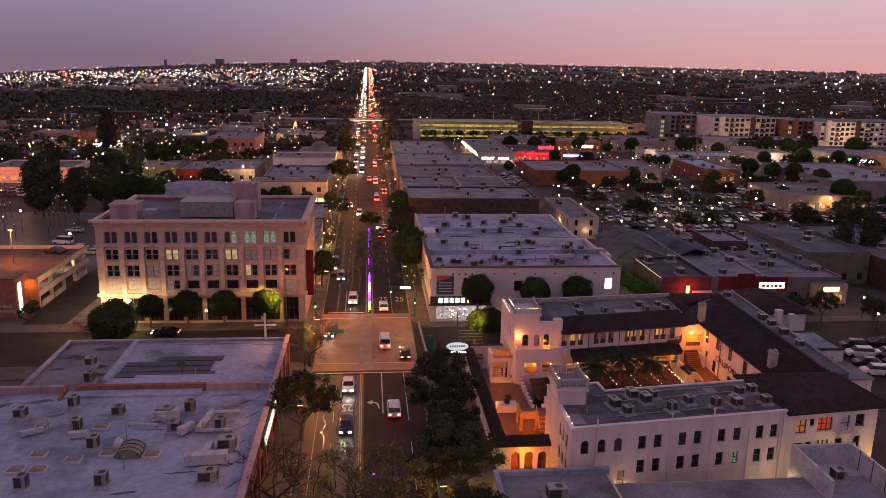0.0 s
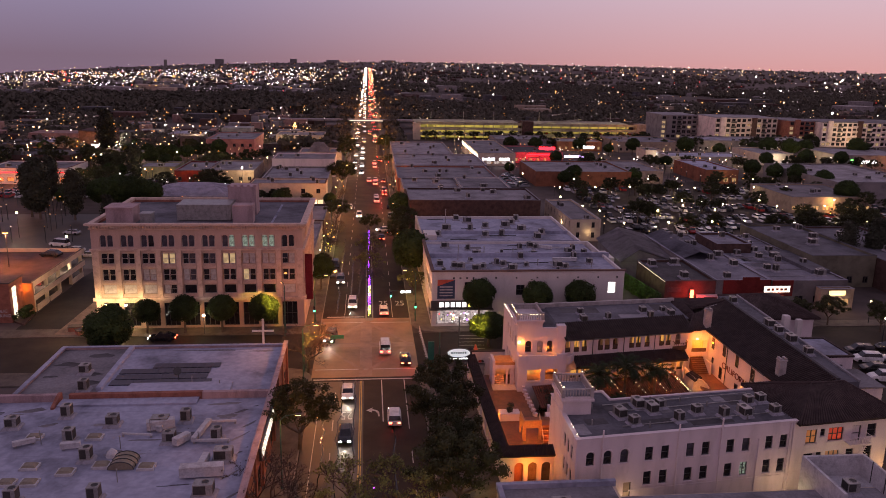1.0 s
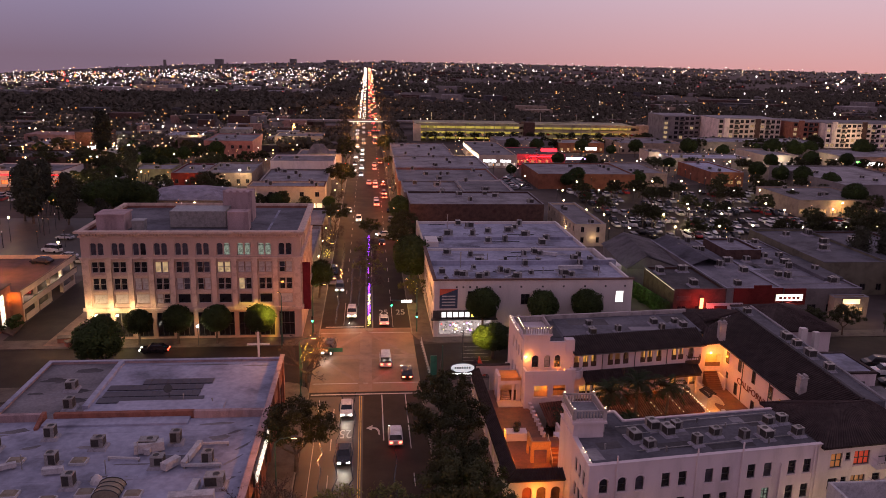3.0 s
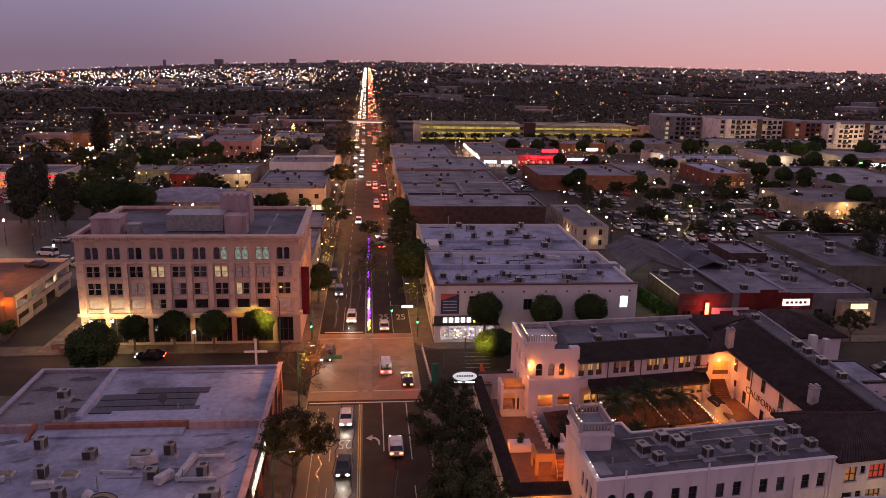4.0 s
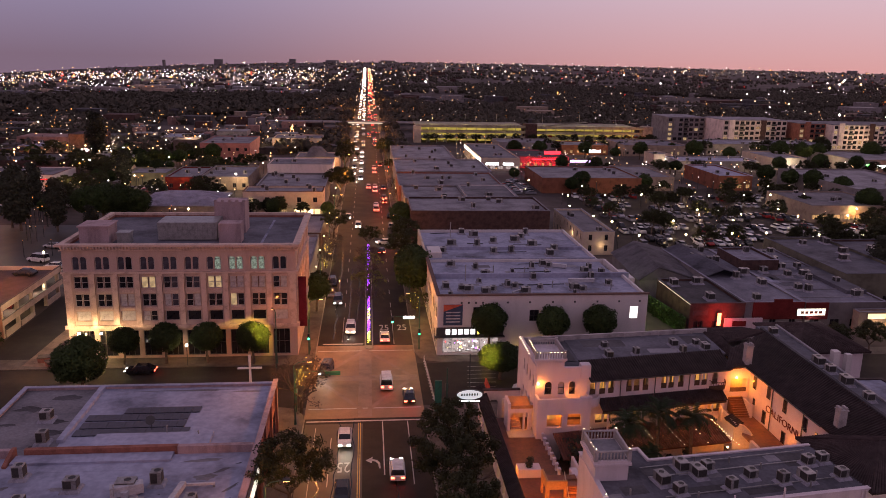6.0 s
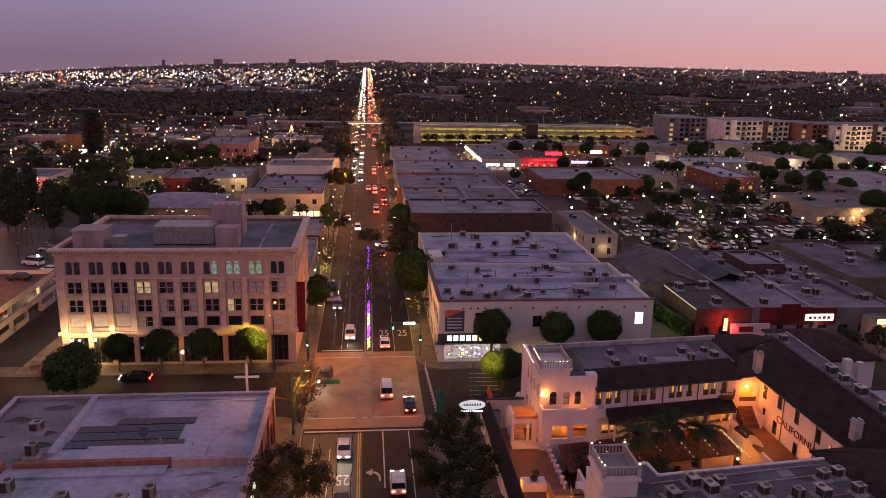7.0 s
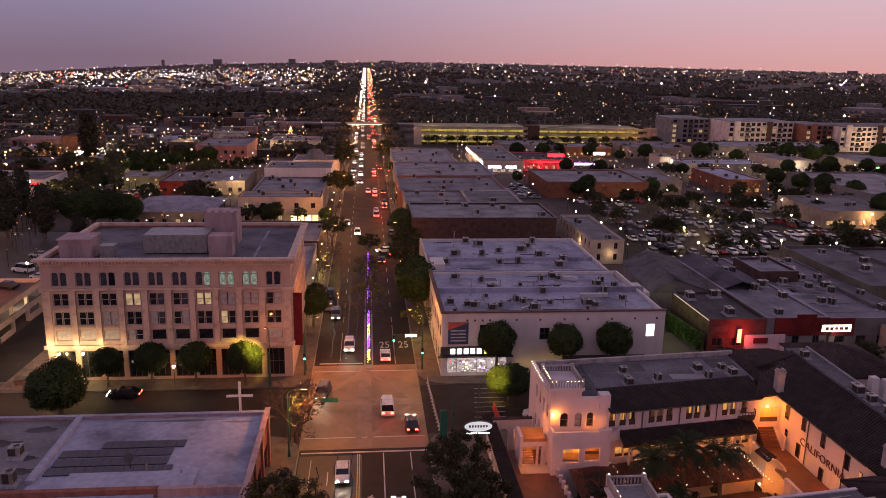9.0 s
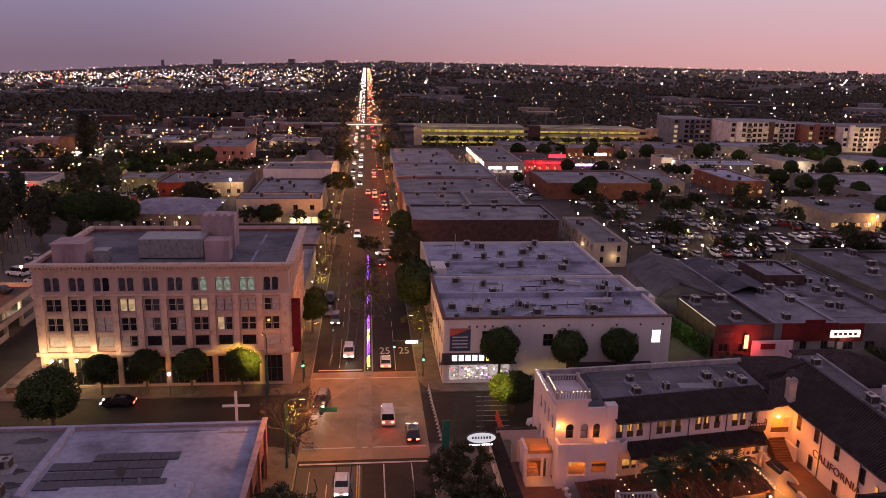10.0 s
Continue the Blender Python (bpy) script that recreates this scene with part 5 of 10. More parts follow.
# wear and small parts of the flat roofs
for u0, u1, v0, v1 in ((2.5, 5, 3.2, 4.6), (6, 11.5, 6.2, 7.4), (14, 19, 1.2, 2.2), (21, 24, 5.2, 7.6), (8, 13, 2.2, 3.4)):
    part("roof_patch", slab(bm_(), [nw(u0, v0), nw(u1, v0), nw(u1, v1), nw(u0, v1)], 9.853, 9.862), ROOF_DARK, hotel)
for u0, u1, v0, v1 in ((0.8, 2.2, 1.2, 3.6), (12, 13.4, 4.6, 6.0), (19.6, 21, 6.4, 7.6)):
    part("roof_patch", slab(bm_(), [nw(u0, v0), nw(u1, v0), nw(u1, v1), nw(u0, v1)], 9.853, 9.862), ROOF_GREY, hotel)
for v in (2.1, 5.6, 7.4):
    a, b = nw(6, v), nw(24.5, v + 0.3)
    part("roof_pipe", tube(bm_(), (*a, 10.0), (*b, 10.0), 0.06, None, 6), METAL, hotel)
for u, v in ((4.5, 6.9), (9, 1.6), (15.5, 7.0), (20.6, 1.4), (3, 3.2), (12, 7.6), (18, 5.4), (22.4, 3.0)):
    part("vent_stub", tube(bm_(), (*nw(u, v), 9.85), (*nw(u, v), 10.5), 0.09, None, 7), METAL, hotel)
for x0, x1, y0, y1 in ((30, 36, 109, 111.6), (38.5, 43, 106.4, 108), (45, 48.6, 109.6, 112.8), (25.4, 27.6, 104, 108)):
    part("roof_patch", box(bm_(), x0, x1, y0, y1, 10.603, 10.612), ROOF_DARK if x0 != 38.5 else ROOF_GREY, hotel)
for i in range(9):
    part("parapet_joint", box(bm_(), 26.5 + 2.6 * i, 26.62 + 2.6 * i, 111.5 + 0.256 * i, 111.66 + 0.256 * i, 10.6, 11.2), STUCCO_G, hotel)

# ---- low brick building beside the camera's way, with its two roofs ----
near = thing("brick_building", -28, 80, 0, "low red brick building with pale coated roofs and lit sign", "building")
part("wall", box(bm_(), -44.0, -11.7, 109.2, 109.55, 0, 6.1), PINK, near)
part("wall", box(bm_(), -44.0, -43.65, 92, 109.2, 0, 6.1), PINK, near)
pil = [(60 + i * 5.4, 62.9 + i * 5.4, 0.4, 3.6) for i in range(9)]
part("street_wall", cut_wall(bm_(), "y", -11.7, -0.4, 42, 109.2, 0, 6.5, pil), BRICK, near)
for u0, u1, z0, z1 in pil:
    window_part(near, "y", -11.7, -1, u0, u1, z0, z1, GLASS, FRAME_D, (2, 1), "shop_window")
for i in range(10):
    y = 58.4 + 5.4 * i
    part("pilaster", box(bm_(), -11.7, -11.45, y - 0.45, y + 0.45, 0, 6.55), BRICK, near)
part("coping", box(bm_(), -12.25, -11.5, 42, 91.6, 6.5, 6.65), PINK, near, "pink street parapet top")
part("coping", box(bm_(), -12.2, -11.55, 91.6, 109.65, 6.5, 6.58), PINK, near)
part("coping", box(bm_(), -44.1, -12.2, 109.1, 109.65, 6.1, 6.2), ROOF_PALE, near)
part("coping", box(bm_(), -44.1, -43.5, 92, 109.1, 6.1, 6.2), ROOF_PALE, near)
part("back_roof", box(bm_(), -34.2, -12.1, 91.9, 109.2, 5.5, 5.75), ROOF_PALE, near, "pale coated roof")
part("back_roof", box(bm_(), -43.65, -34.2, 91.9, 109.2, 5.5, 5.75), ROOF_GREY, near, "grey felt roof")
part("roof_divider", box(bm_(), -34.5, -33.8, 94.5, 109.1, 5.75, 6.2), ROOF_PALE, near)
part("roof_step", box(bm_(), -30.4, -17.4, 91.9, 95.6, 5.75, 6.25), ROOF_PALE, near, "raised white roof box")
part("front_roof", box(bm_(), -58, -12.1, 42, 91.0, 5.6, 5.9), ROOF_PALE, near, "pale coated roof crowded with machines")
part("wall", box(bm_(), -58, -57.6, 42, 92, 0, 6.4), PINK, near)
part("middle_wall", box(bm_(), -36.6, -20.4, 91.25, 91.85, 5.5, 6.72), BRICK, near, "low red brick dividing wall")
part("parapet", box(bm_(), -20.4, -12.25, 91.0, 91.6, 5.5, 6.8), PINK, near, "stained pink parapet")
part("parapet", box(bm_(), -58, -37.6, 91.0, 91.6, 5.5, 6.8), PINK, near, "stained pink parapet")
for x in (-37.9,):
    bm = bm_()
    pts = [(91.7, 5.9), (91.7, 6.9), (91.0, 6.9), (88.8, 6.15), (88.8, 5.9)]
    a, c = [bm.verts.new((x, y, z)) for y, z in pts], [bm.verts.new((x + 0.4, y, z)) for y, z in pts]
    bm.faces.new(a)
    bm.faces.new(c[::-1])
    for i in range(5):
        bm.faces.new((a[i], c[i], c[(i + 1) % 5], a[(i + 1) % 5]))
    bmesh.ops.recalc_face_normals(bm, faces=bm.faces)
    part("buttress", bm, BRICK, near)
part("low_strip", box(bm_(), -37.4, -20.8, 89.4, 91.2, 5.9, 6.15), ROOF_PALE, near)
# dark flat panels on the back roof
for k, (x0, x1, y0) in enumerate(((-29.2, -20.1, 102.3), (-33.2, -20.3, 100.45), (-33.2, -20.3, 98.5), (-33.4, -20.3, 96.7))):
    sp = thing("solar_panel", x0, y0, 5.75, "row of dark flat panels on a pale roof", "solar panel", "roof panels")
    cell = surf("solar_cell_%s" % "abcd"[k], (0.055, 0.052, 0.07), 0.35, 0.2, 1.5, 6, 0.02)
    for i in range(int(x1 - x0)):
        part("panel", box(bm_(), x0 + i, x0 + i + 0.96, y0 - 0.78, y0 + 0.78, 5.8, 5.9), cell, sp)
        part("panel_frame", box(bm_(), x0 + i + 0.4, x0 + i + 0.5, y0 - 0.75, y0 + 0.75, 5.75, 5.798), METAL_D, sp)
# lit sign along the street parapet
sgn = thing("wall_sign", -11.3, 81, 5.2, "long lit white sign on a brick street wall", "sign")
part("panel", box(bm_(), -11.44, -11.2, 76.5, 87.5, 5.0, 6.5), FRAME_D, sgn)
for i in range(9):
    part("letter_bar", box(bm_(), -11.2, -11.05, 77.0 + i * 1.15, 77.75 + i * 1.15, 5.25, 6.2), glow("letter_glow_%d" % i, (1.0, 0.93, 0.80), 0.9), sgn, "glowing white letter bar")

# a few uneven welded seams, tar patches and water streaks
rnd = random.Random(17)
for y in (49, 56.2, 63.8, 69.9, 77.4, 82.3, 87.9):
    x0 = rnd.uniform(-57, -40)
    part("roof_seam", slab(bm_(), [(x0, y), (-12.2, y + rnd.uniform(-0.5, 0.5)), (-12.2, y + 0.6), (x0, y + 0.09)][:3] + [(x0, y + 0.09)], 5.9, 5.912), ROOF_PALE, near)
def blot(x, y, rx, ry, z, turn, seed):
    """An uneven flat stain."""
    rng = random.Random(seed)
    pts = []
    for i in range(14):
        a = 2 * math.pi * i / 14
        k = rng.uniform(0.55, 1.15)
        px, py = rx * k * math.cos(a), ry * k * math.sin(a)
        pts.append((x + px * math.cos(turn) - py * math.sin(turn), y + px * math.sin(turn) + py * math.cos(turn)))
    return slab(bm_(), pts, z + 0.002, z + 0.008)


for i, (x, y, rx, ry, t) in enumerate(((-14.6, 87.6, 1.9, 0.28, 0.7), (-13.6, 83.6, 1.6, 0.22, 0.9), (-14.2, 80.6, 1.5, 0.2, 0.9), (-13.4, 77.4, 1.3, 0.2, 1.0), (-13.6, 72.6, 1.6, 0.2, 0.9), (-13.2, 68.0, 1.4, 0.2, 0.9), (-13.6, 64.2, 1.5, 0.2, 0.9),
                                       (-27.2, 77.6, 1.5, 0.9, 0.0), (-24.6, 77.4, 1.5, 0.6, 0.2), (-20.6, 81.8, 1.6, 1.1, 0.1), (-24.6, 80.4, 2.4, 0.18, 0.0), (-40.6, 88.2, 2.6, 0.8, 0.4), (-44.5, 87.6, 2.0, 0.7, 0.3), (-17.5, 89.4, 2.6, 0.4, 0.05), (-16.4, 85.9, 1.4, 0.7, 0.0), (-18.8, 70.6, 2.0, 0.14, 0.1), (-30.8, 84.4, 1.0, 0.5, 0.0), (-36.6, 84.6, 1.2, 0.4, 0.4), (-23.6, 67.0, 1.6, 0.3, 0.2))):
    solo("roof_stain", blot(x, y, rx, ry, 5.9, t, i), ROOF_GREY if i % 3 else ROOF_MID, "dark uneven water stain on a pale roof", "roof stain", "roof stains", at=(x, y, 5.9))
for i, (x, y, rx, ry, t) in enumerate(((-40.8, 103.6, 2.4, 0.9, 0.0), (-37.6, 106.8, 2.2, 0.8, 0.1), (-36.6, 100.0, 1.6, 0.8, 0.0), (-36.2, 97.2, 1.8, 0.8, 0.1), (-36.4, 93.6, 1.6, 1.2, 0.0), (-42.0, 99.4, 1.3, 0.5, 0.0), (-23, 108.2, 6.0, 0.3, 0.0), (-15.4, 107.6, 2.6, 0.3, 0.0))):
    solo("roof_stain", blot(x, y, rx, ry, 5.75, t, 40 + i), ROOF_DARK if i < 6 else ROOF_GREY, "dark uneven tar stain on a roof", "roof stain", "roof stains", at=(x, y, 5.75))

# machines on the near roof
SPOT = [(-40.3, 84.3, 0, 0), (-35.2, 86.8, 2, 0), (-32.7, 80.6, 2, 180), (-29.2, 84.3, 0, 0), (-21.0, 84.8, 2, 0), (-21.7, 79.8, 0, 180), (-16.6, 80.0, 2, 0), (-15.0, 75.4, 1, 0),
        (-29.4, 76.2, 2, 0), (-26.0, 68.4, 2, 0), (-33.6, 68.4, 2, 0), (-15.7, 68.6, 1, 0), (-42.6, 79.2, 0, 90), (-45.5, 86.5, 1, 0), (-41, 64.5, 0, 0), (-25, 62.5, 2, 0), (-48, 70, 0, 0), (-50, 80, 2, 0), (-16.2, 60, 0, 0)]
for x, y, k, t in SPOT:
    put_ac(x, y, 5.9, k, t)
for i, u in enumerate(AC):
    u.location = ((-37.8, 100.4, 5.75), (-23.6, 83.4, 5.9), (-36.0, 94.6, 5.75))[i]


def skylight(x, y, z, w=1.5, d=1.1):
    s = thing("skylight", x, y, z, "amber plastic skylight dome on a white kerb", "skylight", "skylights")
    part("kerb", box(bm_(), x - w / 2 - 0.12, x + w / 2 + 0.12, y - d / 2 - 0.12, y + d / 2 + 0.12, z, z + 0.28), DUCT, s)
    bm = bm_()
    lo = [bm.verts.new(v) for v in ((x - w / 2, y - d / 2, z + 0.28), (x + w / 2, y - d / 2, z + 0.28), (x + w / 2, y + d / 2, z + 0.28), (x - w / 2, y + d / 2, z + 0.28))]
    hi = [bm.verts.new(v) for v in ((x - w / 3, y - d / 3, z + 0.48), (x + w / 3, y - d / 3, z + 0.48), (x + w / 3, y + d / 3, z + 0.48), (x - w / 3, y + d / 3, z + 0.48))]
    bm.faces.new(hi)
    for i in range(4):
        bm.faces.new((lo[i], lo[(i + 1) % 4], hi[(i + 1) % 4], hi[i]))
    part("dome", bm, SKYLIGHT, s)


for x, y in ((-36.8, 81.5), (-30.2, 81.1), (-34.6, 74.9), (-22.7, 74.2), (-27.4, 74.8), (-30.6, 73.6), (-33.4, 71.7), (-35.6, 71.8), (-46, 83)):
    skylight(x, y, 5.9)


def duct(pts, r, z, label="bent white roof duct"):
    d = thing("roof_duct", pts[0][0], pts[0][1], z, label, "duct", "roof ducts")
    for (xa, ya), (xb, yb) in zip(pts, pts[1:]):
        e = Vector((xb - xa, yb - ya, 0)).normalized() * r
        n = Vector((-e.y, e.x, 0))
        a, b = Vector((xa, ya, 0)) - e, Vector((xb, yb, 0)) + e
        part("duct_run", slab(bm_(), [tuple((p + q)[:2]) for p, q in ((a, -n), (b, -n), (b, n), (a, n))], z + 0.25, z + 0.25 + 2 * r), DUCT, d)
    for x, y in pts:
        part("foot", box(bm_(), x - 0.1, x + 0.1, y - 0.1, y + 0.1, z, z + 0.26), METAL, d)


duct([(-24.4, 82.6), (-22.4, 83.2)], 0.5, 5.9)
duct([(-23.4, 82.2), (-23.2, 84.0)], 0.3, 5.9)
duct([(-20.6, 78.8), (-19.9, 79.8)], 0.4, 5.9)
duct([(-18.9, 79.4), (-18.2, 83.6)], 0.28, 5.9)
duct([(-18.9, 79.2), (-15.2, 79.2)], 0.14, 5.9)
duct([(-18.6, 83.9), (-15.2, 84.0)], 0.12, 5.9)
duct([(-18.2, 72.0), (-15.0, 72.2)], 0.55, 5.9, "long white roof duct on feet")
duct([(-17.0, 73.0), (-16.8, 75.2)], 0.35, 5.9)
duct([(-27.2, 81.4), (-24.0, 81.0)], 0.10, 5.9)
duct([(-32.6, 78.6), (-31.2, 78.8)], 0.3, 5.9)
duct([(-38.0, 79.4), (-36.4, 80.2)], 0.25, 5.9)
# barrel skylight
bs = thing("barrel_skylight", -25.2, 76, 5.9, "arched translucent barrel skylight with dark ribs", "skylight")
bm = bm_()
rings = [[bm.verts.new((-25.2 + 1.3 * math.cos(math.pi * i / 8), y, 6.0 + 0.85 * math.sin(math.pi * i / 8))) for i in range(9)] for y in (73.8, 76.2)]
for i in range(8):
    bm.faces.new((rings[0][i], rings[0][i + 1], rings[1][i + 1], rings[1][i]))
bm.faces.new(rings[0])
bm.faces.new(rings[1][::-1])
part("vault", bm, SKYLIGHT, bs)
for y in (73.8, 74.6, 75.4, 76.2):
    bm = bm_()
    for i in range(8):
        a, c = math.pi * i / 8, math.pi * (i + 1) / 8
        tube(bm, (-25.2 + 1.33 * math.cos(a), y, 6.0 + 0.88 * math.sin(a)), (-25.2 + 1.33 * math.cos(c), y, 6.0 + 0.88 * math.sin(c)), 0.05, None, 5)
    part("rib", bm, METAL_D, bs)


def vent_pipe(x, y, z, h, r=0.06):
    v = thing("vent_pipe", x, y, z, "thin metal vent pipe on a roof", "pipe", "vent pipes")
    part("pipe", tube(bm_(), (x, y, z), (x, y, z + h), r, None, 7), METAL, v)
    part("cap", tube(bm_(), (x, y, z + h), (x, y, z + h + 0.12), r * 2.2, r * 0.8, 7), METAL, v)


for x, y, h in ((-29.5, 84, 1.6), (-24.2, 81.5, 1.9), (-26.6, 78.5, 1.5), (-35.5, 80.0, 1.6), (-24.8, 71.5, 1.4), (-18.5, 79.6, 1.2)):
    vent_pipe(x, y, 5.9, h, 0.05)
dish = thing("satellite_dish", -24.5, 96.2, 6.3, "small dark satellite dish on a mast", "dish")
part("mast", tube(bm_(), (-24.5, 96.2, 6.3), (-24.5, 96.2, 7.5), 0.05), METAL_D, dish)
part("bowl", tube(bm_(), (-24.5, 96.1, 7.5), (-24.5, 95.8, 7.7), 0.12, 0.55, 12), METAL_D, dish)
vent_pipe(-22.6, 95.4, 6.3, 0.8)
vent_pipe(-19.0, 95.0, 5.75, 0.8)
fan = thing("roof_fan", -27.0, 80.0, 5.9, "round mushroom roof fan", "vent")
part("base", tube(bm_(), (-27, 77.0, 5.9), (-27, 77.0, 6.3), 0.7, 0.5, 12), DUCT, fan)
part("hood", tube(bm_(), (-27, 77.0, 6.3), (-27, 77.0, 6.75), 0.55, 0.15, 12), DUCT, fan)

# ---- annex roofs in front of the hotel ----
ann = thing("annex_building", 30, 60, 0, "low flat-roofed annex with a screened roof well", "building")
part("wall", box(bm_(), 13.2, 25.2, 42, 67.2, 0, 6.4), CREAM, ann)
part("roof", box(bm_(), 13.5, 24.9, 42, 66.9, 6.4, 6.46), ROOF_GREY, ann)
bm = box(bm_(), 13.1, 25.3, 66.8, 67.3, 6.4, 7.0)
box(bm, 13.1, 13.6, 42, 66.8, 6.4, 7.0)
part("parapet", bm, ROOF_PALE, ann)
part("wall", box(bm_(), 25.2, 54, 42, 66.9, 0, 5.2), CREAM, ann)
part("roof", box(bm_(), 25.3, 53.8, 42, 66.7, 5.2, 5.27), ROOF_GREY, ann)
bm = box(bm_(), 46.6, 46.9, 62, 69.6, 5.2, 7.6)
box(bm, 46.9, 53.6, 69.3, 69.6, 5.2, 7.6)
box(bm, 53.3, 53.6, 58, 69.3, 5.2, 7.6)
box(bm, 46.6, 53.6, 66.9, 69.6, 0, 5.2)
part("roof_screen", bm, DUCT, ann, "pale boarded roof screen")
for y in (61, 63.2, 65.4, 67.6):
    part("screen_brace", tube(bm_(), (53.3, y, 5.3), (53.3, y, 7.7), 0.06), METAL_D, ann)
put_ac(50.0, 66.0, 5.27, 0)
put_ac(18.6, 62.4, 6.46, 1)
for x, y, k in ((28.2, 75.3, 1), (29.2, 73.4, 0), (32.2, 76.3, 1), (33.6, 77.3, 0), (34.4, 73.8, 2), (39.9, 74.6, 2), (44.3, 77.8, 0), (46.0, 78.2, 0), (46.2, 75.2, 0), (42.4, 74.9, 1), (31.0, 77.6, 1), (37.2, 75.6, 0)):
    put_ac(x, y, 9.85, k, (7, 97, 187)[k] + 2 * (int(x) % 5), 0.78)
for x, y, k in ((32.8, 108.6, 0), (32.3, 105.2, 1), (36.3, 105.9, 2), (42.7, 109.0, 1), (43.0, 106.3, 2), (46.0, 109.0, 0), (46.6, 107.4, 1)):
    put_ac(x, y, 10.6, k, (4, 94, 184)[k], 0.68)
for x, y, k in ((57.9, 110.4, 0), (58.0, 99.2, 1), (58.0, 96.6, 0), (57.8, 93.0, 1), (57.6, 88.4, 0)):
    put_ac(x, y, 11.5, k, 90, 0.8)

# ---- the white corner shop building across the street ----
shop = thing("corner_building", 29, 133.2, 0, "white two-storey corner building with a lit corner shop", "building")
H0 = 10.6
nh = [(18.0, 22.2, 6.2, 8.6), (27.6, 29.2, 6.0, 8.0), (45.0, 46.4, 6.3, 8.4), (33.3, 44.5, 0.4, 2.6), (12.9, 22.5, 0.5, 3.4)]
part("front_wall", cut_wall(bm_(), "x", 133.2, 0.4, 12.0, 48.0, 0, H0, nh), STUCCO_W, shop)
eh = [(134.6 + 3.1 * i, 136.9 + 3.1 * i, 5.8, 8.0) for i in range(7)] + [(134.2 + 3.1 * i, 136.9 + 3.1 * i, 0.4, 3.2) for i in range(7)]
part("side_wall", cut_wall(bm_(), "y", 12.0, 0.4, 133.6, 158, 0, H0, eh), STUCCO_W, shop)
for i, h in enumerate(eh):
    window_part(shop, "y", 12.0, 1, *h, GLASS if i < 7 else SHOP_W, FRAME_D, (1, 0))
part("wall", box(box(bm_(), 12.4, 48, 158, 158.4, 0, H0 - 0.3), 47.6, 48, 133.6, 158, 0, H0 - 0.2), STUCCO_W, shop)
part("window", box(bm_(), 45.0, 46.4, 133.35, 133.4, 6.3, 8.4), glow("bright_white_pane", (1.0, 0.93, 0.88), 2.2), shop, "brightly lit white window")
window_part(shop, "x", 133.2, 1, 18.0, 22.2, 6.2, 8.6, GLASS, FRAME_D, (5, 2))
window_part(shop, "x", 133.2, 1, 27.6, 29.2, 6.0, 8.0, GLASS, FRAME_D, (1, 1))
window_part(shop, "x", 133.3, 1, 33.3, 44.5, 0.4, 2.6, GLASS, FRAME_D, (8, 0), "shop_window")
window_part(shop, "x", 133.3, 1, 12.9, 22.5, 0.5, 3.4, room_glow("dim_shop_room", (1.0, 0.80, 0.78), 0.62, 3.2, 0.1), FRAME_W, (5, 0), "shop_window")
rnd = random.Random(71)
TINT = [glow("shop_item_" + n, c, 1.3) for n, c in (("white", (1, 0.95, 0.95)), ("red", (1, 0.12, 0.12)), ("violet", (0.6, 0.3, 1.0)), ("yellow", (1, 0.8, 0.3)))]
for i in range(26):
    x, z, w = rnd.uniform(13.1, 22.0), rnd.uniform(0.8, 3.0), rnd.uniform(0.12, 0.5)
    part("shop_display", box(bm_(), x, x + w, 133.3, 133.34, z, z + rnd.uniform(0.1, 0.4)), TINT[0 if i % 2 else rnd.randrange(4)], shop, "lit goods in a shop window")
hole = as_mesh("scupper", box(bm_(), -0.16, 0.16, -0.012, 0.05, 0, 0.32), METAL_D)
for x in (16.0, 17.2, 18.4, 19.6, 23.8, 27.6, 31.5, 35.3, 39.2, 43.0, 46.6):
    piece("scupper", hole, shop, Matrix.Translation((x, 133.19, 9.2)))
part("roof_edge", box(box(bm_(), 11.8, 48.2, 133.0, 133.65, H0, H0 + 0.22), 11.8, 12.45, 133.65, 158.4, H0, H0 + 0.2), surf("brown_fascia", (0.14, 0.085, 0.07), 0.7), shop, "brown fascia")
part("shop_band", box(bm_(), 11.85, 23.2, 132.9, 133.198, 3.7, 5.1), FRAME_D, shop, "grey shop sign band")
part("canopy", box(bm_(), 31.5, 45, 131.9, 133.198, 3.0, 3.25), METAL_D, shop, "dark flat canopy")
part("canopy", box(bm_(), 11.5, 23.4, 132.4, 133.198, 3.45, 3.6), FRAME_D, shop)
SIGN_SOFT = glow("soft_white_sign", (1.0, 0.95, 0.97), 1.8)
for i in range(5):
    part("letter_bar", box(bm_(), 13.4 + i * 1.05, 14.15 + i * 1.05, 132.8, 132.86, 3.95, 4.85), SIGN_SOFT, shop, "glowing white letter bar")
part("letter_bar", box(bm_(), 18.75, 19.1, 132.8, 132.86, 3.95, 4.85), NEON_Y, shop, "yellow letter bar")
bm = box(bm_(), 13.0, 16.2, 133.05, 133.19, 5.5, 9.1)
part("banner", bm, BIN_BLUE, shop, "tall blue wall banner")
for i in range(4):
    part("banner_bar", box(bm_(), 13.4, 15.8, 133.02, 133.05, 6.0 + 0.55 * i, 6.2 + 0.55 * i), DUCT, shop)
bm = bm_()
loft(bm, [[(13.0, y, 9.1), (13.0, y, 7.9), (16.2, y, 9.1)] for y in (132.99, 133.045)])
part("banner_top", bm, SIGN_RED, shop, "red corner of the banner")
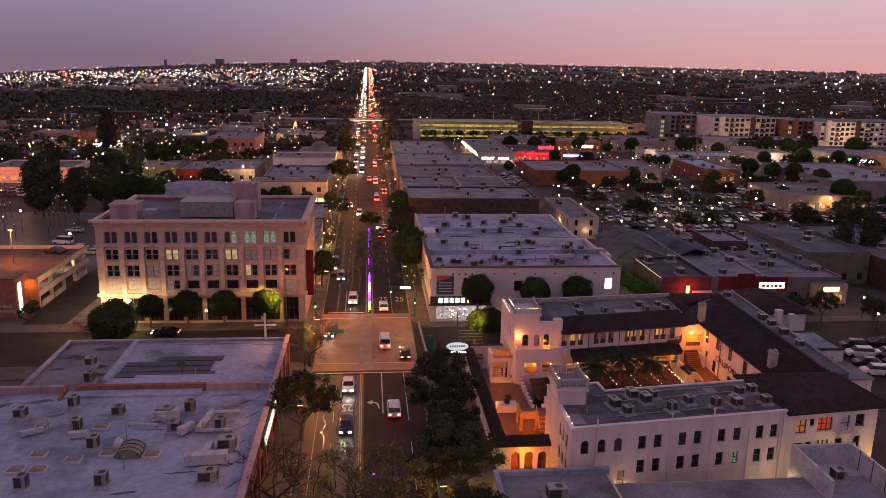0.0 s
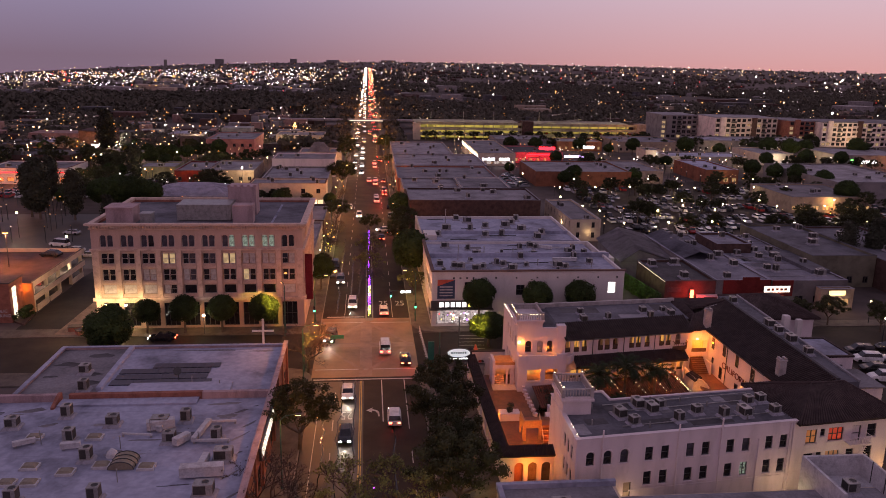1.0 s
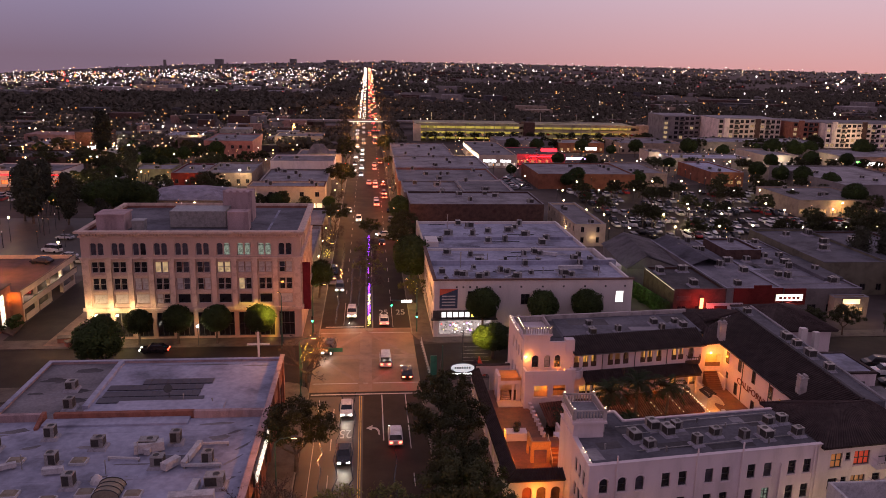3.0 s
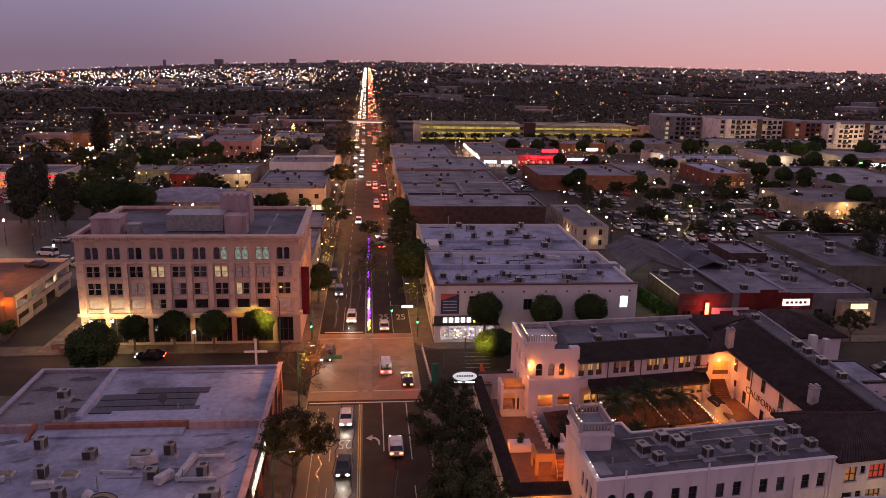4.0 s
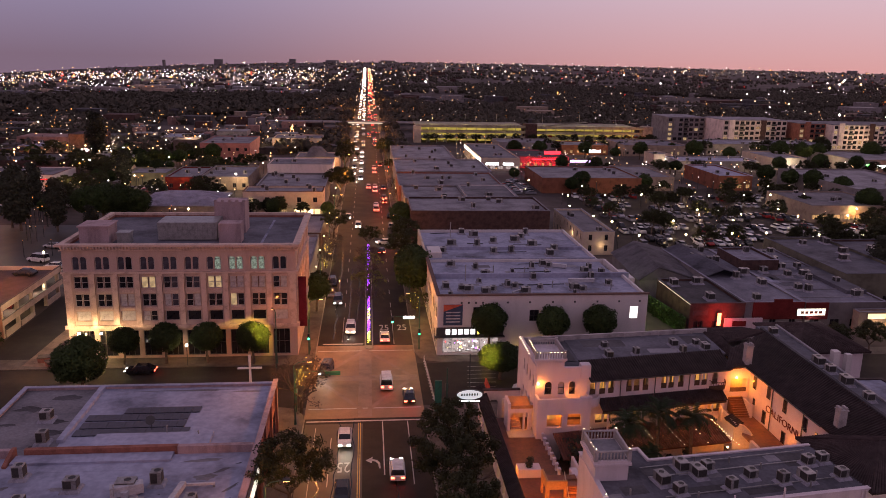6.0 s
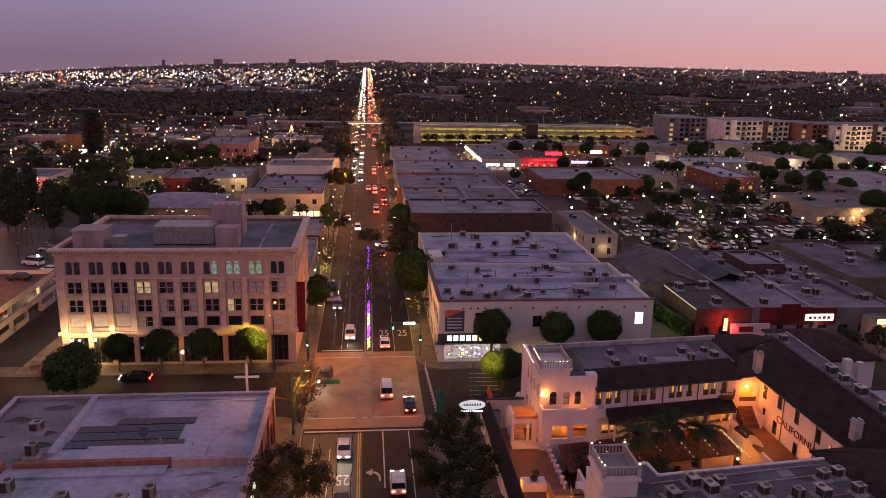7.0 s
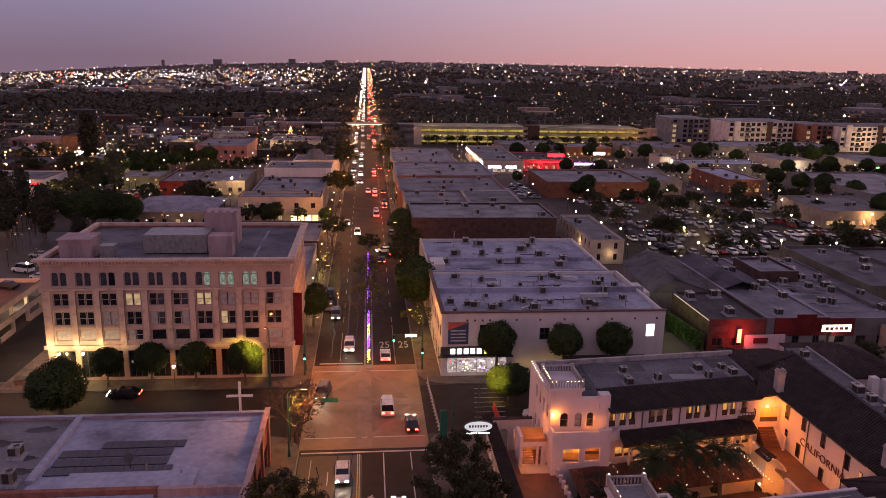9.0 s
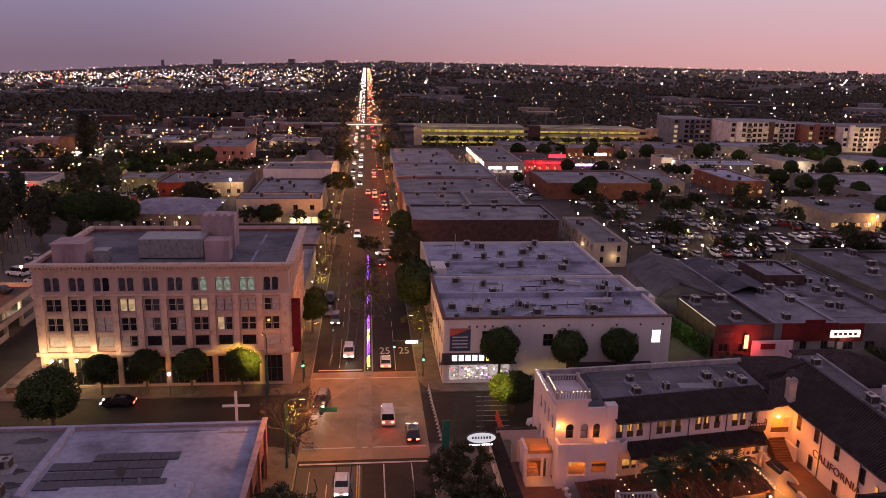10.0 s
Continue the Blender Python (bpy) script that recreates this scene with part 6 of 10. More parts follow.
# roof: three bays divided by low parapets
ROOFS = [(12.4, 47.6, 133.6, 146.2, 9.9), (12.4, 46.8, 146.7, 158.2, 9.8), (12.4, 46.2, 158.6, 186, 9.7)]
for x0, x1, y0, y1, z in ROOFS[:2]:
    part("roof", box(bm_(), x0, x1, y0, y1, z - 0.3, z), ROOF_PALE, shop)
part("roof_ridge", box(bm_(), 12.0, 49.0, 146.2, 146.7, 9.6, 10.75), ROOF_PALE, shop, "low parapet between roofs")
part("wall", box(bm_(), 46.8, 50.4, 146.7, 153, 0, 9.5), STUCCO_W, shop)
shop2 = thing("shop_building", 29, 158.6, 0, "white shop building with a pale machine-covered roof", "building")
sh2 = [(160 + 3.4 * i, 162.4 + 3.4 * i, z, z + 2.0) for i in range(7) for z in (0.6, 5.6)]
part("side_wall", cut_wall(bm_(), "y", 12.0, 0.4, 158.45, 186, 0, 10.5, sh2), CREAM, shop2)
for i, h in enumerate(sh2):
    window_part(shop2, "y", 12.0, 1, *h, GLASS if i % 2 else SHOP_W, FRAME_D, (1, 0))
part("wall", box(box(bm_(), 12.4, 46.6, 185.6, 186, 0, 10.3), 46.2, 46.6, 158.45, 185.6, 0, 10.3), STUCCO_W, shop2)
part("roof", box(bm_(), 12.4, 46.2, 158.85, 185.6, 9.4, 9.7), ROOF_PALE, shop2)
part("roof_ridge", box(bm_(), 12.4, 46.2, 158.45, 158.85, 9.0, 10.5), ROOF_PALE, shop2)
part("roof_ridge", box(bm_(), 12.4, 46.2, 168.6, 169.0, 9.7, 10.35), ROOF_PALE, shop2)
for i in range(14):
    part("roof_seam", box(bm_(), 14.5 + i * 2.3, 14.56 + i * 2.3, 158.9, 185.5, 9.7, 9.72), ROOF_PALE, shop2)
    part("roof_seam", box(bm_(), 14.5 + i * 2.3, 14.56 + i * 2.3, 133.7, 146.1, 9.9, 9.92), ROOF_PALE, shop)
part("roof_house", box(bm_(), 12.6, 15.2, 160.5, 166, 9.7, 11.2), STUCCO_W, shop2)
random.seed(5)
for x, y, k in ((14.0, 140, 1), (16.6, 138.6, 0), (17.8, 138.0, 1), (25.0, 140.5, 2), (26.2, 139.6, 0), (20.6, 136.5, 1), (22.0, 137.8, 0), (27.5, 136.6, 1), (30.6, 145.0, 2), (36.5, 138.5, 1), (37.8, 137.4, 0), (41.5, 145.3, 2), (43.5, 141, 0),
                (16.5, 155.0, 1), (21.0, 152.6, 2), (22.2, 148.2, 1), (32.0, 153.2, 2), (34.6, 155.4, 1), (35.5, 153.8, 0), (43.0, 152, 2), (44.6, 149.0, 0)):
    put_ac(x, y, 9.9 if y < 146.3 else 9.8, k, random.choice((0, 0, 90, 180)), 0.82)
for x, y, k in ((16, 166, 0), (18.5, 172.5, 1), (24.4, 181, 1), (24, 172, 2), (26.6, 165.5, 0), (30.4, 166, 2), (33, 176, 1), (35.0, 179, 0), (36.8, 183, 2), (36, 171.5, 1), (40, 168, 0), (38, 163.5, 1), (22, 184, 0), (28, 175, 0)):
    put_ac(x, y, 9.7, k, random.choice((0, 0, 90, 180)))
duct([(36.8, 142.5), (41, 142.5)], 0.3, 9.9)
duct([(35.5, 154.2), (38.5, 152.8)], 0.3, 9.8)
duct([(25.2, 136.0), (27.5, 137.8)], 0.15, 9.9)
for x, y, h in ((18, 144.5, 3.0), (33, 140, 1.2), (43, 138, 1.2), (24, 150, 1.4), (19, 180, 3.4), (30, 150, 1.0)):
    vent_pipe(x, y, 9.8, h, 0.09)

rnd = random.Random(31)
for i in range(8):
    put_ac(rnd.uniform(14, 45), rnd.choice((rnd.uniform(134.6, 145), rnd.uniform(148, 157))), 9.9 if i % 2 else 9.85, rnd.randrange(3), rnd.choice((0, 90, 180)), rnd.uniform(0.45, 0.75))
for i in range(12):
    x, y = rnd.uniform(14, 40), rnd.choice((rnd.uniform(135, 145), rnd.uniform(148, 157), rnd.uniform(160, 184)))
    part("roof_pipe", tube(bm_(), (x, y, 10.05), (x + rnd.uniform(2, 7), y + rnd.uniform(-0.6, 0.6), 10.05), 0.09, None, 6), METAL_D, shop)
for i in range(12):
    x, y = rnd.uniform(14, 42), rnd.choice((rnd.uniform(134.5, 143), rnd.uniform(147.5, 155)))
    part("roof_stain", box(bm_(), x, x + rnd.uniform(1, 4), y, y + rnd.uniform(0.6, 2.4), 9.904 if y < 146 else 9.804, 9.911 if y < 146 else 9.811), ROOF_GREY, shop, "dark water stain")

# ---- the row of shops farther down that side ----
def roof_bits(x0, x1, y0, y1, z, n, seed):
    rnd = random.Random(seed)
    for _ in range(n):
        put_ac(rnd.uniform(x0 + 2, x1 - 2), rnd.uniform(y0 + 2, y1 - 2), z, rnd.randrange(3), rnd.choice((0, 90, 180)))


def block(name, x0, x1, y0, y1, h, wall, roof, label, n=4, **kw):
    b = flat_house(name, x0, x1, y0, y1, h, wall, roof, label, **kw)
    roof_bits(x0, x1, y0, y1, h - kw.get("parapet", 0.5), n, int(x0 * 7 + y0))
    return b


block("shop_building", 12.2, 50.5, 216, 238, 9.0, BRICK_D, ROOF_GREY, "dark brick shop building with a grey flat roof", 6, face="e", floors=2)
block("shop_building", 11.5, 30, 238.2, 262, 8.6, GREYW, ROOF_GREY, "grey shop building with a flat felt roof", 4, face="e", floors=2, pane=SHOP_W)
block("white_building", 30.2, 46, 238.6, 262, 9.0, STUCCO_W, ROOF_GREY, "white-walled building with a grey roof", 3)
block("shop_building", 10.8, 46, 264, 296, 8.2, BRICK, ROOF_GREY, "brick shop building with several roof levels", 8, face="e", floors=2, pane=SHOP_W)
block("shop_building", 11.2, 48, 303, 340, 7.6, GREYW, ROOF_GREY, "grey shop building with a pale roof edge", 7, face="e", floors=1, pane=SHOP_W, coping=ROOF_PALE)
block("shop_building", 11.6, 39, 346, 400, 7.0, GREYW, ROOF_GREY, "grey shop building far down the street", 6, face="en", floors=1)
block("cream_building", 56, 64.5, 202, 234, 6.2, CREAM, ROOF_GREY, "cream two-storey building with small windows", 3, face="ne", floors=2, pane=GLASS, wide=0.9)
block("market_hall", 52, 70, 358, 420, 6.2, CREAM, ROOF_GREY, "market hall with a string of bright wall lamps", 4, face="n", floors=1, pane=SHOP, wide=2.4)
# the diner's wall colour has the red neon's glow painted in
block("diner", 71, 96, 370, 400, 5.4, surf("neon_pink_lit_wall", (0.5, 0.16, 0.18), 0.8), ROOF_DARK, "low diner with red neon bands", 3, face="n", floors=1, pane=SHOP_W)
block("orange_building", 67, 106, 298, 332, 6.0, ORANGE_W, ROOF_GREY, "orange stucco store with a dark flat roof", 4)
block("store_building", 106.2, 122, 305, 340, 5.5, TAN, ROOF_GREY, "tan stucco store with a flat roof", 3, face="n", floors=1)
block("store_building", 141, 155, 306, 341, 6.0, ORANGE_W, ROOF_PALE, "orange-fronted store with a pale roof", 3, face="n", floors=1, pane=SHOP_W, wide=2.0)
block("lit_store", 196, 214, 368, 398, 6.0, CREAM, ROOF_GREY, "brightly lit corner store", 2, face="n", floors=1, pane=SHOP, wide=2.6)
block("store_building", 232, 275, 358, 395, 6.5, GREYW, ROOF_GREY, "grey store with a bright roof edge", 4, face="n", floors=1)
block("porch_building", 143, 172, 243, 272, 5.6, TAN, ROOF_GREY, "low tan building with a warmly lit porch", 3, face="n", floors=1, pane=SHOP_W, wide=2.4)
block("store_building", 176, 215, 270, 325, 6.5, GREYW, ROOF_GREY, "long grey store with a flat roof", 6)
# shops on the side street behind the hotel
ROOF_BLUE = surf("blue_grey_roof_felt", (0.21, 0.205, 0.245), 0.8, 0.4, 0.16, 2.2, 0.1, shift=0.25, dark=0.5)
rest = block("red_shop", 59.6, 70.2, 141.8, 158.5, 6.0, BRICK_D, ROOF_DARK, "dark brick restaurant with a red neon sign", 3, face="n", floors=1, wide=1.8, pane=GLASS)
part("window_box", box(bm_(), 60.2, 63.0, 141.7, 141.798, 3.7, 4.6), FRAME_D, rest)
part("side_neon", tube(bm_(), (59.55, 141.9, 5.8), (59.55, 157.5, 5.8), 0.05, None, 6), glow("soft_white_tube", (1.0, 0.85, 0.75), 0.9), rest, "thin lit tube along the roof edge")
part("porch_wall", box(bm_(), 65.9, 73.2, 140.6, 140.9, 0, 3.4), STUCCO, rest, "low white porch wall lit red")
part("porch_panel", box(bm_(), 67.4, 70.0, 140.5, 140.598, 1.9, 2.9), RED_W, rest)
rs = block("red_shop", 70.4, 82, 142.4, 184, 5.9, GREYW, ROOF_BLUE, "grey shop with a red front and pale roof", 11, parapet=0.25, face="n", floors=1, pane=GLASS)
bm = box(bm_(), 72.0, 82, 142.15, 142.398, 2.6, 5.9)
box(bm, 76.0, 79.6, 142.15, 142.398, 5.9, 6.5)
part("facade", bm, RED_W, rs, "red stucco shop front with a raised top")
for a, b2, c, d in (((70.6, 160, 5.9), (70.6, 184, 5.9), (74.6, 184, 7.4), (74.6, 160, 7.4)), ((79.0, 184, 5.9), (79.0, 160, 5.9), (74.6, 160, 7.4), (74.6, 184, 7.4))):
    bm = bm_()
    bm.faces.new([bm.verts.new(q) for q in (a, b2, c, d)])
    bmesh.ops.solidify(bm, geom=bm.faces[:], thickness=0.2)
    part("roof_slope", bm, ROOF_BLUE, rs)
rs = block("red_shop", 82.2, 98.4, 142, 184, 5.8, GREYW, ROOF_BLUE, "grey shop with red front and lit sign", 17, parapet=0.25, face="n", floors=1, pane=GLASS, wide=1.9)
part("facade", box(bm_(), 82.2, 86.6, 141.75, 141.998, 2.6, 5.9), RED_W, rs, "red stucco shop front")
rnd = random.Random(12)
for i in range(9):
    x0, y0 = rnd.uniform(82.8, 94), rnd.uniform(143, 178)
    part("roof_patch", box(bm_(), x0, x0 + rnd.uniform(1.5, 4), y0, y0 + rnd.uniform(1.5, 5), 5.553, 5.562), (ROOF_DARK, ROOF_PALE, ROOF_MID)[i % 3], rs)
part("roof_step", box(bm_(), 94.0, 98.2, 148, 166, 5.55, 6.3), ROOF_MID, rs, "raised roof section")
for i in range(7):
    part("roof_seam", box(bm_(), 82.6, 98.0, 146 + i * 5.2, 146.2 + i * 5.2, 5.55, 5.68), ROOF_GREY, rs)
block("shop_building", 91.5, 98.6, 139.8, 141.7, 4.6, TAN, ROOF_GREY, "small tan shop with a warm lit front", 0, face="n", floors=1, pane=SHOP_W, wide=1.9)
block("shop_building", 98.8, 114, 156, 190, 7.4, surf("olive_grey_stucco", (0.15, 0.14, 0.105), 0.85), ROOF_MID, "olive-walled shop hall with a grey roof", 5, face="n", floors=1)
block("shop_building", 114.3, 132, 150, 190, 6.8, BRICK_D, ROOF_MID, "grey shop building with a flat roof", 4, face="n", floors=1)
block("dark_shed", 81.2, 89.6, 166, 178, 7.8, BRICK_D, ROOF_BLUE, "dark two-storey shed on a roofscape", 1)
# roofs between the stores and the garage
block("store_building", 72, 104, 428, 452, 6.0, GREYW, ROOF_GREY, "grey store with machines on its roof", 5, face="n", floors=1)
block("orange_building", 106, 132, 424, 446, 5.4, ORANGE_W, ROOF_GREY, "orange store with a flat roof", 3, face="n", floors=1, pane=SHOP_W)
block("store_building", 140, 176, 420, 455, 6.0, TAN, ROOF_BLUE, "tan store with a wide flat roof", 6, face="n", floors=1)
block("lit_store", 142.3, 151.4, 382, 396, 5.6, CREAM, ROOF_GREY, "small store with a brightly lit front", 1, face="n", floors=1, pane=SHOP, wide=2.2)
block("store_building", 147, 186, 361, 380, 5.0, GREYW, ROOF_PALE, "low store under a pale wide roof", 4)
block("store_building", 190, 262, 428, 455, 6.4, GREYW, ROOF_BLUE, "long grey store with a flat roof", 8, face="n", floors=1)
gb = thing("gabled_building", 64, 172, 0, "grey gable-roofed hall beside a creeper-covered wall", "building")
part("wall", slab(bm_(), [(57.6, 163), (69.6, 163), (75, 186), (59, 186)], 0, 4.4), GREYW, gb)
part("creeper_wall", slab(bm_(), [(58.6, 141.5), (58.9, 141.5), (55.5, 168), (55.2, 168)], 0, 3.4), GREEN_W, gb, "green creeper-covered wall")
GABLE_ROOF = surf("pale_shingle_roof", (0.27, 0.25, 0.27), 0.85, 0.3, 0.3, 3, 0.1, dark=0.4)
for a, b2, c, d in (((57.0, 162.4, 4.5), (58.6, 186.6, 4.5), (64.2, 186.6, 7.4), (61.4, 162.4, 7.4)), ((76, 186.6, 4.5), (70.2, 162.4, 4.5), (61.4, 162.4, 7.4), (64.2, 186.6, 7.4))):
    bm = bm_()
    bm.faces.new([bm.verts.new(q) for q in (a, b2, c, d)])
    bmesh.ops.solidify(bm, geom=bm.faces[:], thickness=0.2)
    part("roof_slope", bm, GABLE_ROOF, gb)
bm = bm_()
tri = [(57.4, 4.4), (69.8, 4.4), (61.4, 7.2)]
va, vb = [bm.verts.new((x, 162.62, z)) for x, z in tri], [bm.verts.new((x, 163.0, z)) for x, z in tri]
bm.faces.new(va)
bm.faces.new(vb[::-1])
for i in range(3):
    bm.faces.new((va[i], vb[i], vb[(i + 1) % 3], va[(i + 1) % 3]))
part("gable", bm, GREYW, gb)

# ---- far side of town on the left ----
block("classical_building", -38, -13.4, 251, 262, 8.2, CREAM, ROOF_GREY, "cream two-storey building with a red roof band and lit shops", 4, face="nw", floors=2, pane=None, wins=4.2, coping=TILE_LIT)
block("classical_building", -36, -13.4, 262.2, 296, 7.6, GREYW, ROOF_GREY, "grey shop roofs behind the cream building", 7)
block("shop_building", -39, -13.4, 320, 341, 7.6, STUCCO, ROOF_GREY, "long pale shop building with grey roof", 3, face="n", floors=1)
front = bpy.data.objects["classical_building"]
for i in range(4):
    part("shop_window", box(bm_(), -22.4 + 2.1 * i, -20.7 + 2.1 * i, 250.93, 250.99, 0.5, 2.7), glow("bright_shop_front_%s" % "abcd"[i], (1.0, 0.74, 0.42), (2.6, 1.6, 3.0, 1.2)[i]), front, "brightly lit shop window")
church = block("civic_building", -31, -12, 352, 372, 6.5, CREAM, ROOF_GREY, "pale civic building with a hipped roof and lit columns", 0, face="n", floors=1, pane=SHOP_W)
tile_slope("hip_roof", church, (-27, 353, 6.6), (-17, 353, 6.6), (-20, 358, 10.5), (-24, 358, 10.5), ROOF_GREY)
tile_slope("hip_roof", church, (-17, 353, 6.6), (-17, 363, 6.6), (-20, 358, 10.5), (-20, 358, 10.5), ROOF_GREY)
tile_slope("hip_roof", church, (-27, 363, 6.6), (-27, 353, 6.6), (-24, 358, 10.5), (-24, 358, 10.5), ROOF_GREY)
tile_slope("hip_roof", church, (-17, 363, 6.6), (-27, 363, 6.6), (-24, 358, 10.5), (-20, 358, 10.5), ROOF_GREY)
block("brick_block", -78, -55, 383, 420, 9.0, surf("pink_brick", (0.38, 0.17, 0.15), 0.85), ROOF_GREY, "two-storey pink brick block with grey roof", 4, face="n", floors=2, pane=GLASS)
block("red_shop", -74, -62, 302, 330, 5.0, RED_W, ROOF_GREY, "low red-fronted shop with a grey roof", 2, face="n", floors=1, pane=GLASS)
block("store_building", -61.5, -44, 303, 334, 5.0, TAN, ROOF_GREY, "low tan store with a flat roof", 4, face="n", floors=1)
block("green_store", -91, -76, 312, 328, 5.0, surf("olive_stucco", (0.28, 0.27, 0.16), 0.85), ROOF_GREY, "low olive-coloured stucco store with flat roof", 2)
block("red_shop", -142, -112, 298, 320, 6.0, STUCCO_W, ROOF_GREY, "white diner with a red band and lit windows", 2, face="nw", floors=1, pane=glow("red_orange_room", (1.0, 0.28, 0.08), 0.9), wide=2.4, coping=RED_W)
block("long_store", -185, -127, 342, 368, 5.5, BRICK_D, ROOF_DARK, "long dark brick warehouse with flat roof", 3)
HALL_ROOF = surf("pale_hip_roof", (0.30, 0.28, 0.34), 0.8, 0.3, 0.3, 3, 0.08)
hall = block("hip_hall", -68, -45, 246, 268, 4.6, TAN, ROOF_GREY, "low hall with a pale hipped roof", 0, face="n", floors=1)
tile_slope("hip_roof", hall, (-69, 245.4, 4.7), (-44, 245.4, 4.7), (-52, 257, 7.4), (-61, 257, 7.4), HALL_ROOF)
tile_slope("hip_roof", hall, (-44, 245.4, 4.7), (-44, 268.6, 4.7), (-52, 257, 7.4), (-52, 257, 7.4), HALL_ROOF)
tile_slope("hip_roof", hall, (-69, 268.6, 4.7), (-69, 245.4, 4.7), (-61, 257, 7.4), (-61, 257, 7.4), HALL_ROOF)
tile_slope("hip_roof", hall, (-44, 268.6, 4.7), (-69, 268.6, 4.7), (-61, 257, 7.4), (-52, 257, 7.4), HALL_ROOF)
flat_house("side_building", -46, -11.6, 165, 200, 6.0, GREYW, ROOF_GREY, "low grey shop behind the terracotta building")
flat_house("side_building", -40, -11.4, 204, 228, 5.6, BRICK_D, ROOF_GREY, "low brick shop with a dark roof")
flat_house("white_house", -66, -60, 101, 112, 5.5, STUCCO_W, ROOF_DARK, "small white house with a dark roof", face="n", floors=2)

block("kiosk_building", -140, -128, 436, 446, 4.6, STUCCO_W, ROOF_PALE, "small white pavilion flooded by lamps", 0, face="n", floors=1, pane=SHOP, wide=1.8)
block("store_building", -120, -100, 352, 376, 5.5, CREAM, ROOF_GREY, "low cream store with a grey roof", 3, face="n", floors=1, pane=SHOP_W)
block("store_building", -165, -150, 395, 420, 5.5, TAN, ROOF_PALE, "low tan store with a pale roof", 3, face="n", floors=1, pane=SHOP_W)
block("store_building", -110, -92, 440, 462, 6.0, GREYW, ROOF_PALE, "low grey store with a pale roof", 3, face="n", floors=1, pane=SHOP_W)
block("store_building", -50, -24, 430, 452, 7.0, CREAM, ROOF_GREY, "cream store building beside the far street", 3, face="n", floors=2, pane=SHOP_W)

# ---- open parking deck beside the terracotta building ----
deck = thing("parking_deck", -76, 158, 0, "two-level open concrete parking deck lit orange", "parking garage")
for z in (2.3, 5.0):
    part("deck_slab", box(bm_(), -110, -62.5, 144.4, 170.6, z, z + 0.35), surf("deck_concrete_%d" % z, (0.10, 0.072, 0.066), 0.8, 0.3, 0.3, 6), deck)
    part("parapet", box(bm_(), -62.5, -62.3, 144.2, 171, z, z + 1.15), CREAM, deck)
    part("coping", box(bm_(), -62.58, -62.22, 144.2, 171, z + 1.15, z + 1.23), CONCRETE, deck)
part("parapet", box(bm_(), -110, -62.3, 170.6, 171, 4.9, 6.1), CREAM, deck)
part("end_wall", box(bm_(), -66.4, -62.3, 143.9, 144.2, 0, 5.9), surf("orange_brown_wall", (0.34, 0.17, 0.10), 0.85), deck, "brown stair wall under an orange lamp")
for i in range(5):
    part("column", box(bm_(), -63.1, -62.52, 144.6 + 6.2 * i, 145.2 + 6.2 * i, 0, 5.0), CREAM, deck)
part("lower_wall", box(bm_(), -66.2, -66.0, 146, 170, 0, 2.3), STUCCO_W, deck)
for y0, y1, h in ((145.4, 150.6, 1.2), (151.6, 156.6, 1.0), (163, 169.6, 1.1)):
    part("guard_wall", box(bm_(), -62.5, -62.34, y0, y1, 0, h), CREAM, deck)
for y in (151.2, 161.6):
    part("ceiling_lamp", box(bm_(), -64.6, -63.4, y, y + 1.6, 4.9, 4.995), LAMP_W, deck, "bright ceiling lamp")
TX, TY = -64.0, 138.4
ent = thing("stair_tower", TX, TY, 0, "brick stair tower of the parking deck with a lit sign", "building")
part("wall", box(bm_(), TX - 9, TX, TY, TY + 5.4, 0, 7.4), BRICK, ent)
part("roof", box(bm_(), TX - 9.2, TX + 0.15, TY - 0.15, TY + 5.6, 7.4, 7.6), ROOF_DARK, ent)
part("window", box(bm_(), TX + 0.002, TX + 0.08, TY + 1.0, TY + 2.4, 0.4, 6.4), glow("white_stair_light", (1.0, 0.86, 0.66), 1.6), ent, "tall lit stair window")
for k in range(5):
    part("window_bar", box(bm_(), TX + 0.08, TX + 0.12, TY + 1.0, TY + 2.4, 1.2 + k * 1.1, 1.28 + k * 1.1), FRAME_D, ent)
lettering("PUBLIC", 0.8, DUCT, Matrix.Translation((TX - 1.9, TY - 0.1, 2.3)) @ pose(0, 0, 0, 90, 0, 0), "sign_letters", "pale sign letters", "sign", 0.03, ent)
lettering("PARKING", 0.8, DUCT, Matrix.Translation((TX - 1.8, TY - 0.1, 1.4)) @ pose(0, 0, 0, 90, 0, 0), "sign_letters", "pale sign letters", "sign", 0.03, ent)
dp = thing("deck_lamp", -72.5, 158, 5.35, "tall lamp post on the upper parking deck", "lamp post")
part("post", tube(bm_(), (-72.5, 158, 5.35), (-72.5, 158, 12.4), 0.1, 0.07, 8), METAL_D, dp)
part("lamp_head", box(bm_(), -73.0, -72.0, 157.8, 158.2, 12.4, 12.55), METAL_D, dp)
part("lens", box(bm_(), -72.9, -72.1, 157.85, 158.15, 12.33, 12.4), LAMP_O, dp)
solo("planting_bed", slab(bm_(), [(-63.9, 138.6), (-61.2, 136.6), (-62.0, 143.6), (-63.9, 143.6)], 0.0, 0.35), BRICK_D, "low planting bed beside a stair tower", "planter", at=(-63, 140, 0))
solo("pavement", slab(bm_(), [(-54.2, 131.6), (-48.2, 130.6), (-47.7, 158), (-53.6, 152.6)], 0.02, 0.16), surf("tan_corner_paving", (0.21, 0.145, 0.115), 0.75, 0.3, 0.5, 8), "pale pavement wedge beside a driveway", "pavement", kind="structure")
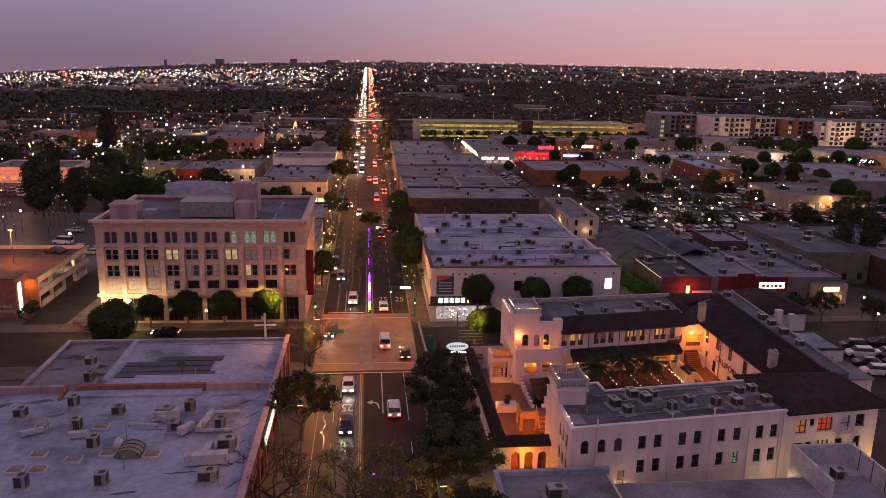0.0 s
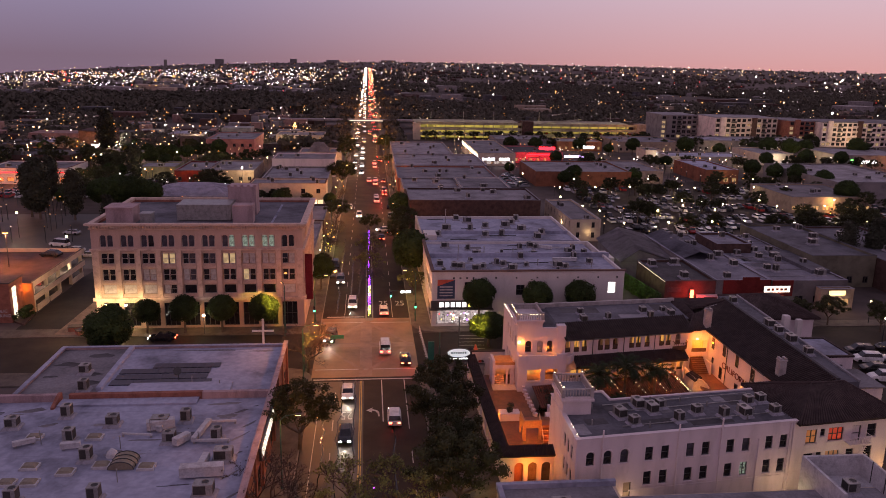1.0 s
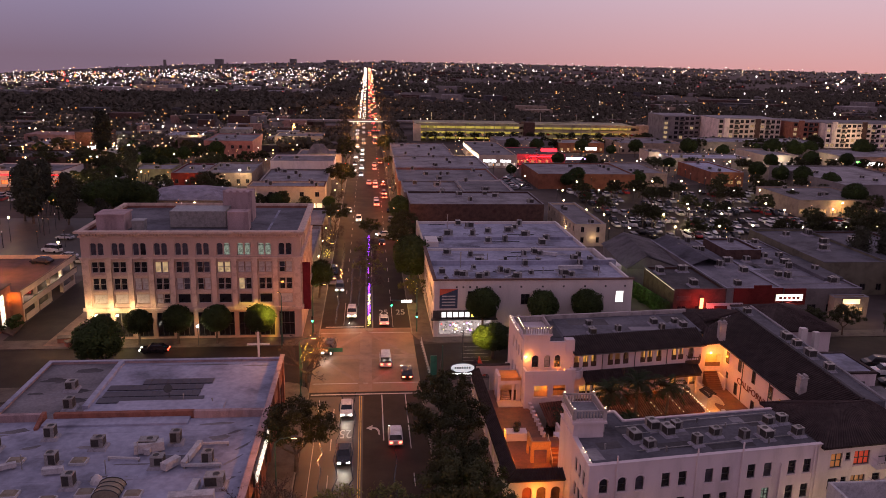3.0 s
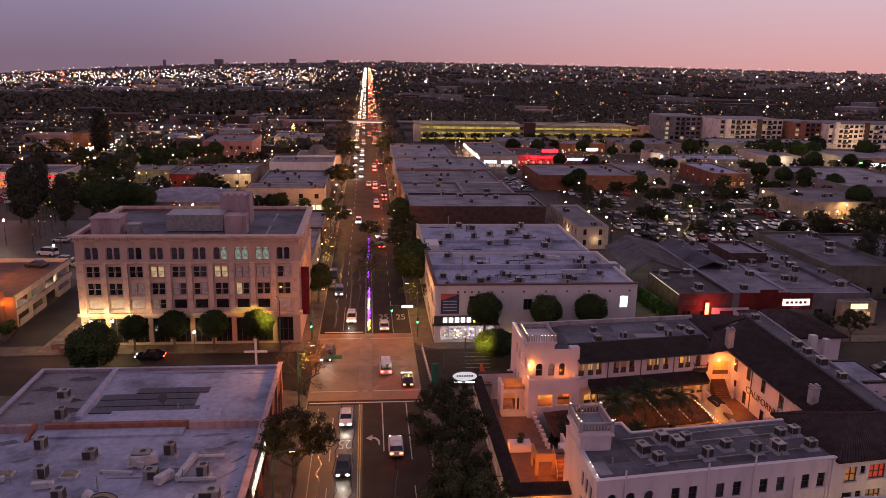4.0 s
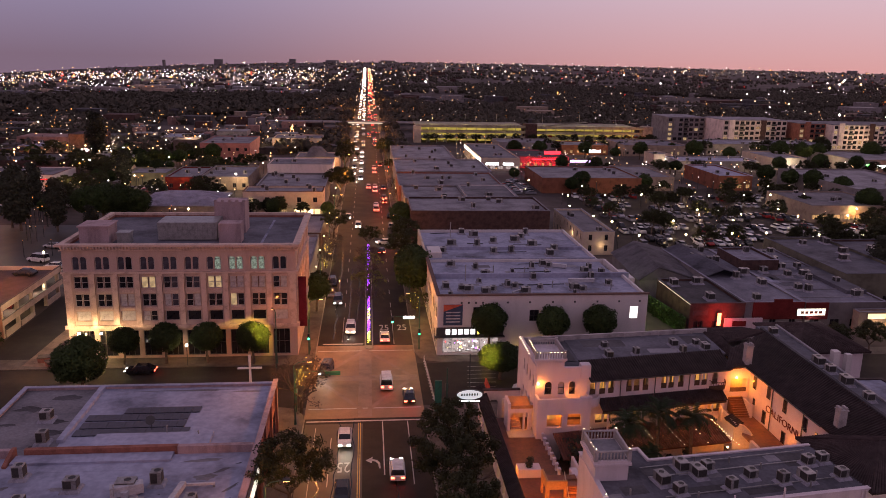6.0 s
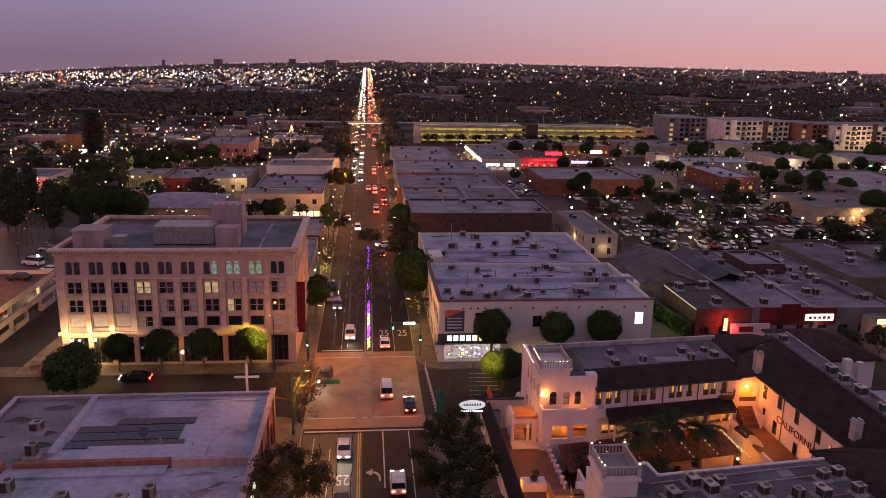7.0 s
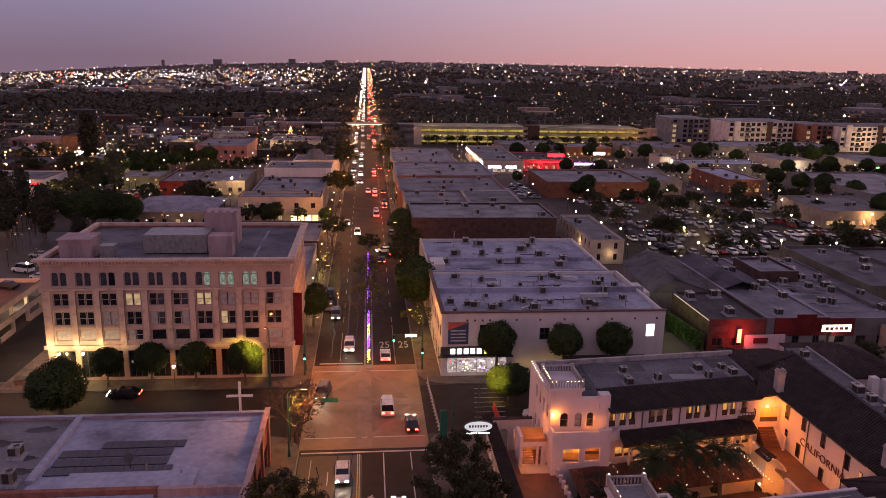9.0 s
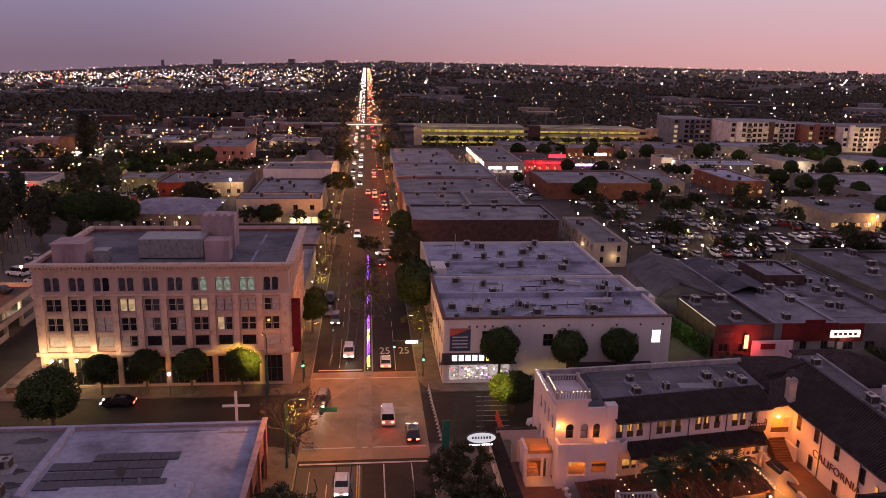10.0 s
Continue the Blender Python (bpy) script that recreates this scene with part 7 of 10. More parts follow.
solo("driveway", slab(bm_(), [(-62, 134.4), (-49, 134.4), (-52, 200), (-60.5, 190), (-62, 170)], 0.0, 0.02), ASPHALT, "asphalt driveway between garage and building", "road", kind="structure")
solo("parking_lot", box(bm_(), -150, -62, 176, 240, 0.0, 0.02), ASPHALT_WORN, "open asphalt parking lot", "parking lot", kind="structure")

# ---- the multi-level garage far ahead ----
gar = thing("parking_garage", 110, 490, 0, "long three-level open parking garage lit yellow inside", "parking garage")
GAR_WALL = surf("garage_concrete", (0.30, 0.27, 0.20), 0.85, 0.2, 0.3, 4, 0.1, dark=0.4)
for x0, x1, dz in ((30, 98, 0.0), (104, 172, -0.3)):
    for k, z in enumerate((3.3, 6.6, 9.9)):
        part("deck_slab", box(bm_(), x0, x1, 483, 520, z + dz - 0.5, z + dz), GAR_WALL, gar)
        part("guard_wall", box(bm_(), x0, x1, 482.2, 482.5, z + dz - 0.6, z + dz + 1.05), GAR_WALL, gar, "pale concrete guard wall")
    # a glowing sheet in each level stands for the lit interior
    for k in range(3):
        part("deck_light", box(bm_(), x0 + 0.5, x1 - 0.5, 496.0, 496.2, 0.1 + 3.3 * k + max(0, dz * k), 2.6 + 3.3 * k + dz), GARAGE, gar, "yellow-lit parking level")
    col = as_mesh("column", box(bm_(), -0.3, 0.3, -0.4, 0.4, 0, 9.0), GAR_WALL)
    for i in range(12):
        piece("column", col, gar, Matrix.Translation((x0 + 0.5 + i * (x1 - x0 - 1) / 11, 483.2, 0)))
    for i in range(26):
        rr = random.Random(i + x0)
        part("parked_car", box(bm_(), x0 + 2 + i * 2.5, x0 + 3.8 + i * 2.5, 485.5, 489.5, 3.3 * (i % 2) + 0.3, 3.3 * (i % 2) + 1.5), CAR_PAINTS[rr.choice((0, 1, 2, 3, 4))], gar) if rr.random() < 0.6 else None
bm = bm_()
va = [bm.verts.new(p) for p in ((112, 486, 10.2), (138, 486, 13.0), (138, 494, 13.0), (112, 494, 10.2))]
bm.faces.new(va)
bmesh.ops.solidify(bm, geom=bm.faces[:], thickness=0.5)
part("ramp", bm, GAR_WALL, gar, "sloping upper ramp")
part("stair_core", box(bm_(), 97.5, 104.5, 481, 490, 0, 12.0), BRICK_D, gar)
part("stair_core", box(bm_(), 172, 178, 481, 488, 0, 11.0), TAN, gar)
part("stair_core", box(bm_(), 28.5, 33, 480.8, 486, 0, 10.2), CREAM, gar)
for i, x in enumerate((41, 62, 82, 112, 136, 160)):
    part("deck_pole", tube(bm_(), (x, 500, 9.9), (x, 500, 16.5), 0.14, None, 6), METAL, gar)
for x in (45, 62, 80, 90, 112, 128, 146, 164):
    for z in (2.4, 5.8, 9.0):
        part("deck_lamp", box(bm_(), x - 0.9, x + 0.9, 489.6, 490, z - 0.15, z), LAMP_Y, gar, "bright ceiling lamp")
# overpass crossing the street
ov = thing("overpass", 0, 565, 0, "lit overpass bridge across the street", "bridge")
part("deck", box(bm_(), -70, 45, 560, 572, 4.8, 5.8), GREYW, ov)
part("light_strip", box(bm_(), -13, 12, 559.9, 560.0, 5.0, 5.5), glow("bridge_lamp_strip", (1.0, 0.92, 0.74), 0.9), ov, "row of white bridge lamps")
part("pier", box(bm_(), -12, -10, 561, 571, 0, 4.8), GREYW, ov)
part("pier", box(bm_(), 10, 12, 561, 571, 0, 4.8), GREYW, ov)


# ---- apartment blocks on the horizon side ----
def apartments(name, x0, x1, y, d, h, wall, label, floors=5, bay=3.3):
    b = thing(name, (x0 + x1) / 2, y, 0, label, "apartment building")
    n = int((x1 - x0) / bay)
    bay = (x1 - x0) / n
    fh = h / floors
    holes = [(x0 + bay * (i + 0.16), x0 + bay * (i + 0.84), fh * k + 0.7, fh * k + fh - 0.45) for i in range(n) for k in range(floors)]
    part("wall", cut_wall(bm_(), "x", y, 0.5, x0, x1, 0, h, holes), wall, b)
    bm = box(bm_(), x0, x1, y + d - 0.4, y + d, 0, h)
    box(bm, x0, x0 + 0.4, y + 0.5, y + d - 0.4, 0, h)
    box(bm, x1 - 0.4, x1, y + 0.5, y + d - 0.4, 0, h)
    part("wall", bm, wall, b)
    part("roof", box(bm_(), x0, x1, y, y + d, h, h + 0.4), ROOF_GREY, b)
    rnd = random.Random(int(x0))
    for i in range(1, n, 6):
        part("pier_block", box(bm_(), x0 + bay * i, x0 + bay * (i + 1), y - 0.7, y - 0.02, h * 0.2, h + rnd.choice((0.4, 1.2))), BRICK_D if (i // 6) % 2 else wall, b)
    for i in range(3, n, 3):
        for k in range(1, floors):
            part("balcony", box(bm_(), x0 + bay * i + 0.2, x0 + bay * (i + 1) - 0.2, y - 1.1, y - 0.01, fh * k + 0.1, fh * k + 1.25), FRAME_D if i % 2 else wall, b)
    for u0, u1, z0, z1 in holes:
        i = int((u0 - x0) / bay)
        off = 0.8 if i % 6 == 1 else 0
        if off and z0 > h * 0.2:
            continue
        window_part(b, "x", y, 1, u0, u1, z0, z1, ROOM_W if rnd.random() < 0.2 else GLASS, FRAME_D, (1, 0))
    return b


APT = surf("pinkish_apartment_stucco", (0.62, 0.52, 0.50), 0.85, 0.15, 0.3, 8, 0.1, shift=0.2)
apartments("apartment_block", 197, 222, 505, 30, 15.5, GREYW, "five-storey grey apartment block with lit windows", 5)
apartments("apartment_block", 222.5, 264, 478, 30, 16, APT, "five-storey white apartment block with lit windows", 5)
apartments("apartment_block", 268, 285, 470, 30, 15, BRICK, "five-storey brick apartment block", 5)
apartments("apartment_block", 285.5, 345, 462, 30, 15, APT, "long white and brick apartment block", 5)

# ---- small lit signs down the streets ----
def lit_sign(x0, x1, y, z0, z1, material, label):
    s = thing("lit_sign", (x0 + x1) / 2, y, z0, label, "sign")
    part("case", box(bm_(), x0, x1, y, y + 0.2, z0, z1), METAL_D, s)
    part("face", box(bm_(), x0 + 0.05, x1 - 0.05, y - 0.06, y, z0 + 0.05, z1 - 0.05), material, s)


lit_sign(64.7, 65.5, 141.3, 1.8, 4.3, glow("hot_red_neon", (1.0, 0.10, 0.04), 14), "tall red neon sign on a restaurant front")
lit_sign(80.2, 85.8, 141.4, 3.5, 4.9, glow("warm_white_sign", (1.0, 0.84, 0.72), 1.7), "white glowing shop sign")
for i in range(5):
    solo("sign_bar", box(bm_(), 80.9 + i * 0.9, 81.5 + i * 0.9, 141.3, 141.335, 3.9, 4.4), RED_W, "dark red letter bar on a lit sign", "sign bar", "sign bars", at=(80.9 + i * 0.9, 141.3, 3.9))
lit_sign(93.0, 96.6, 139.5, 3.3, 4.4, glow("soft_yellow_sign", (1.0, 0.72, 0.38), 1.4), "yellow glowing shop sign")
lit_sign(-141, -113, 297.7, 4.3, 4.7, NEON_R, "long red neon band on a white diner")
lit_sign(-124, -116, 297.7, 4.9, 5.7, NEON_W, "white glowing sign on a diner")
lit_sign(78, 95, 369.5, 3.9, 4.5, NEON_R, "long red neon band on a diner")
lit_sign(84, 92, 371, 6.4, 8.0, NEON_R, "red rooftop neon sign")
lit_sign(96, 106, 368, 3.0, 4.2, glow("violet_sign_glow", (0.75, 0.45, 1.0), 4), "violet glowing sign on a diner")
lit_sign(112, 118, 392, 5.0, 6.4, NEON_W, "white glowing sign on a store")
lit_sign(238, 241, 357.5, 3.0, 4.6, glow("green_sign_glow", (0.2, 1.0, 0.15), 4), "green glowing sign on a store")
lit_sign(244, 252, 357.5, 2.6, 4.0, NEON_W, "white glowing sign on a store")
lit_sign(54, 60, 357.5, 2.8, 4.0, NEON_W, "white glowing market window sign")
lit_sign(62, 67, 357.5, 2.8, 4.0, NEON_W, "white glowing market window sign")

# ---- trees ----
def leaves(seed, clumps, per, size, spread, flat=1.0, core=0.0):
    """A crown of many leaf faces in uneven clumps. clumps: centres and radii."""
    rng = np.random.default_rng(seed)
    verts, faces = [], []
    for (cx, cy, cz), r in clumps:
        n = rng.normal(size=(per, 3))
        n /= np.linalg.norm(n, axis=1)[:, None]
        rad = r * (1 - spread * rng.random(per) ** 1.6)
        c = np.array((cx, cy, cz)) + n * rad[:, None] * np.array((1, 1, flat))
        a = rng.normal(size=(per, 3)) * 0.7 + n * 0.0
        u = np.cross(n + a * 0.6, rng.normal(size=(per, 3)))
        u /= np.linalg.norm(u, axis=1)[:, None]
        v = np.cross(n + a * 0.6, u)
        v /= np.linalg.norm(v, axis=1)[:, None]
        s = size * (0.6 + 0.8 * rng.random(per))[:, None]
        for i in range(per):
            k = len(verts)
            verts += [tuple(c[i] - u[i] * s[i]), tuple(c[i] + v[i] * s[i] * 0.6), tuple(c[i] + u[i] * s[i]), tuple(c[i] - v[i] * s[i] * 0.6)]
            faces.append((k, k + 1, k + 2, k + 3))
        if core:
            k, q = len(verts), r * core
            verts += [(cx + q, cy, cz), (cx - q, cy, cz), (cx, cy + q, cz), (cx, cy - q, cz), (cx, cy, cz + q * flat), (cx, cy, cz - q * flat)]
            faces += [(k, k + 2, k + 4), (k + 2, k + 1, k + 4), (k + 1, k + 3, k + 4), (k + 3, k, k + 4), (k + 2, k, k + 5), (k + 1, k + 2, k + 5), (k + 3, k + 1, k + 5), (k, k + 3, k + 5)]
    return verts, faces


def leaf_mesh(name, data, material):
    me = bpy.data.meshes.new(name)
    me.from_pydata(data[0], [], data[1])
    me.materials.append(material)
    return me


def limbs(bm, base, tips, r):
    for t in tips:
        mid = Vector(base).lerp(Vector(t), 0.5) + Vector((0, 0, 0.25))
        tube(bm, base, mid, r, r * 0.6, 6, False)
        tube(bm, mid, t, r * 0.6, r * 0.2, 6, False)


def ficus(seed, material, label, lift=0.0):
    """Street tree about 6.5 m high with a round clipped crown."""
    rnd = random.Random(seed)
    t = thing("tree", 0, 0, 0, label, "tree", "street trees")
    bm = tube(bm_(), (0, 0, 0), (0.1, 0.05, 2.2 + lift), 0.22, 0.15, 8)
    limbs(bm, (0.1, 0.05, 2.1 + lift), [(rnd.uniform(-1.4, 1.4), rnd.uniform(-1.4, 1.4), rnd.uniform(3.2, 4.6) + lift) for _ in range(5)], 0.13)
    part("trunk", bm, BARK, t)
    c0 = 4.2 + lift
    cl = [((0, 0, c0), 2.3)]
    for i in range(44):
        a, b = rnd.uniform(0, 6.28), rnd.uniform(-0.9, 1.4)
        q = rnd.uniform(1.65, 1.95)
        cl.append(((q * math.cos(a) * math.cos(b), q * math.sin(a) * math.cos(b), c0 + q * 0.88 * math.sin(b)), rnd.uniform(0.45, 0.85)))
    data = leaves(seed, [cl[0]], 2600, 0.13, 0.25, 0.9, 0.9)
    d2 = leaves(seed + 1, cl[1:], 210, 0.115, 0.5, 0.9, 0.6)
    k = len(data[0])
    data = (data[0] + d2[0], data[1] + [tuple(i + k for i in f) for f in d2[1]])
    ob = new("crown", leaf_mesh("crown", data, material))
    ob.parent = t
    return t


def sprout(bm, rnd, p, d, length, r, depth, fan, tips, lift):
    """One limb that bends a little and forks into thinner ones; its ends are kept in tips."""
    q = p + d * length
    tube(bm, p, q, r, r * 0.68, 7 if depth > 2 else 4, False)
    if depth == 0:
        tips.append(q)
        return
    for _ in range(fan if depth > 1 else fan + 1):
        e = (d + Vector((rnd.gauss(0, 0.55), rnd.gauss(0, 0.55), rnd.gauss(lift, 0.35)))).normalized()
        sprout(bm, rnd, q, e, length * rnd.uniform(0.62, 0.86), r * 0.62, depth - 1, fan, tips, lift)


def open_tree(seed, material, label, h=8.0, r=3.4, per=70, n=34, bare=False, size=0.13):
    """Looser tree: a forking trunk, thin twigs, and leaves in uneven clumps about the ends."""
    rnd = random.Random(seed)
    t = thing("tree", 0, 0, 0, label, "tree", "street trees")
    bm = tube(bm_(), (0, 0, 0), (0.08, 0.0, h * 0.26), 0.24, 0.17, 8)
    tips = []
    for i in range(5):
        a = 6.283 * i / 5 + rnd.uniform(-0.4, 0.4)
        d = Vector((math.cos(a), math.sin(a), rnd.uniform(0.75, 1.5))).normalized()
        sprout(bm, rnd, Vector((0.08, 0, h * 0.25)), d, h * 0.26, 0.13, 4 if bare else 2, 3 if bare else 2, tips, 0.12)
    part("trunk", bm, BARK_D if bare else BARK, t)
    cl = []
    if bare:
        for q in tips:
            if rnd.random() < n / 100:
                cl.append((tuple(q), rnd.uniform(0.25, 0.55)))
    else:
        for _ in range(n):
            a, b, q = rnd.uniform(0, 6.28), math.asin(rnd.uniform(-0.45, 1.0)), rnd.uniform(0.35, 1.0) ** 0.6
            w = 1.0 + 0.22 * math.sin(3 * a + seed) + 0.12 * math.sin(5 * a)
            cl.append(((r * w * q * math.cos(a) * math.cos(b), r * w * q * math.sin(a) * math.cos(b), h * 0.62 + h * 0.33 * q * math.sin(b)), rnd.uniform(0.45, 1.0) * r * 0.27))
    ob = new("crown", leaf_mesh("crown", leaves(seed, cl, per, size, 0.85 if bare else 0.7, 0.8, 0 if bare else 0.42), material))
    ob.parent = t
    return t


def palm(seed):
    rnd = random.Random(seed)
    t = thing("palm_tree", 0, 0, 0, "courtyard palm with drooping dark fronds", "palm tree", "courtyard palms")
    part("trunk", tube(tube(bm_(), (0, 0, 0), (0.15, 0.1, 2.6), 0.2, 0.15, 8), (0.15, 0.1, 2.6), (0.2, 0.1, 5.2), 0.15, 0.12, 8), BARK, t)
    bm = bm_()
    for i in range(34):
        a, up = 6.283 * i / 17 + rnd.uniform(-0.1, 0.1), rnd.uniform(0.1, 1.2)
        ln = rnd.uniform(1.7, 2.4)
        p = Vector((0.2, 0.1, 5.2))
        d = Vector((math.cos(a) * math.cos(up), math.sin(a) * math.cos(up), math.sin(up)))
        side = Vector((-math.sin(a), math.cos(a), 0))
        for k in range(6):
            q = p + d * ln / 6
            w = 0.34 * math.sin(math.pi * (k + 0.7) / 7.2)
            for s in (-1, 1):
                for f in (0.0, 0.5):
                    m0 = p.lerp(q, f)
                    tip = m0 + side * s * w * 1.6 + d * 0.22 + Vector((0, 0, -0.16))
                    bm.faces.new([bm.verts.new(v) for v in (m0, m0 + d * 0.16, tip)])
            p = q
            d = (d + Vector((0, 0, -0.30))).normalized()
    part("crown", bm, PALM, t)
    return t


FICUS = [ficus(s, LEAF, "round clipped ficus street tree with a dense dark crown") for s in (11, 12)]
TALL = ficus(13, LEAF, "tall round clipped ficus on a bare pale trunk", 1.2)
AIRY = [open_tree(s, LEAF_N, "loose dark street tree with spreading limbs", 8.0, 3.5, 190, 64, size=0.105) for s in (21, 22)]
BARE = open_tree(31, LEAF_B, "half-bare jacaranda with thin twigs and few dry leaves", 7.6, 3.4, 7, 40, True, 0.09)
YOUNG = open_tree(35, LEAF_G, "thin young median tree with sparse yellow-green leaves", 8.0, 3.2, 12, 80, True, 0.10)
CYP = thing("tree", 0, 0, 0, "tall dark conifer with a ragged crown", "tree", "tall conifers")
part("trunk", tube(bm_(), (0, 0, 0), (0, 0, 9), 0.3, 0.1, 8), BARK, CYP)
ob = new("crown", leaf_mesh("crown", leaves(41, [((random.uniform(-0.8, 0.8), random.uniform(-0.8, 0.8), 2.5 + 0.42 * i), 2.4 * math.sin(math.pi * (i + 3) / 32) + 0.3) for i in range(26)], 130, 0.3, 0.5, 1.0, 0.7), LEAF_D))
ob.parent = CYP
PALM_T = palm(3)


def place(src, spots):
    first = True
    for x, y, s, a in spots:
        m = pose(x, y, 0, 0, 0, a) @ Matrix.Diagonal((s, s, s, 1))
        if first:
            src.matrix_basis = m
            first = False
        else:
            m2 = m.copy()
            c = copy_thing(src, pose(0, 0, 0))
            c.matrix_basis = m2


place(FICUS[0], [(-41.4, 121.2, 1.62, 0), (-31.9, 131.6, 1.10, 80), (-18.0, 131.0, 1.15, 200), (-9.6, 157.5, 1.2, 30), (9.9, 160.5, 1.9, 60), (9.9, 226, 1.5, 90), (88, 352, 1.3, 0), (210, 350, 1.6, 0), (104, 352, 1.2, 50)])
place(FICUS[1], [(-38.4, 131.6, 1.02, 0), (-25.4, 131.6, 1.12, 120), (9.9, 170, 1.7, 0), (-12, 248, 0.9, 0), (-28, 246, 1.1, 40), (190, 350, 1.4, 0), (228, 350, 1.5, 90), (-70, 372, 1.6, 0), (-84, 330, 1.3, 20), (-92, 338, 1.5, 40), (-99, 342, 1.3, 90)])
place(TALL, [(20.4, 131.2, 1.3, 0), (31.2, 131.2, 1.22, 80), (39.2, 131.2, 1.24, 160)])
place(AIRY[0], [(-8.2, 88, 1.18, 0), (9.9, 87, 1.3, 40), (10.0, 72, 1.3, 100), (-9.0, 223, 1.05, 0), (80, 128, 0.75, 60), (0.6, 210, 0.8, 0)])
place(AIRY[1], [(11.0, 99, 1.0, 70), (10.0, 58, 1.3, 10), (10.6, 79, 1.15, 120), (9.9, 200, 1.3, 0), (9.9, 190, 1.2, 80), (-30, 250, 0.8, 30), (-62, 112, 0.75, 0), (-9.7, 168, 0.7, 0)])
place(YOUNG, [(1.0, 66, 1.3, 60), (0.8, 54, 1.1, 0), (0.6, 168, 0.75, 0), (9.9, 153, 0.7, 0), (0.6, 184, 0.7, 0)])
place(BARE, [(-8.9, 112.6, 1.12, 0), (0.6, 176, 0.7, 0), (0.6, 160, 0.6, 90), (0.6, 192, 0.7, 30), (9.9, 178, 0.7, 0), (-9.6, 190, 0.6, 40), (-9.6, 197.6, 0.8, 10), (-9.6, 208, 0.7, 70), (-9.6, 262, 0.7, 0), (-9.6, 310, 0.7, 30), (9.8, 284, 0.6, 0), (9.8, 310, 0.6, 90), (-9.4, 60, 1.0, 90), (-9.6, 71, 1.1, 30)])
for x, y, k in ((-34, 247.5, 0.85), (-27, 248, 0.95), (-19.5, 248.5, 0.7)):
    c = copy_thing(AIRY[int(x) % 2], pose(0, 0, 0))
    c.matrix_basis = pose(x, y, 0, 0, 0, x * 19) @ Matrix.Diagonal((k, k, k, 1))
place(CYP, [(-96, 232, 1.35, 0), (-85.8, 231, 1.1, 60), (-122, 375, 1.7, 0), (-100, 236, 1.2, 200), (-70, 212, 0.8, 0), (-104, 262, 1.1, 0), (-88, 300, 1.1, 90), (116, 170, 0.9, 0), (122, 168, 1.0, 50), (110, 134, 0.75, 0)])
place(PALM_T, [(31.2, 93.4, 1.32, 0), (35.6, 94.4, 1.42, 50), (39.8, 93.8, 1.36, 140), (33.4, 91.0, 0.8, 25), (43.6, 89.6, 0.7, 200), (28.6, 88, 0.6, 10), (48.6, 99.0, 0.5, 0)])
for x, y, s in ((-9.2, 288, 1.5), (-9.4, 294, 1.3), (-9.6, 361, 1.4), (-10.6, 400, 1.3), (10.4, 236, 0.8), (10.4, 352, 0.8), (9.4, 400, 1.3), (9.6, 407, 1.3)):
    c = copy_thing(AIRY[int(y) % 2], pose(0, 0, 0))
    c.matrix_basis = pose(x, y, 0, 0, 0, y * 37) @ Matrix.Diagonal((s, s, s, 1))
c = copy_thing(FICUS[0], pose(0, 0, 0))
c.matrix_basis = pose(21.0, 123.0, -0.6, 0, 0, 300) @ Matrix.Diagonal((1.45, 1.45, 1.05, 1))
# dark round grove behind the terracotta building
for x, y, s in ((-80.4, 240, 1.95), (-75.6, 238.5, 2.1), (-70.8, 240, 2.05), (-67.0, 241.5, 1.8), (-77, 244, 2.0)):
    c = copy_thing(FICUS[1], pose(0, 0, 0))
    c.matrix_basis = pose(x, y, -0.6, 0, 0, x * 17) @ Matrix.Diagonal((s, s, s * 0.98, 1))
for x, y, s in ((-110, 369, 1.5), (-102, 370, 1.5), (-94, 364, 1.5), (-88.5, 361, 1.55), (-83, 364, 1.5), (-80, 375, 1.4)):
    c = copy_thing(FICUS[0], pose(0, 0, 0))
    c.matrix_basis = pose(x, y, -0.5, 0, 0, x * 23) @ Matrix.Diagonal((s, s, s * 0.9, 1))
rnd = random.Random(8)
for i in range(48):
    c = copy_thing((AIRY[1], AIRY[0], AIRY[1])[i % 3], pose(0, 0, 0))
    x, y = rnd.uniform(74, 182), rnd.choice((206, 224, 242, 260, 278, 294)) + rnd.uniform(-1, 1)
    s = rnd.uniform(0.65, 1.05)
    c.matrix_basis = pose(x, y, 0, 0, 0, rnd.uniform(0, 360)) @ Matrix.Diagonal((s, s, s, 1))
# trees among the streets and lots of the middle distance
for i in range(150):
    c = copy_thing((AIRY[0], AIRY[1], FICUS[0], AIRY[1])[i % 4], pose(0, 0, 0))
    if i < 95:
        x, y = rnd.uniform(-165, -46), rnd.uniform(270, 425)
        if -142 < x < -110 and 292 < y < 322 or -92 < x < -44 and 292 < y < 334 or -79 < x < -54 and 376 < y < 421:
            x, y = rnd.uniform(-108, -94), rnd.uniform(240, 300)
        if x < -104 and y < 300:
            y += 70
    else:
        x, y = rnd.uniform(98, 285), rnd.choice((345, 352, 430, 450, 462)) + rnd.uniform(-4, 4)
    s = rnd.uniform(0.7, 1.25)
    c.matrix_basis = pose(x, y, 0, 0, 0, rnd.uniform(0, 360)) @ Matrix.Diagonal((s, s, s * 0.9, 1))
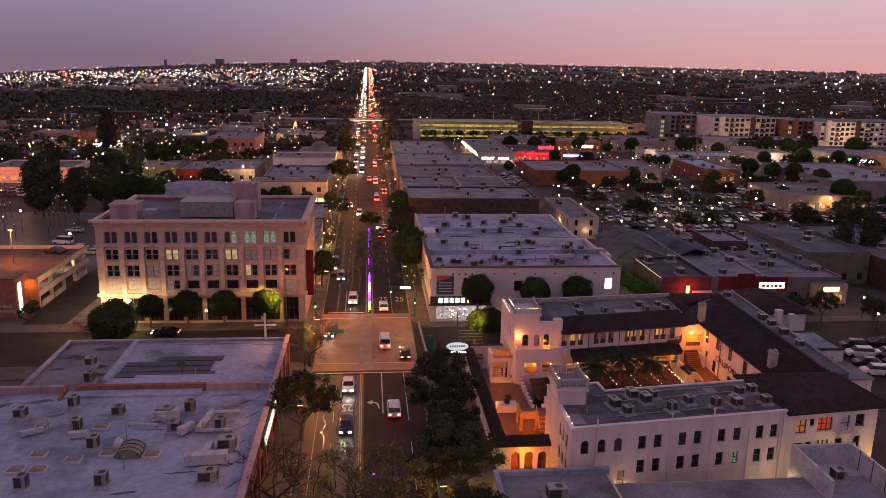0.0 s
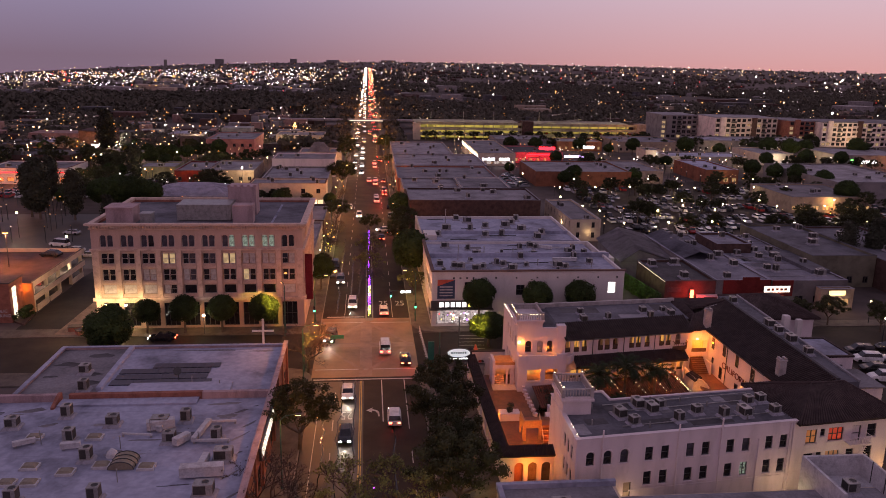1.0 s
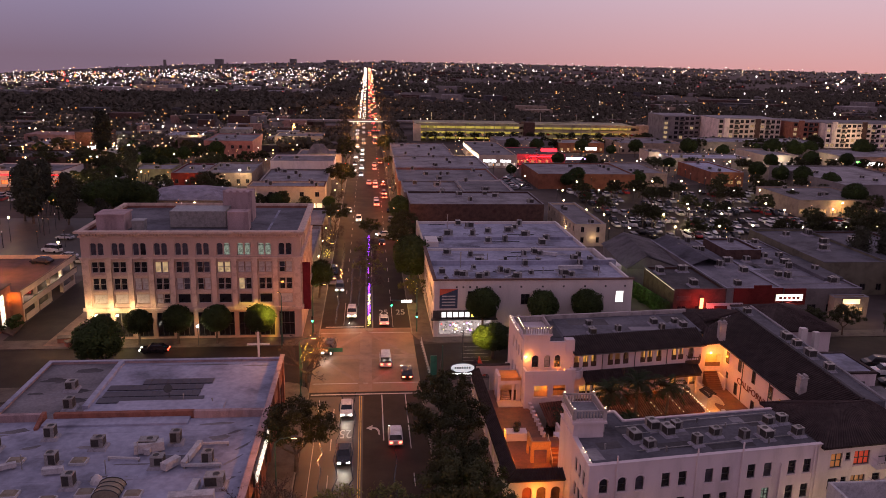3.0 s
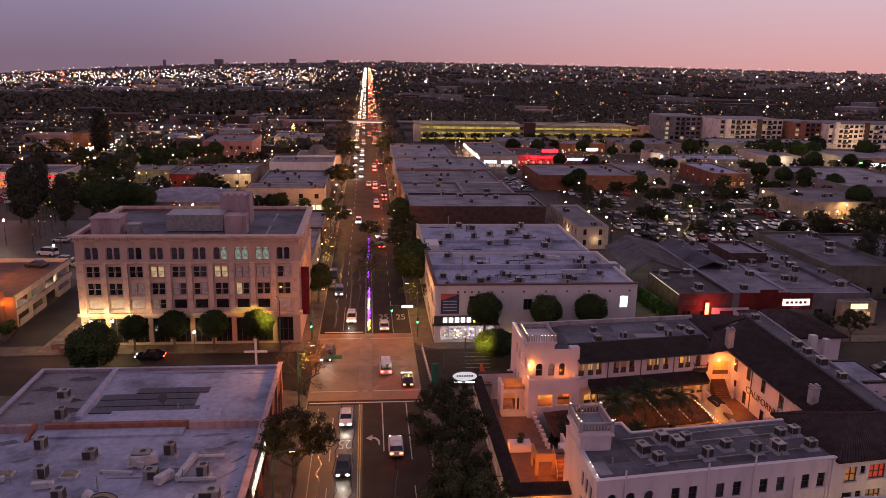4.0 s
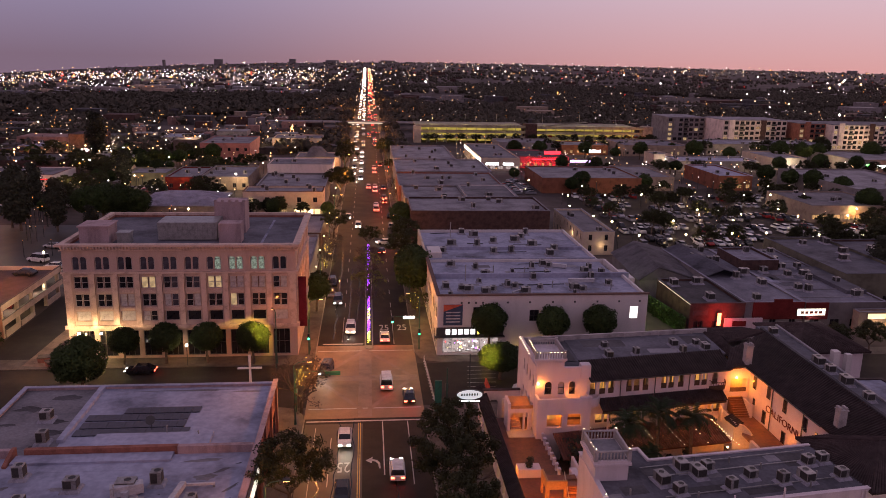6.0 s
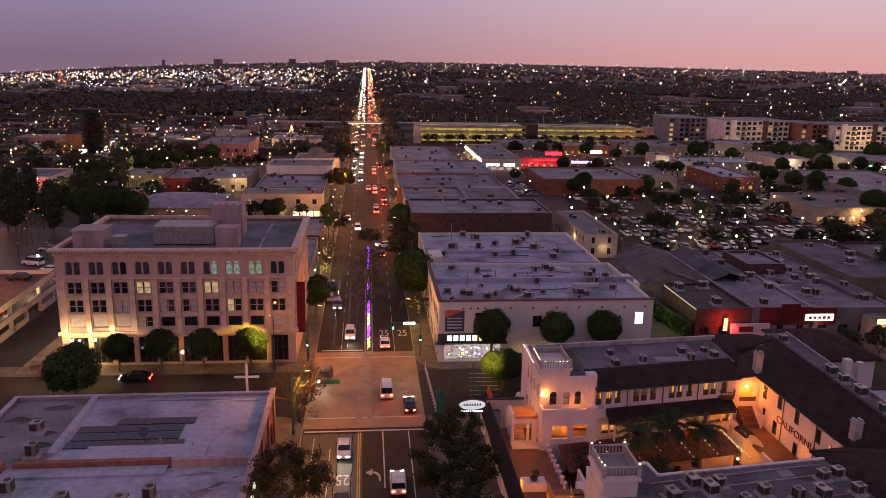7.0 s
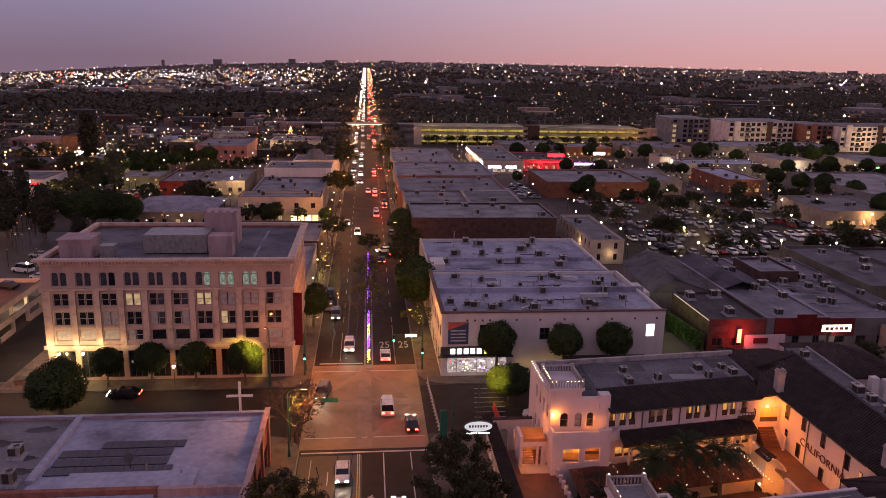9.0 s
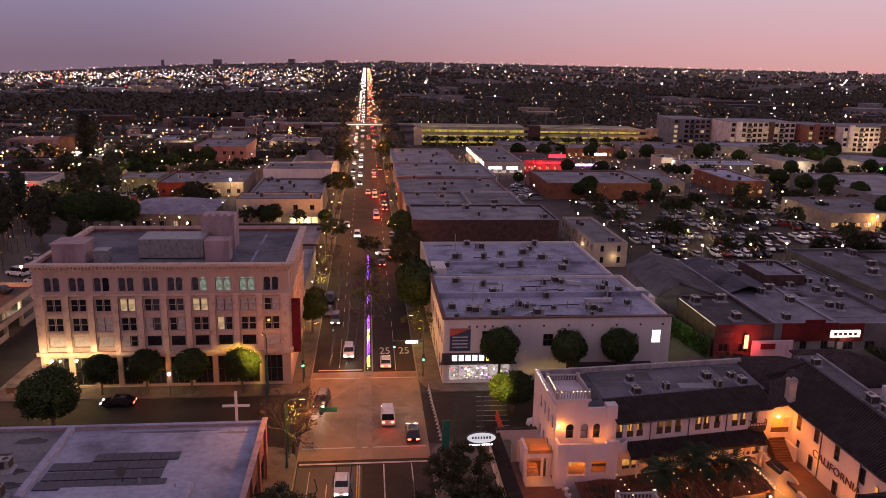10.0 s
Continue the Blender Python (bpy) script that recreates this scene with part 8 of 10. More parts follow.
for x, y, s in ((96, 127, 0.8), (101, 117, 0.9), (88, 131, 0.8), (105, 131, 0.85), (112, 124, 1.0), (118, 133, 0.9), (124, 118, 1.0), (76, 134, 0.6), (84, 134, 0.6), (58, 132, 0.6), (108, 110, 0.9), (120, 106, 0.9), (102, 100, 0.8)):
    c = copy_thing(AIRY[int(x) % 2], pose(0, 0, 0))
    c.matrix_basis = pose(x, y, 0, 0, 0, x * 31) @ Matrix.Diagonal((s, s, s, 1))
for x, y, s in ((76, 404, 1.7), (89, 403, 1.7), (114.5, 408, 1.6), (143, 404, 1.7), (169, 396, 2.0), (213, 392, 2.1), (224, 389, 2.0), (235, 394, 1.9), (262, 390, 2.1), (268, 392, 1.7), (129, 402, 1.2), (186, 392, 1.5), (83, 300, 1.5), (78, 296, 1.2), (108, 300, 1.3), (167, 318, 1.6), (172, 308, 1.5), (176, 298, 1.7), (180, 285, 1.6), (62, 330, 1.0), (167, 250, 1.8)):
    c = copy_thing(FICUS[int(x) % 2], pose(0, 0, 0))
    c.matrix_basis = pose(x, y, -0.5, 0, 0, x * 31) @ Matrix.Diagonal((s, s, s * 0.95, 1))
for i in range(18):
    c = copy_thing(AIRY[i % 2], pose(0, 0, 0))
    c.matrix_basis = pose(34 + i * 8.4 + rnd.uniform(-3, 3), 474 + rnd.uniform(-3, 3), 0, 0, 0, i * 50) @ Matrix.Diagonal((0.8, 0.8, 0.85, 1))
FICUS[0].matrix_basis = pose(-41.4, 121.2, -1.6, 0, 0, 0) @ Matrix.Diagonal((1.68, 1.68, 1.6, 1))
for x, y, s in ((111, 194, 1.2), (121, 195, 1.3), (131, 194, 1.2), (140, 203, 1.4), (137, 186, 1.2), (135, 172, 1.1)):
    c = copy_thing(AIRY[int(x) % 2], pose(0, 0, 0))
    c.matrix_basis = pose(x, y, 0, 0, 0, x * 29) @ Matrix.Diagonal((s, s, s, 1))
# courtyard shrubs
sh = leaf_mesh("bushes", leaves(76, [((rnd.uniform(25.5, 43.5), rnd.uniform(86, 96.2), rnd.uniform(1.0, 3.2)), rnd.uniform(0.5, 1.1)) for _ in range(40)], 60, 0.24, 0.5, 0.9, 0.6), LEAF_D)
tagged(new("courtyard_bushes", sh), "tall dark bushes filling a courtyard garden", "shrub", kind="stuff")
sh = leaf_mesh("shrubs", leaves(77, [((rnd.uniform(26, 43), rnd.uniform(82, 96), rnd.uniform(0.5, 1.2)), rnd.uniform(0.5, 1.0)) for _ in range(46)], 60, 0.2, 0.5, 0.9, 0.6), LEAF_D)
tagged(new("courtyard_shrubs", sh), "dark planted shrubs filling a courtyard", "shrub", kind="stuff")
sh = leaf_mesh("bushes", leaves(81, [((rnd.uniform(24.6, 26.6), rnd.uniform(93, 97), rnd.uniform(0.8, 3.6)), rnd.uniform(0.5, 0.9)) for _ in range(16)] + [((18.6, 89.4, 4.2), 0.45), ((18.8, 89.5, 4.8), 0.4)], 60, 0.2, 0.5, 0.9, 0.6), LEAF_D)
tagged(new("terrace_bushes", sh), "dark bushes beside a terrace and in its planter", "shrub", kind="stuff")
sh = leaf_mesh("bushes", leaves(82, [((rnd.uniform(-63.4, -61.8), rnd.uniform(137.6, 143), rnd.uniform(0.5, 2.4)), rnd.uniform(0.5, 0.9)) for _ in range(12)], 60, 0.2, 0.5, 0.9, 0.6), LEAF)
tagged(new("corner_bushes", sh), "loose bushes in a bed beside a stair tower", "shrub", kind="stuff")
sh = leaf_mesh("hedge", leaves(78, [((rnd.uniform(48.5, 76), rnd.uniform(136.2, 138.5) - 4.2, rnd.uniform(0.5, 1.4)), rnd.uniform(0.6, 1.0)) for _ in range(50)], 60, 0.22, 0.5, 0.9, 0.7), LEAF)
tagged(new("hedge", sh), "clipped dark hedge along the side street", "hedge", kind="stuff")
sh = leaf_mesh("creeper", leaves(79, [((57.0 - 0.13 * (u - 153), u, rnd.uniform(0.3, 3.3)), rnd.uniform(0.3, 0.6)) for u in [rnd.uniform(141.6, 168) for _ in range(170)]], 26, 0.2, 0.5, 0.9, 0.5), LEAF)
tagged(new("creeper", sh), "green creeper covering a wall", "creeper", kind="stuff")


# ---- far woods and far town, past single trees ----
rnd = random.Random(61)
avenue = []
for i in range(620):
    y = 430 + 1500 * rnd.random() ** 1.6
    avenue.append(((rnd.choice((-1, 1)) * rnd.uniform(12.5, 21), y, far_rise(0, y) + rnd.uniform(2, 6)), rnd.uniform(2.0, 3.6)))
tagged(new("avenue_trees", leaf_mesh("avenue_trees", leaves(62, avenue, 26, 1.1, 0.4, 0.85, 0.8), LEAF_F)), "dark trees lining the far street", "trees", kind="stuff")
band = []
for i in range(1300):
    d, az = rnd.uniform(690, 960), radians(rnd.uniform(-31, -3))
    x, y = d * math.sin(az), d * math.cos(az)
    if noise.noise(Vector((x * 0.012, y * 0.004, 3.0))) > -0.25:
        band.append(((x, y, far_rise(x, y) + rnd.uniform(3, 7)), rnd.uniform(4.0, 6.5)))
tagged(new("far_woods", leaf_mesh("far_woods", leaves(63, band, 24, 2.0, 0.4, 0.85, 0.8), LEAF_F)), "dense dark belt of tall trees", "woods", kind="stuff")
def keep_clear(x, y):
    if abs(x) < 13 and y < 3300:
        return False
    if -190 < x < 360 and y < 405 and not (x < -150 or x > 285):
        return False
    if 20 < x < 360 and 400 < y < 545:
        return False
    return True


def pale_quarter(x, y):
    """The open commercial quarter far ahead on the left."""
    d = math.hypot(x, y)
    return x < -0.06 * y and 980 < d < 2100


def woods(seed, count, dmin, dmax, size, azmin=-34, azmax=45, power=1.0):
    rng = random.Random(seed)
    cl = []
    while len(cl) < count:
        d = dmin + (dmax - dmin) * rng.random() ** power
        az = radians(rng.uniform(azmin, azmax))
        x, y = d * math.sin(az), d * math.cos(az)
        if keep_clear(x, y) and not (pale_quarter(x, y) and rng.random() < 0.85) and noise.noise(Vector((x * 0.006, y * 0.006, seed))) > -0.18:
            s = size * rng.uniform(0.6, 1.4) * (1 + d / 6000)
            cl.append(((x, y, far_rise(x, y) + s * 0.75), s))
    return cl


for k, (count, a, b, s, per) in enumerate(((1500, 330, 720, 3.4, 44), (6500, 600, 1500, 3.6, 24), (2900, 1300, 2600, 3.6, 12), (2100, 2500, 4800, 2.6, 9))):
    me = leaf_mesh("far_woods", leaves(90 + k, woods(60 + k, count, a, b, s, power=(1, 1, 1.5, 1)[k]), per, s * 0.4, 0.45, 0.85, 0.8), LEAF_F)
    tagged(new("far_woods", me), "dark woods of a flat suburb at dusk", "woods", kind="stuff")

# ---- far town: houses, lamps, traffic ----
def far_boxes(seed, count, dmin, dmax, mats, azmin=-34, azmax=45):
    rng = random.Random(seed)
    bms = [bm_() for _ in mats]
    made = 0
    while made < count:
        d = dmin + (dmax - dmin) * rng.random() ** 1.3
        az = radians(rng.uniform(azmin, azmax))
        x, y = d * math.sin(az), d * math.cos(az)
        if not keep_clear(x, y):
            continue
        k = 0.6 if d < 900 else 1.0
        w, dp, h = rng.uniform(8, 26) * k, rng.uniform(8, 20) * k, rng.uniform(3.5, 6.5)
        if rng.random() < 0.06:
            w, dp, h = w * 2, dp * 1.5, h * 1.6
        z = far_rise(x, y)
        k = rng.randrange(len(mats))
        box(bms[k], x - w / 2, x + w / 2, y - dp / 2, y + dp / 2, z - 4, z + h)
        made += 1
    for bm, m in zip(bms, mats):
        tagged(new("far_houses", as_mesh("far_houses", bm, m)), "flat-roofed houses and stores of the far suburb", "houses", kind="stuff")


far_boxes(101, 260, 330, 900, [surf("dusky_wall", (0.12, 0.10, 0.095), 0.9, shift=0.3), TAN, ROOF_DARK, BRICK_D])
far_boxes(102, 420, 850, 3200, [GREYW, BRICK_D, ROOF_DARK])
far_boxes(103, 240, 1000, 2100, [GREYW, ROOF_GREY, TAN, surf("dusk_white_wall", (0.34, 0.29, 0.30), 0.9, shift=0.3)], -30, -3.5)
far_boxes(104, 70, 440, 640, [BRICK_D, ROOF_GREY, surf("dusk_pink_wall", (0.30, 0.19, 0.17), 0.9, shift=0.2)], -30, -4)
# a few tall blocks on the skyline
bm = bm_()
for az, w, h in ((-10.4, 40, 30), (-5.3, 34, 24), (-2.5, 70, 16), (-14, 6, 36), (1.5, 80, 14), (33.0, 30, 16), (11, 40, 10)):
    d = 4300
    x, y = d * math.sin(radians(az)), d * math.cos(radians(az))
    z = far_rise(x, y)
    box(bm, x - w / 2, x + w / 2, y, y + 40, z - 20, z + h)
tagged(new("skyline_blocks", as_mesh("skyline_blocks", bm, GREYW)), "tall blocks on the far skyline", "building", kind="stuff")

HUES = {"white": (1.0, 0.86, 0.80), "warm": (1.0, 0.62, 0.30), "orange": (1.0, 0.36, 0.08), "red": (1.0, 0.05, 0.04), "cool": (0.95, 0.82, 1.0), "green": (0.55, 1.0, 0.35)}
CITY = {}


def city_light(hue, x, y, z, r, level):
    CITY.setdefault((hue, level), []).append((x, y, z, r))


def scatter(seed, count, dmin, dmax, azmin, azmax, hues, rmin=0.35, rmax=1.0, power=1.0, level=None, zmax=9):
    rng = random.Random(seed)
    n = 0
    while n < count:
        d = dmin + (dmax - dmin) * rng.random() ** power
        az = radians(rng.uniform(azmin, azmax))
        x, y = d * math.sin(az), d * math.cos(az)
        n += 1
        if not keep_clear(x, y) and dmin > 340:
            continue
        r = d * 0.00075 * (rmin + (rmax - rmin) * rng.random() ** 2.5)
        city_light(rng.choice(hues), x, y, far_rise(x, y) + rng.uniform(4, zmax) * (1 if d < 900 else 1.8), r, level or rng.choice((0, 0, 1, 1, 1, 2, 2)))


scatter(1, 1050, 960, 2300, -30, -3, ["white", "cool", "warm", "warm", "orange", "cool", "white"], 0.4, 1.0, 0.8)
scatter(2, 170, 1000, 2000, -30, -4, ["white", "warm", "cool", "white", "orange"], 0.6, 1.5, 1.0, 2)
scatter(3, 330, 420, 690, -30, -3, ["warm", "orange", "orange", "white"], 0.4, 1.3, 1.0)
scatter(4, 360, 800, 3300, 3, 40, ["white", "warm", "warm", "orange", "white"], 0.4, 1.0, 0.8)
scatter(5, 330, 540, 1000, 3, 40, ["warm", "white", "orange"], 0.4, 1.2, 1.0)
scatter(6, 80, 900, 2600, -29, 40, ["red"], 0.4, 1.0, 1.0)
scatter(7, 300, 2300, 4600, -29, 40, ["white", "warm", "orange"], 0.4, 0.9, 1.0)
scatter(8, 130, 700, 2200, -5, 3.5, ["white", "warm", "orange", "warm"], 0.5, 1.6, 1.0)
scatter(10, 26, 1100, 2200, -24, -8, ["orange", "red", "warm"], 1.0, 2.2, 1.0, 1)
scatter(12, 200, 250, 440, -27, -9, ["orange", "warm", "orange", "warm", "white"], 0.7, 1.7, 1.0, 1, 5)
scatter(13, 260, 330, 480, 6, 34, ["orange", "warm", "white"], 0.6, 1.4, 1.0, 1, 5)
scatter(14, 12, 900, 1500, -26, -4, ["green"], 0.6, 1.2, 1.0, 0)
scatter(15, 80, 205, 335, 14, 37, ["warm", "warm", "orange", "white"], 0.6, 1.3, 1.0, 1, 5)
scatter(16, 110, 210, 335, -36, -13, ["warm", "orange", "orange", "white"], 0.6, 1.4, 1.0, 1, 5)
scatter(18, 26, 700, 2600, 4, 38, ["white", "warm", "white"], 1.2, 2.2, 1.0, 2)
scatter(19, 90, 330, 560, -30, -8, ["warm", "orange", "warm"], 0.8, 1.9, 1.0, 1, 6)
scatter(17, 180, 340, 520, -30, -5, ["warm", "orange", "white", "warm"], 0.6, 1.5, 1.0, 1, 6)
# streaming traffic down the straight street
rng = random.Random(33)
bm = bm_()
for i in range(230):
    y = 445 + 2300 * (i / 230) ** 1.4 + rng.uniform(-5, 5)
    for xs, hue in (((-6.2, -2.4), "white"), ((1.6, 4.4, 7.0), "red")):
        if rng.random() < (0.85 if y > 620 else 0.5):
            x = rng.choice(xs) + rng.uniform(-0.5, 0.5) + (y - 445) * 0.0012 * (1 if hue == "red" else -1)
            z = far_rise(x, y) + 0.3 + max(0, y - 700) * 0.0006
            box(bm, x - 0.9, x + 0.9, y, y + 4.3, z, z + 1.4)
            hue2 = rng.choice(("orange", "red", "red", "warm")) if hue == "red" else rng.choice(("white", "white", "warm"))
            for s in (-0.65, 0.65):
                city_light(hue2, x + s, y - 0.2, z + 0.8 + y * 0.0006, max(0.2, y * 0.00044 * rng.uniform(0.8, 1.3)), rng.choice((1, 2, 2)))
tagged(new("far_traffic", as_mesh("far_traffic", bm, CAR_PAINTS[3])), "dense evening traffic far down the street", "traffic", kind="stuff")
for i in range(46):
    y = 470 + i * 32 + rng.uniform(-9, 9)
    s = rng.choice((-1, 1))
    city_light(rng.choice(("orange", "warm", "white")), s * (9.5 + rng.random() * 3), y, far_rise(0, y) + rng.uniform(3, 8), max(0.25, y * 0.0005), rng.choice((1, 1, 2)))

poles = bm_()
for (hue, level), pts in CITY.items():
    vs, fs = [], []
    for x, y, z, r in pts:
        k = len(vs)
        vs += [(x + r, y, z), (x - r, y, z), (x, y + r, z), (x, y - r, z), (x, y, z + r), (x, y, z - r)]
        fs += [(k, k + 2, k + 4), (k + 2, k + 1, k + 4), (k + 1, k + 3, k + 4), (k + 3, k, k + 4), (k + 2, k, k + 5), (k + 1, k + 2, k + 5), (k + 3, k + 1, k + 5), (k, k + 3, k + 5)]
        g = far_rise(x, y)
        if z - g > 2.5:
            w = 0.08
            box(poles, x - w, x + w, y - w, y + w, g - 1, z)
    me = leaf_mesh("city_lamps", (vs, fs), glow("city_%s_%d" % (hue, level), HUES[hue], (1.6, 3.8, 8.5)[level] * {"red": 0.7, "orange": 0.6, "warm": 0.65}.get(hue, 1.0)))
    tagged(new("city_lamps", me), "countless small lamps of the far town", "street lights", kind="stuff")
tagged(new("lamp_posts", as_mesh("lamp_posts", poles, METAL_D)), "thin posts of the far town's lamps", "lamp post", kind="stuff")

# ---- vehicles ----
def car(kind, paint, label, lights=0):
    """A vehicle that faces +y. kind: sedan, suv, van. lights: 0 off, 1 lit."""
    c = thing("car", 0, 0, 0, label, "car", "cars")
    L, Wd, hood, top = {"sedan": (4.6, 1.8, 0.95, 1.45), "suv": (4.7, 1.92, 1.1, 1.75), "van": (5.2, 2.0, 1.2, 2.1)}[kind]
    hw = Wd / 2
    def ring(y, w, z0, z1):
        return [(-w, y, z0), (w, y, z0), (w * 1.0, y, (z0 + z1) * 0.55), (w * 0.92, y, z1), (-w * 0.92, y, z1), (-w * 1.0, y, (z0 + z1) * 0.55)]
    bm = bm_()
    loft(bm, [ring(-L / 2, hw * 0.84, 0.42, hood * 0.86), ring(-L / 2 + 0.25, hw * 0.97, 0.28, hood * 1.0), ring(-L * 0.2, hw, 0.25, hood * 1.02), ring(L * 0.2, hw, 0.25, hood), ring(L / 2 - 0.5, hw * 0.96, 0.28, hood * 0.88), ring(L / 2, hw * 0.8, 0.42, hood * 0.68)])
    part("body", bm, paint, c)
    y0, y1, yb, yf = {"sedan": (-1.25, 0.55, -1.95, 1.2), "suv": (-1.95, 0.6, -2.2, 1.2), "van": (-2.4, 0.9, -2.55, 1.6)}[kind]
    bm = bm_()
    loft(bm, [[(-hw * 0.86, yb, hood * 0.97), (hw * 0.86, yb, hood * 0.97), (hw * 0.86, yf, hood * 0.97), (-hw * 0.86, yf, hood * 0.97)], [(-hw * 0.72, y0, top - 0.07), (hw * 0.72, y0, top - 0.07), (hw * 0.72, y1, top - 0.07), (-hw * 0.72, y1, top - 0.07)]])
    part("cabin", bm, GLASS, c, "dark glass cabin")
    part("roof", loft_roof(hw * 0.72, y0, y1, top), paint, c)
    for x in (-hw * 0.9, hw * 0.9):
        for y in (-L * 0.3, L * 0.31):
            part("wheel", tube(bm_(), (x - 0.1, y, 0.33), (x + 0.1, y, 0.33), 0.33, None, 12), RUBBER, c)
    for x in (-hw * 0.62, hw * 0.62) if lights else ():
        part("headlight", box(bm_(), x - 0.2, x + 0.2, L / 2 - 0.14, L / 2 + 0.03, hood * 0.55, hood * 0.72), HEAD, c)
        part("taillight", box(bm_(), x - 0.2, x + 0.2, -L / 2 - 0.03, -L / 2 + 0.1, hood * 0.62, hood * 0.84), TAIL, c)
    return c


def loft_roof(w, y0, y1, top):
    bm = bm_()
    loft(bm, [[(-w - 0.03, y0 - 0.05, top - 0.08), (w + 0.03, y0 - 0.05, top - 0.08), (w + 0.03, y1 + 0.05, top - 0.08), (-w - 0.03, y1 + 0.05, top - 0.08)], [(-w * 0.88, y0 + 0.08, top), (w * 0.88, y0 + 0.08, top), (w * 0.88, y1 - 0.08, top), (-w * 0.88, y1 - 0.08, top)]])
    return bm


KINDS = [("sedan", 0, "white parked saloon car"), ("suv", 2, "black parked sport utility vehicle"), ("sedan", 1, "silver parked saloon car"), ("suv", 0, "white parked sport utility vehicle"), ("sedan", 3, "grey parked saloon car"), ("suv", 4, "red parked sport utility vehicle"), ("sedan", 2, "black parked saloon car"), ("suv", 1, "silver parked sport utility vehicle")]
PARKED = [car(k, CAR_PAINTS[p], l) for k, p, l in KINDS]
DRIVE = [car(k, CAR_PAINTS[p], l, 1) for k, p, l in (("suv", 0, "white sport utility vehicle with its lights on"), ("sedan", 2, "black saloon car with its lights on"), ("sedan", 0, "white saloon car with its lights on"), ("suv", 3, "grey sport utility vehicle with its lights on"), ("van", 0, "white van with its lights on"))]
used = set()


def put_car(src, x, y, a, z=0.02):
    if src.name not in used:
        used.add(src.name)
        src.matrix_basis = pose(x, y, z, 0, 0, a)
        return src
    return copy_thing(src, pose(x, y, z, 0, 0, a))


# on the main street: towards the camera on the left, away on the right
for k, x, y, a in ((2, -2.6, 104.0, 180), (1, -2.6, 91.0, 180), (3, -6.2, 127.0, 172), (0, -2.7, 146.0, 180), (0, 3.9, 95.5, 0), (4, 3.2, 121.5, 0), (1, 6.4, 116.5, 0), (2, 3.4, 141.5, 0), (3, -5.6, 163, 180), (1, 4.0, 205, 0), (0, 6.6, 212, 0), (4, 3.3, 262, 0), (2, 3.3, 270, 0), (1, 6.3, 276, 0), (3, 6.3, 284, 0), (0, 3.2, 300, 0), (2, 3.3, 310, 0), (1, 6.4, 306, 0), (0, 0.8, 308, 0),
                   (0, -2.4, 236, 180), (2, -5.6, 250, 180), (3, -2.4, 330, 180), (2, -5.6, 345, 180), (0, -2.4, 352, 180), (1, -5.6, 366, 180), (0, -2.4, 380, 180), (2, -5.6, 392, 180), (0, -2.4, 405, 180), (2, -2.4, 425, 180), (0, -5.4, 440, 180), (2, 3.4, 350, 0), (0, 3.4, 362, 0), (1, 6.2, 372, 0), (2, 5.0, 215, 100), (1, -35.0, 128.2, 90)):
    put_car(DRIVE[k], x, y, a)
for k, x, y, a in ((4, -7.3, 168, 180), (1, -7.3, 176, 180), (2, 7.4, 236, 0), (6, 7.4, 250, 0), (4, 57, 127, 90), (2, 66, 126.5, 90), (0, 24.5, 118, 70), (6, 78, 128, 90)):
    put_car(PARKED[k], x, y, a)
# behind the hotel and at the parking deck
for k, x, y, a in ((1, 85, 116.6, 80), (3, 84, 113, 80), (6, 82.7, 109, 80), (3, 81.6, 105.2, 80), (6, 91.5, 118, 80), (2, 89, 113, 80), (1, 88, 108.6, 80), (0, 87, 104.6, 80), (4, 94, 99, 60), (2, 92, 118, 60), (0, 97, 95, 60), (7, 85, 90, 60), (1, 100, 107, 60)):
    put_car(PARKED[k], x, y, a)
van = car("van", CAR_PAINTS[0], "white panel van parked in an open lot")
van.matrix_basis = pose(-78, 198, 0.02, 0, 0, 70)
for k, x, y, a in ((0, -72, 192, 80), (6, -67.5, 166.5, 80), (5, -65.6, 154.5, 8), (2, -67, 187, 80), (2, -80, 212, 80), (5, -79, 158, 95)):
    put_car(PARKED[k], x, y, a, 2.67 if x == -65.6 else 5.35 if y < 171 and x < -63 else 0.02)
FAR_BODY = {k: bm_() for k in range(5)}
FAR_CABIN = bm_()


def far_car(k, x, y, a):
    """One of the many cars of the far lots: hull, bonnet and glass cabin, joined with the others of its paint."""
    p, tall = ((0, 0), (2, 1), (1, 0), (0, 1), (3, 0), (4, 1), (2, 0), (1, 1))[k]
    m = pose(x, y, 0.02, 0, 0, a)
    hood, top, w = (1.05, 1.72, 0.94) if tall else (0.9, 1.42, 0.88)
    for bm, secs in ((FAR_BODY[p], ((-2.3, -2.25, 2.3, 2.25, 0.25, 0.6, w), (-2.25, -2.2, 2.25, 2.1, 0.6, hood, w * 0.95))), (FAR_CABIN, ((-1.9, -1.3, 1.1, 0.4, hood, top - 0.06, w * 0.82),)), (FAR_BODY[p], ((-1.3, -1.2, 0.4, 0.3, top - 0.06, top, w * 0.72),))):
        for ya, yb, yc, yd, z0, z1, hw in secs:
            v = [bm.verts.new(m @ Vector(c)) for c in ((-hw, ya, z0), (hw, ya, z0), (hw, yc, z0), (-hw, yc, z0), (-hw * 0.9, yb, z1), (hw * 0.9, yb, z1), (hw * 0.9, yd, z1), (-hw * 0.9, yd, z1))]
            for f in ((4, 5, 6, 7), (0, 1, 5, 4), (1, 2, 6, 5), (2, 3, 7, 6), (3, 0, 4, 7)):
                bm.faces.new([v[i] for i in f])


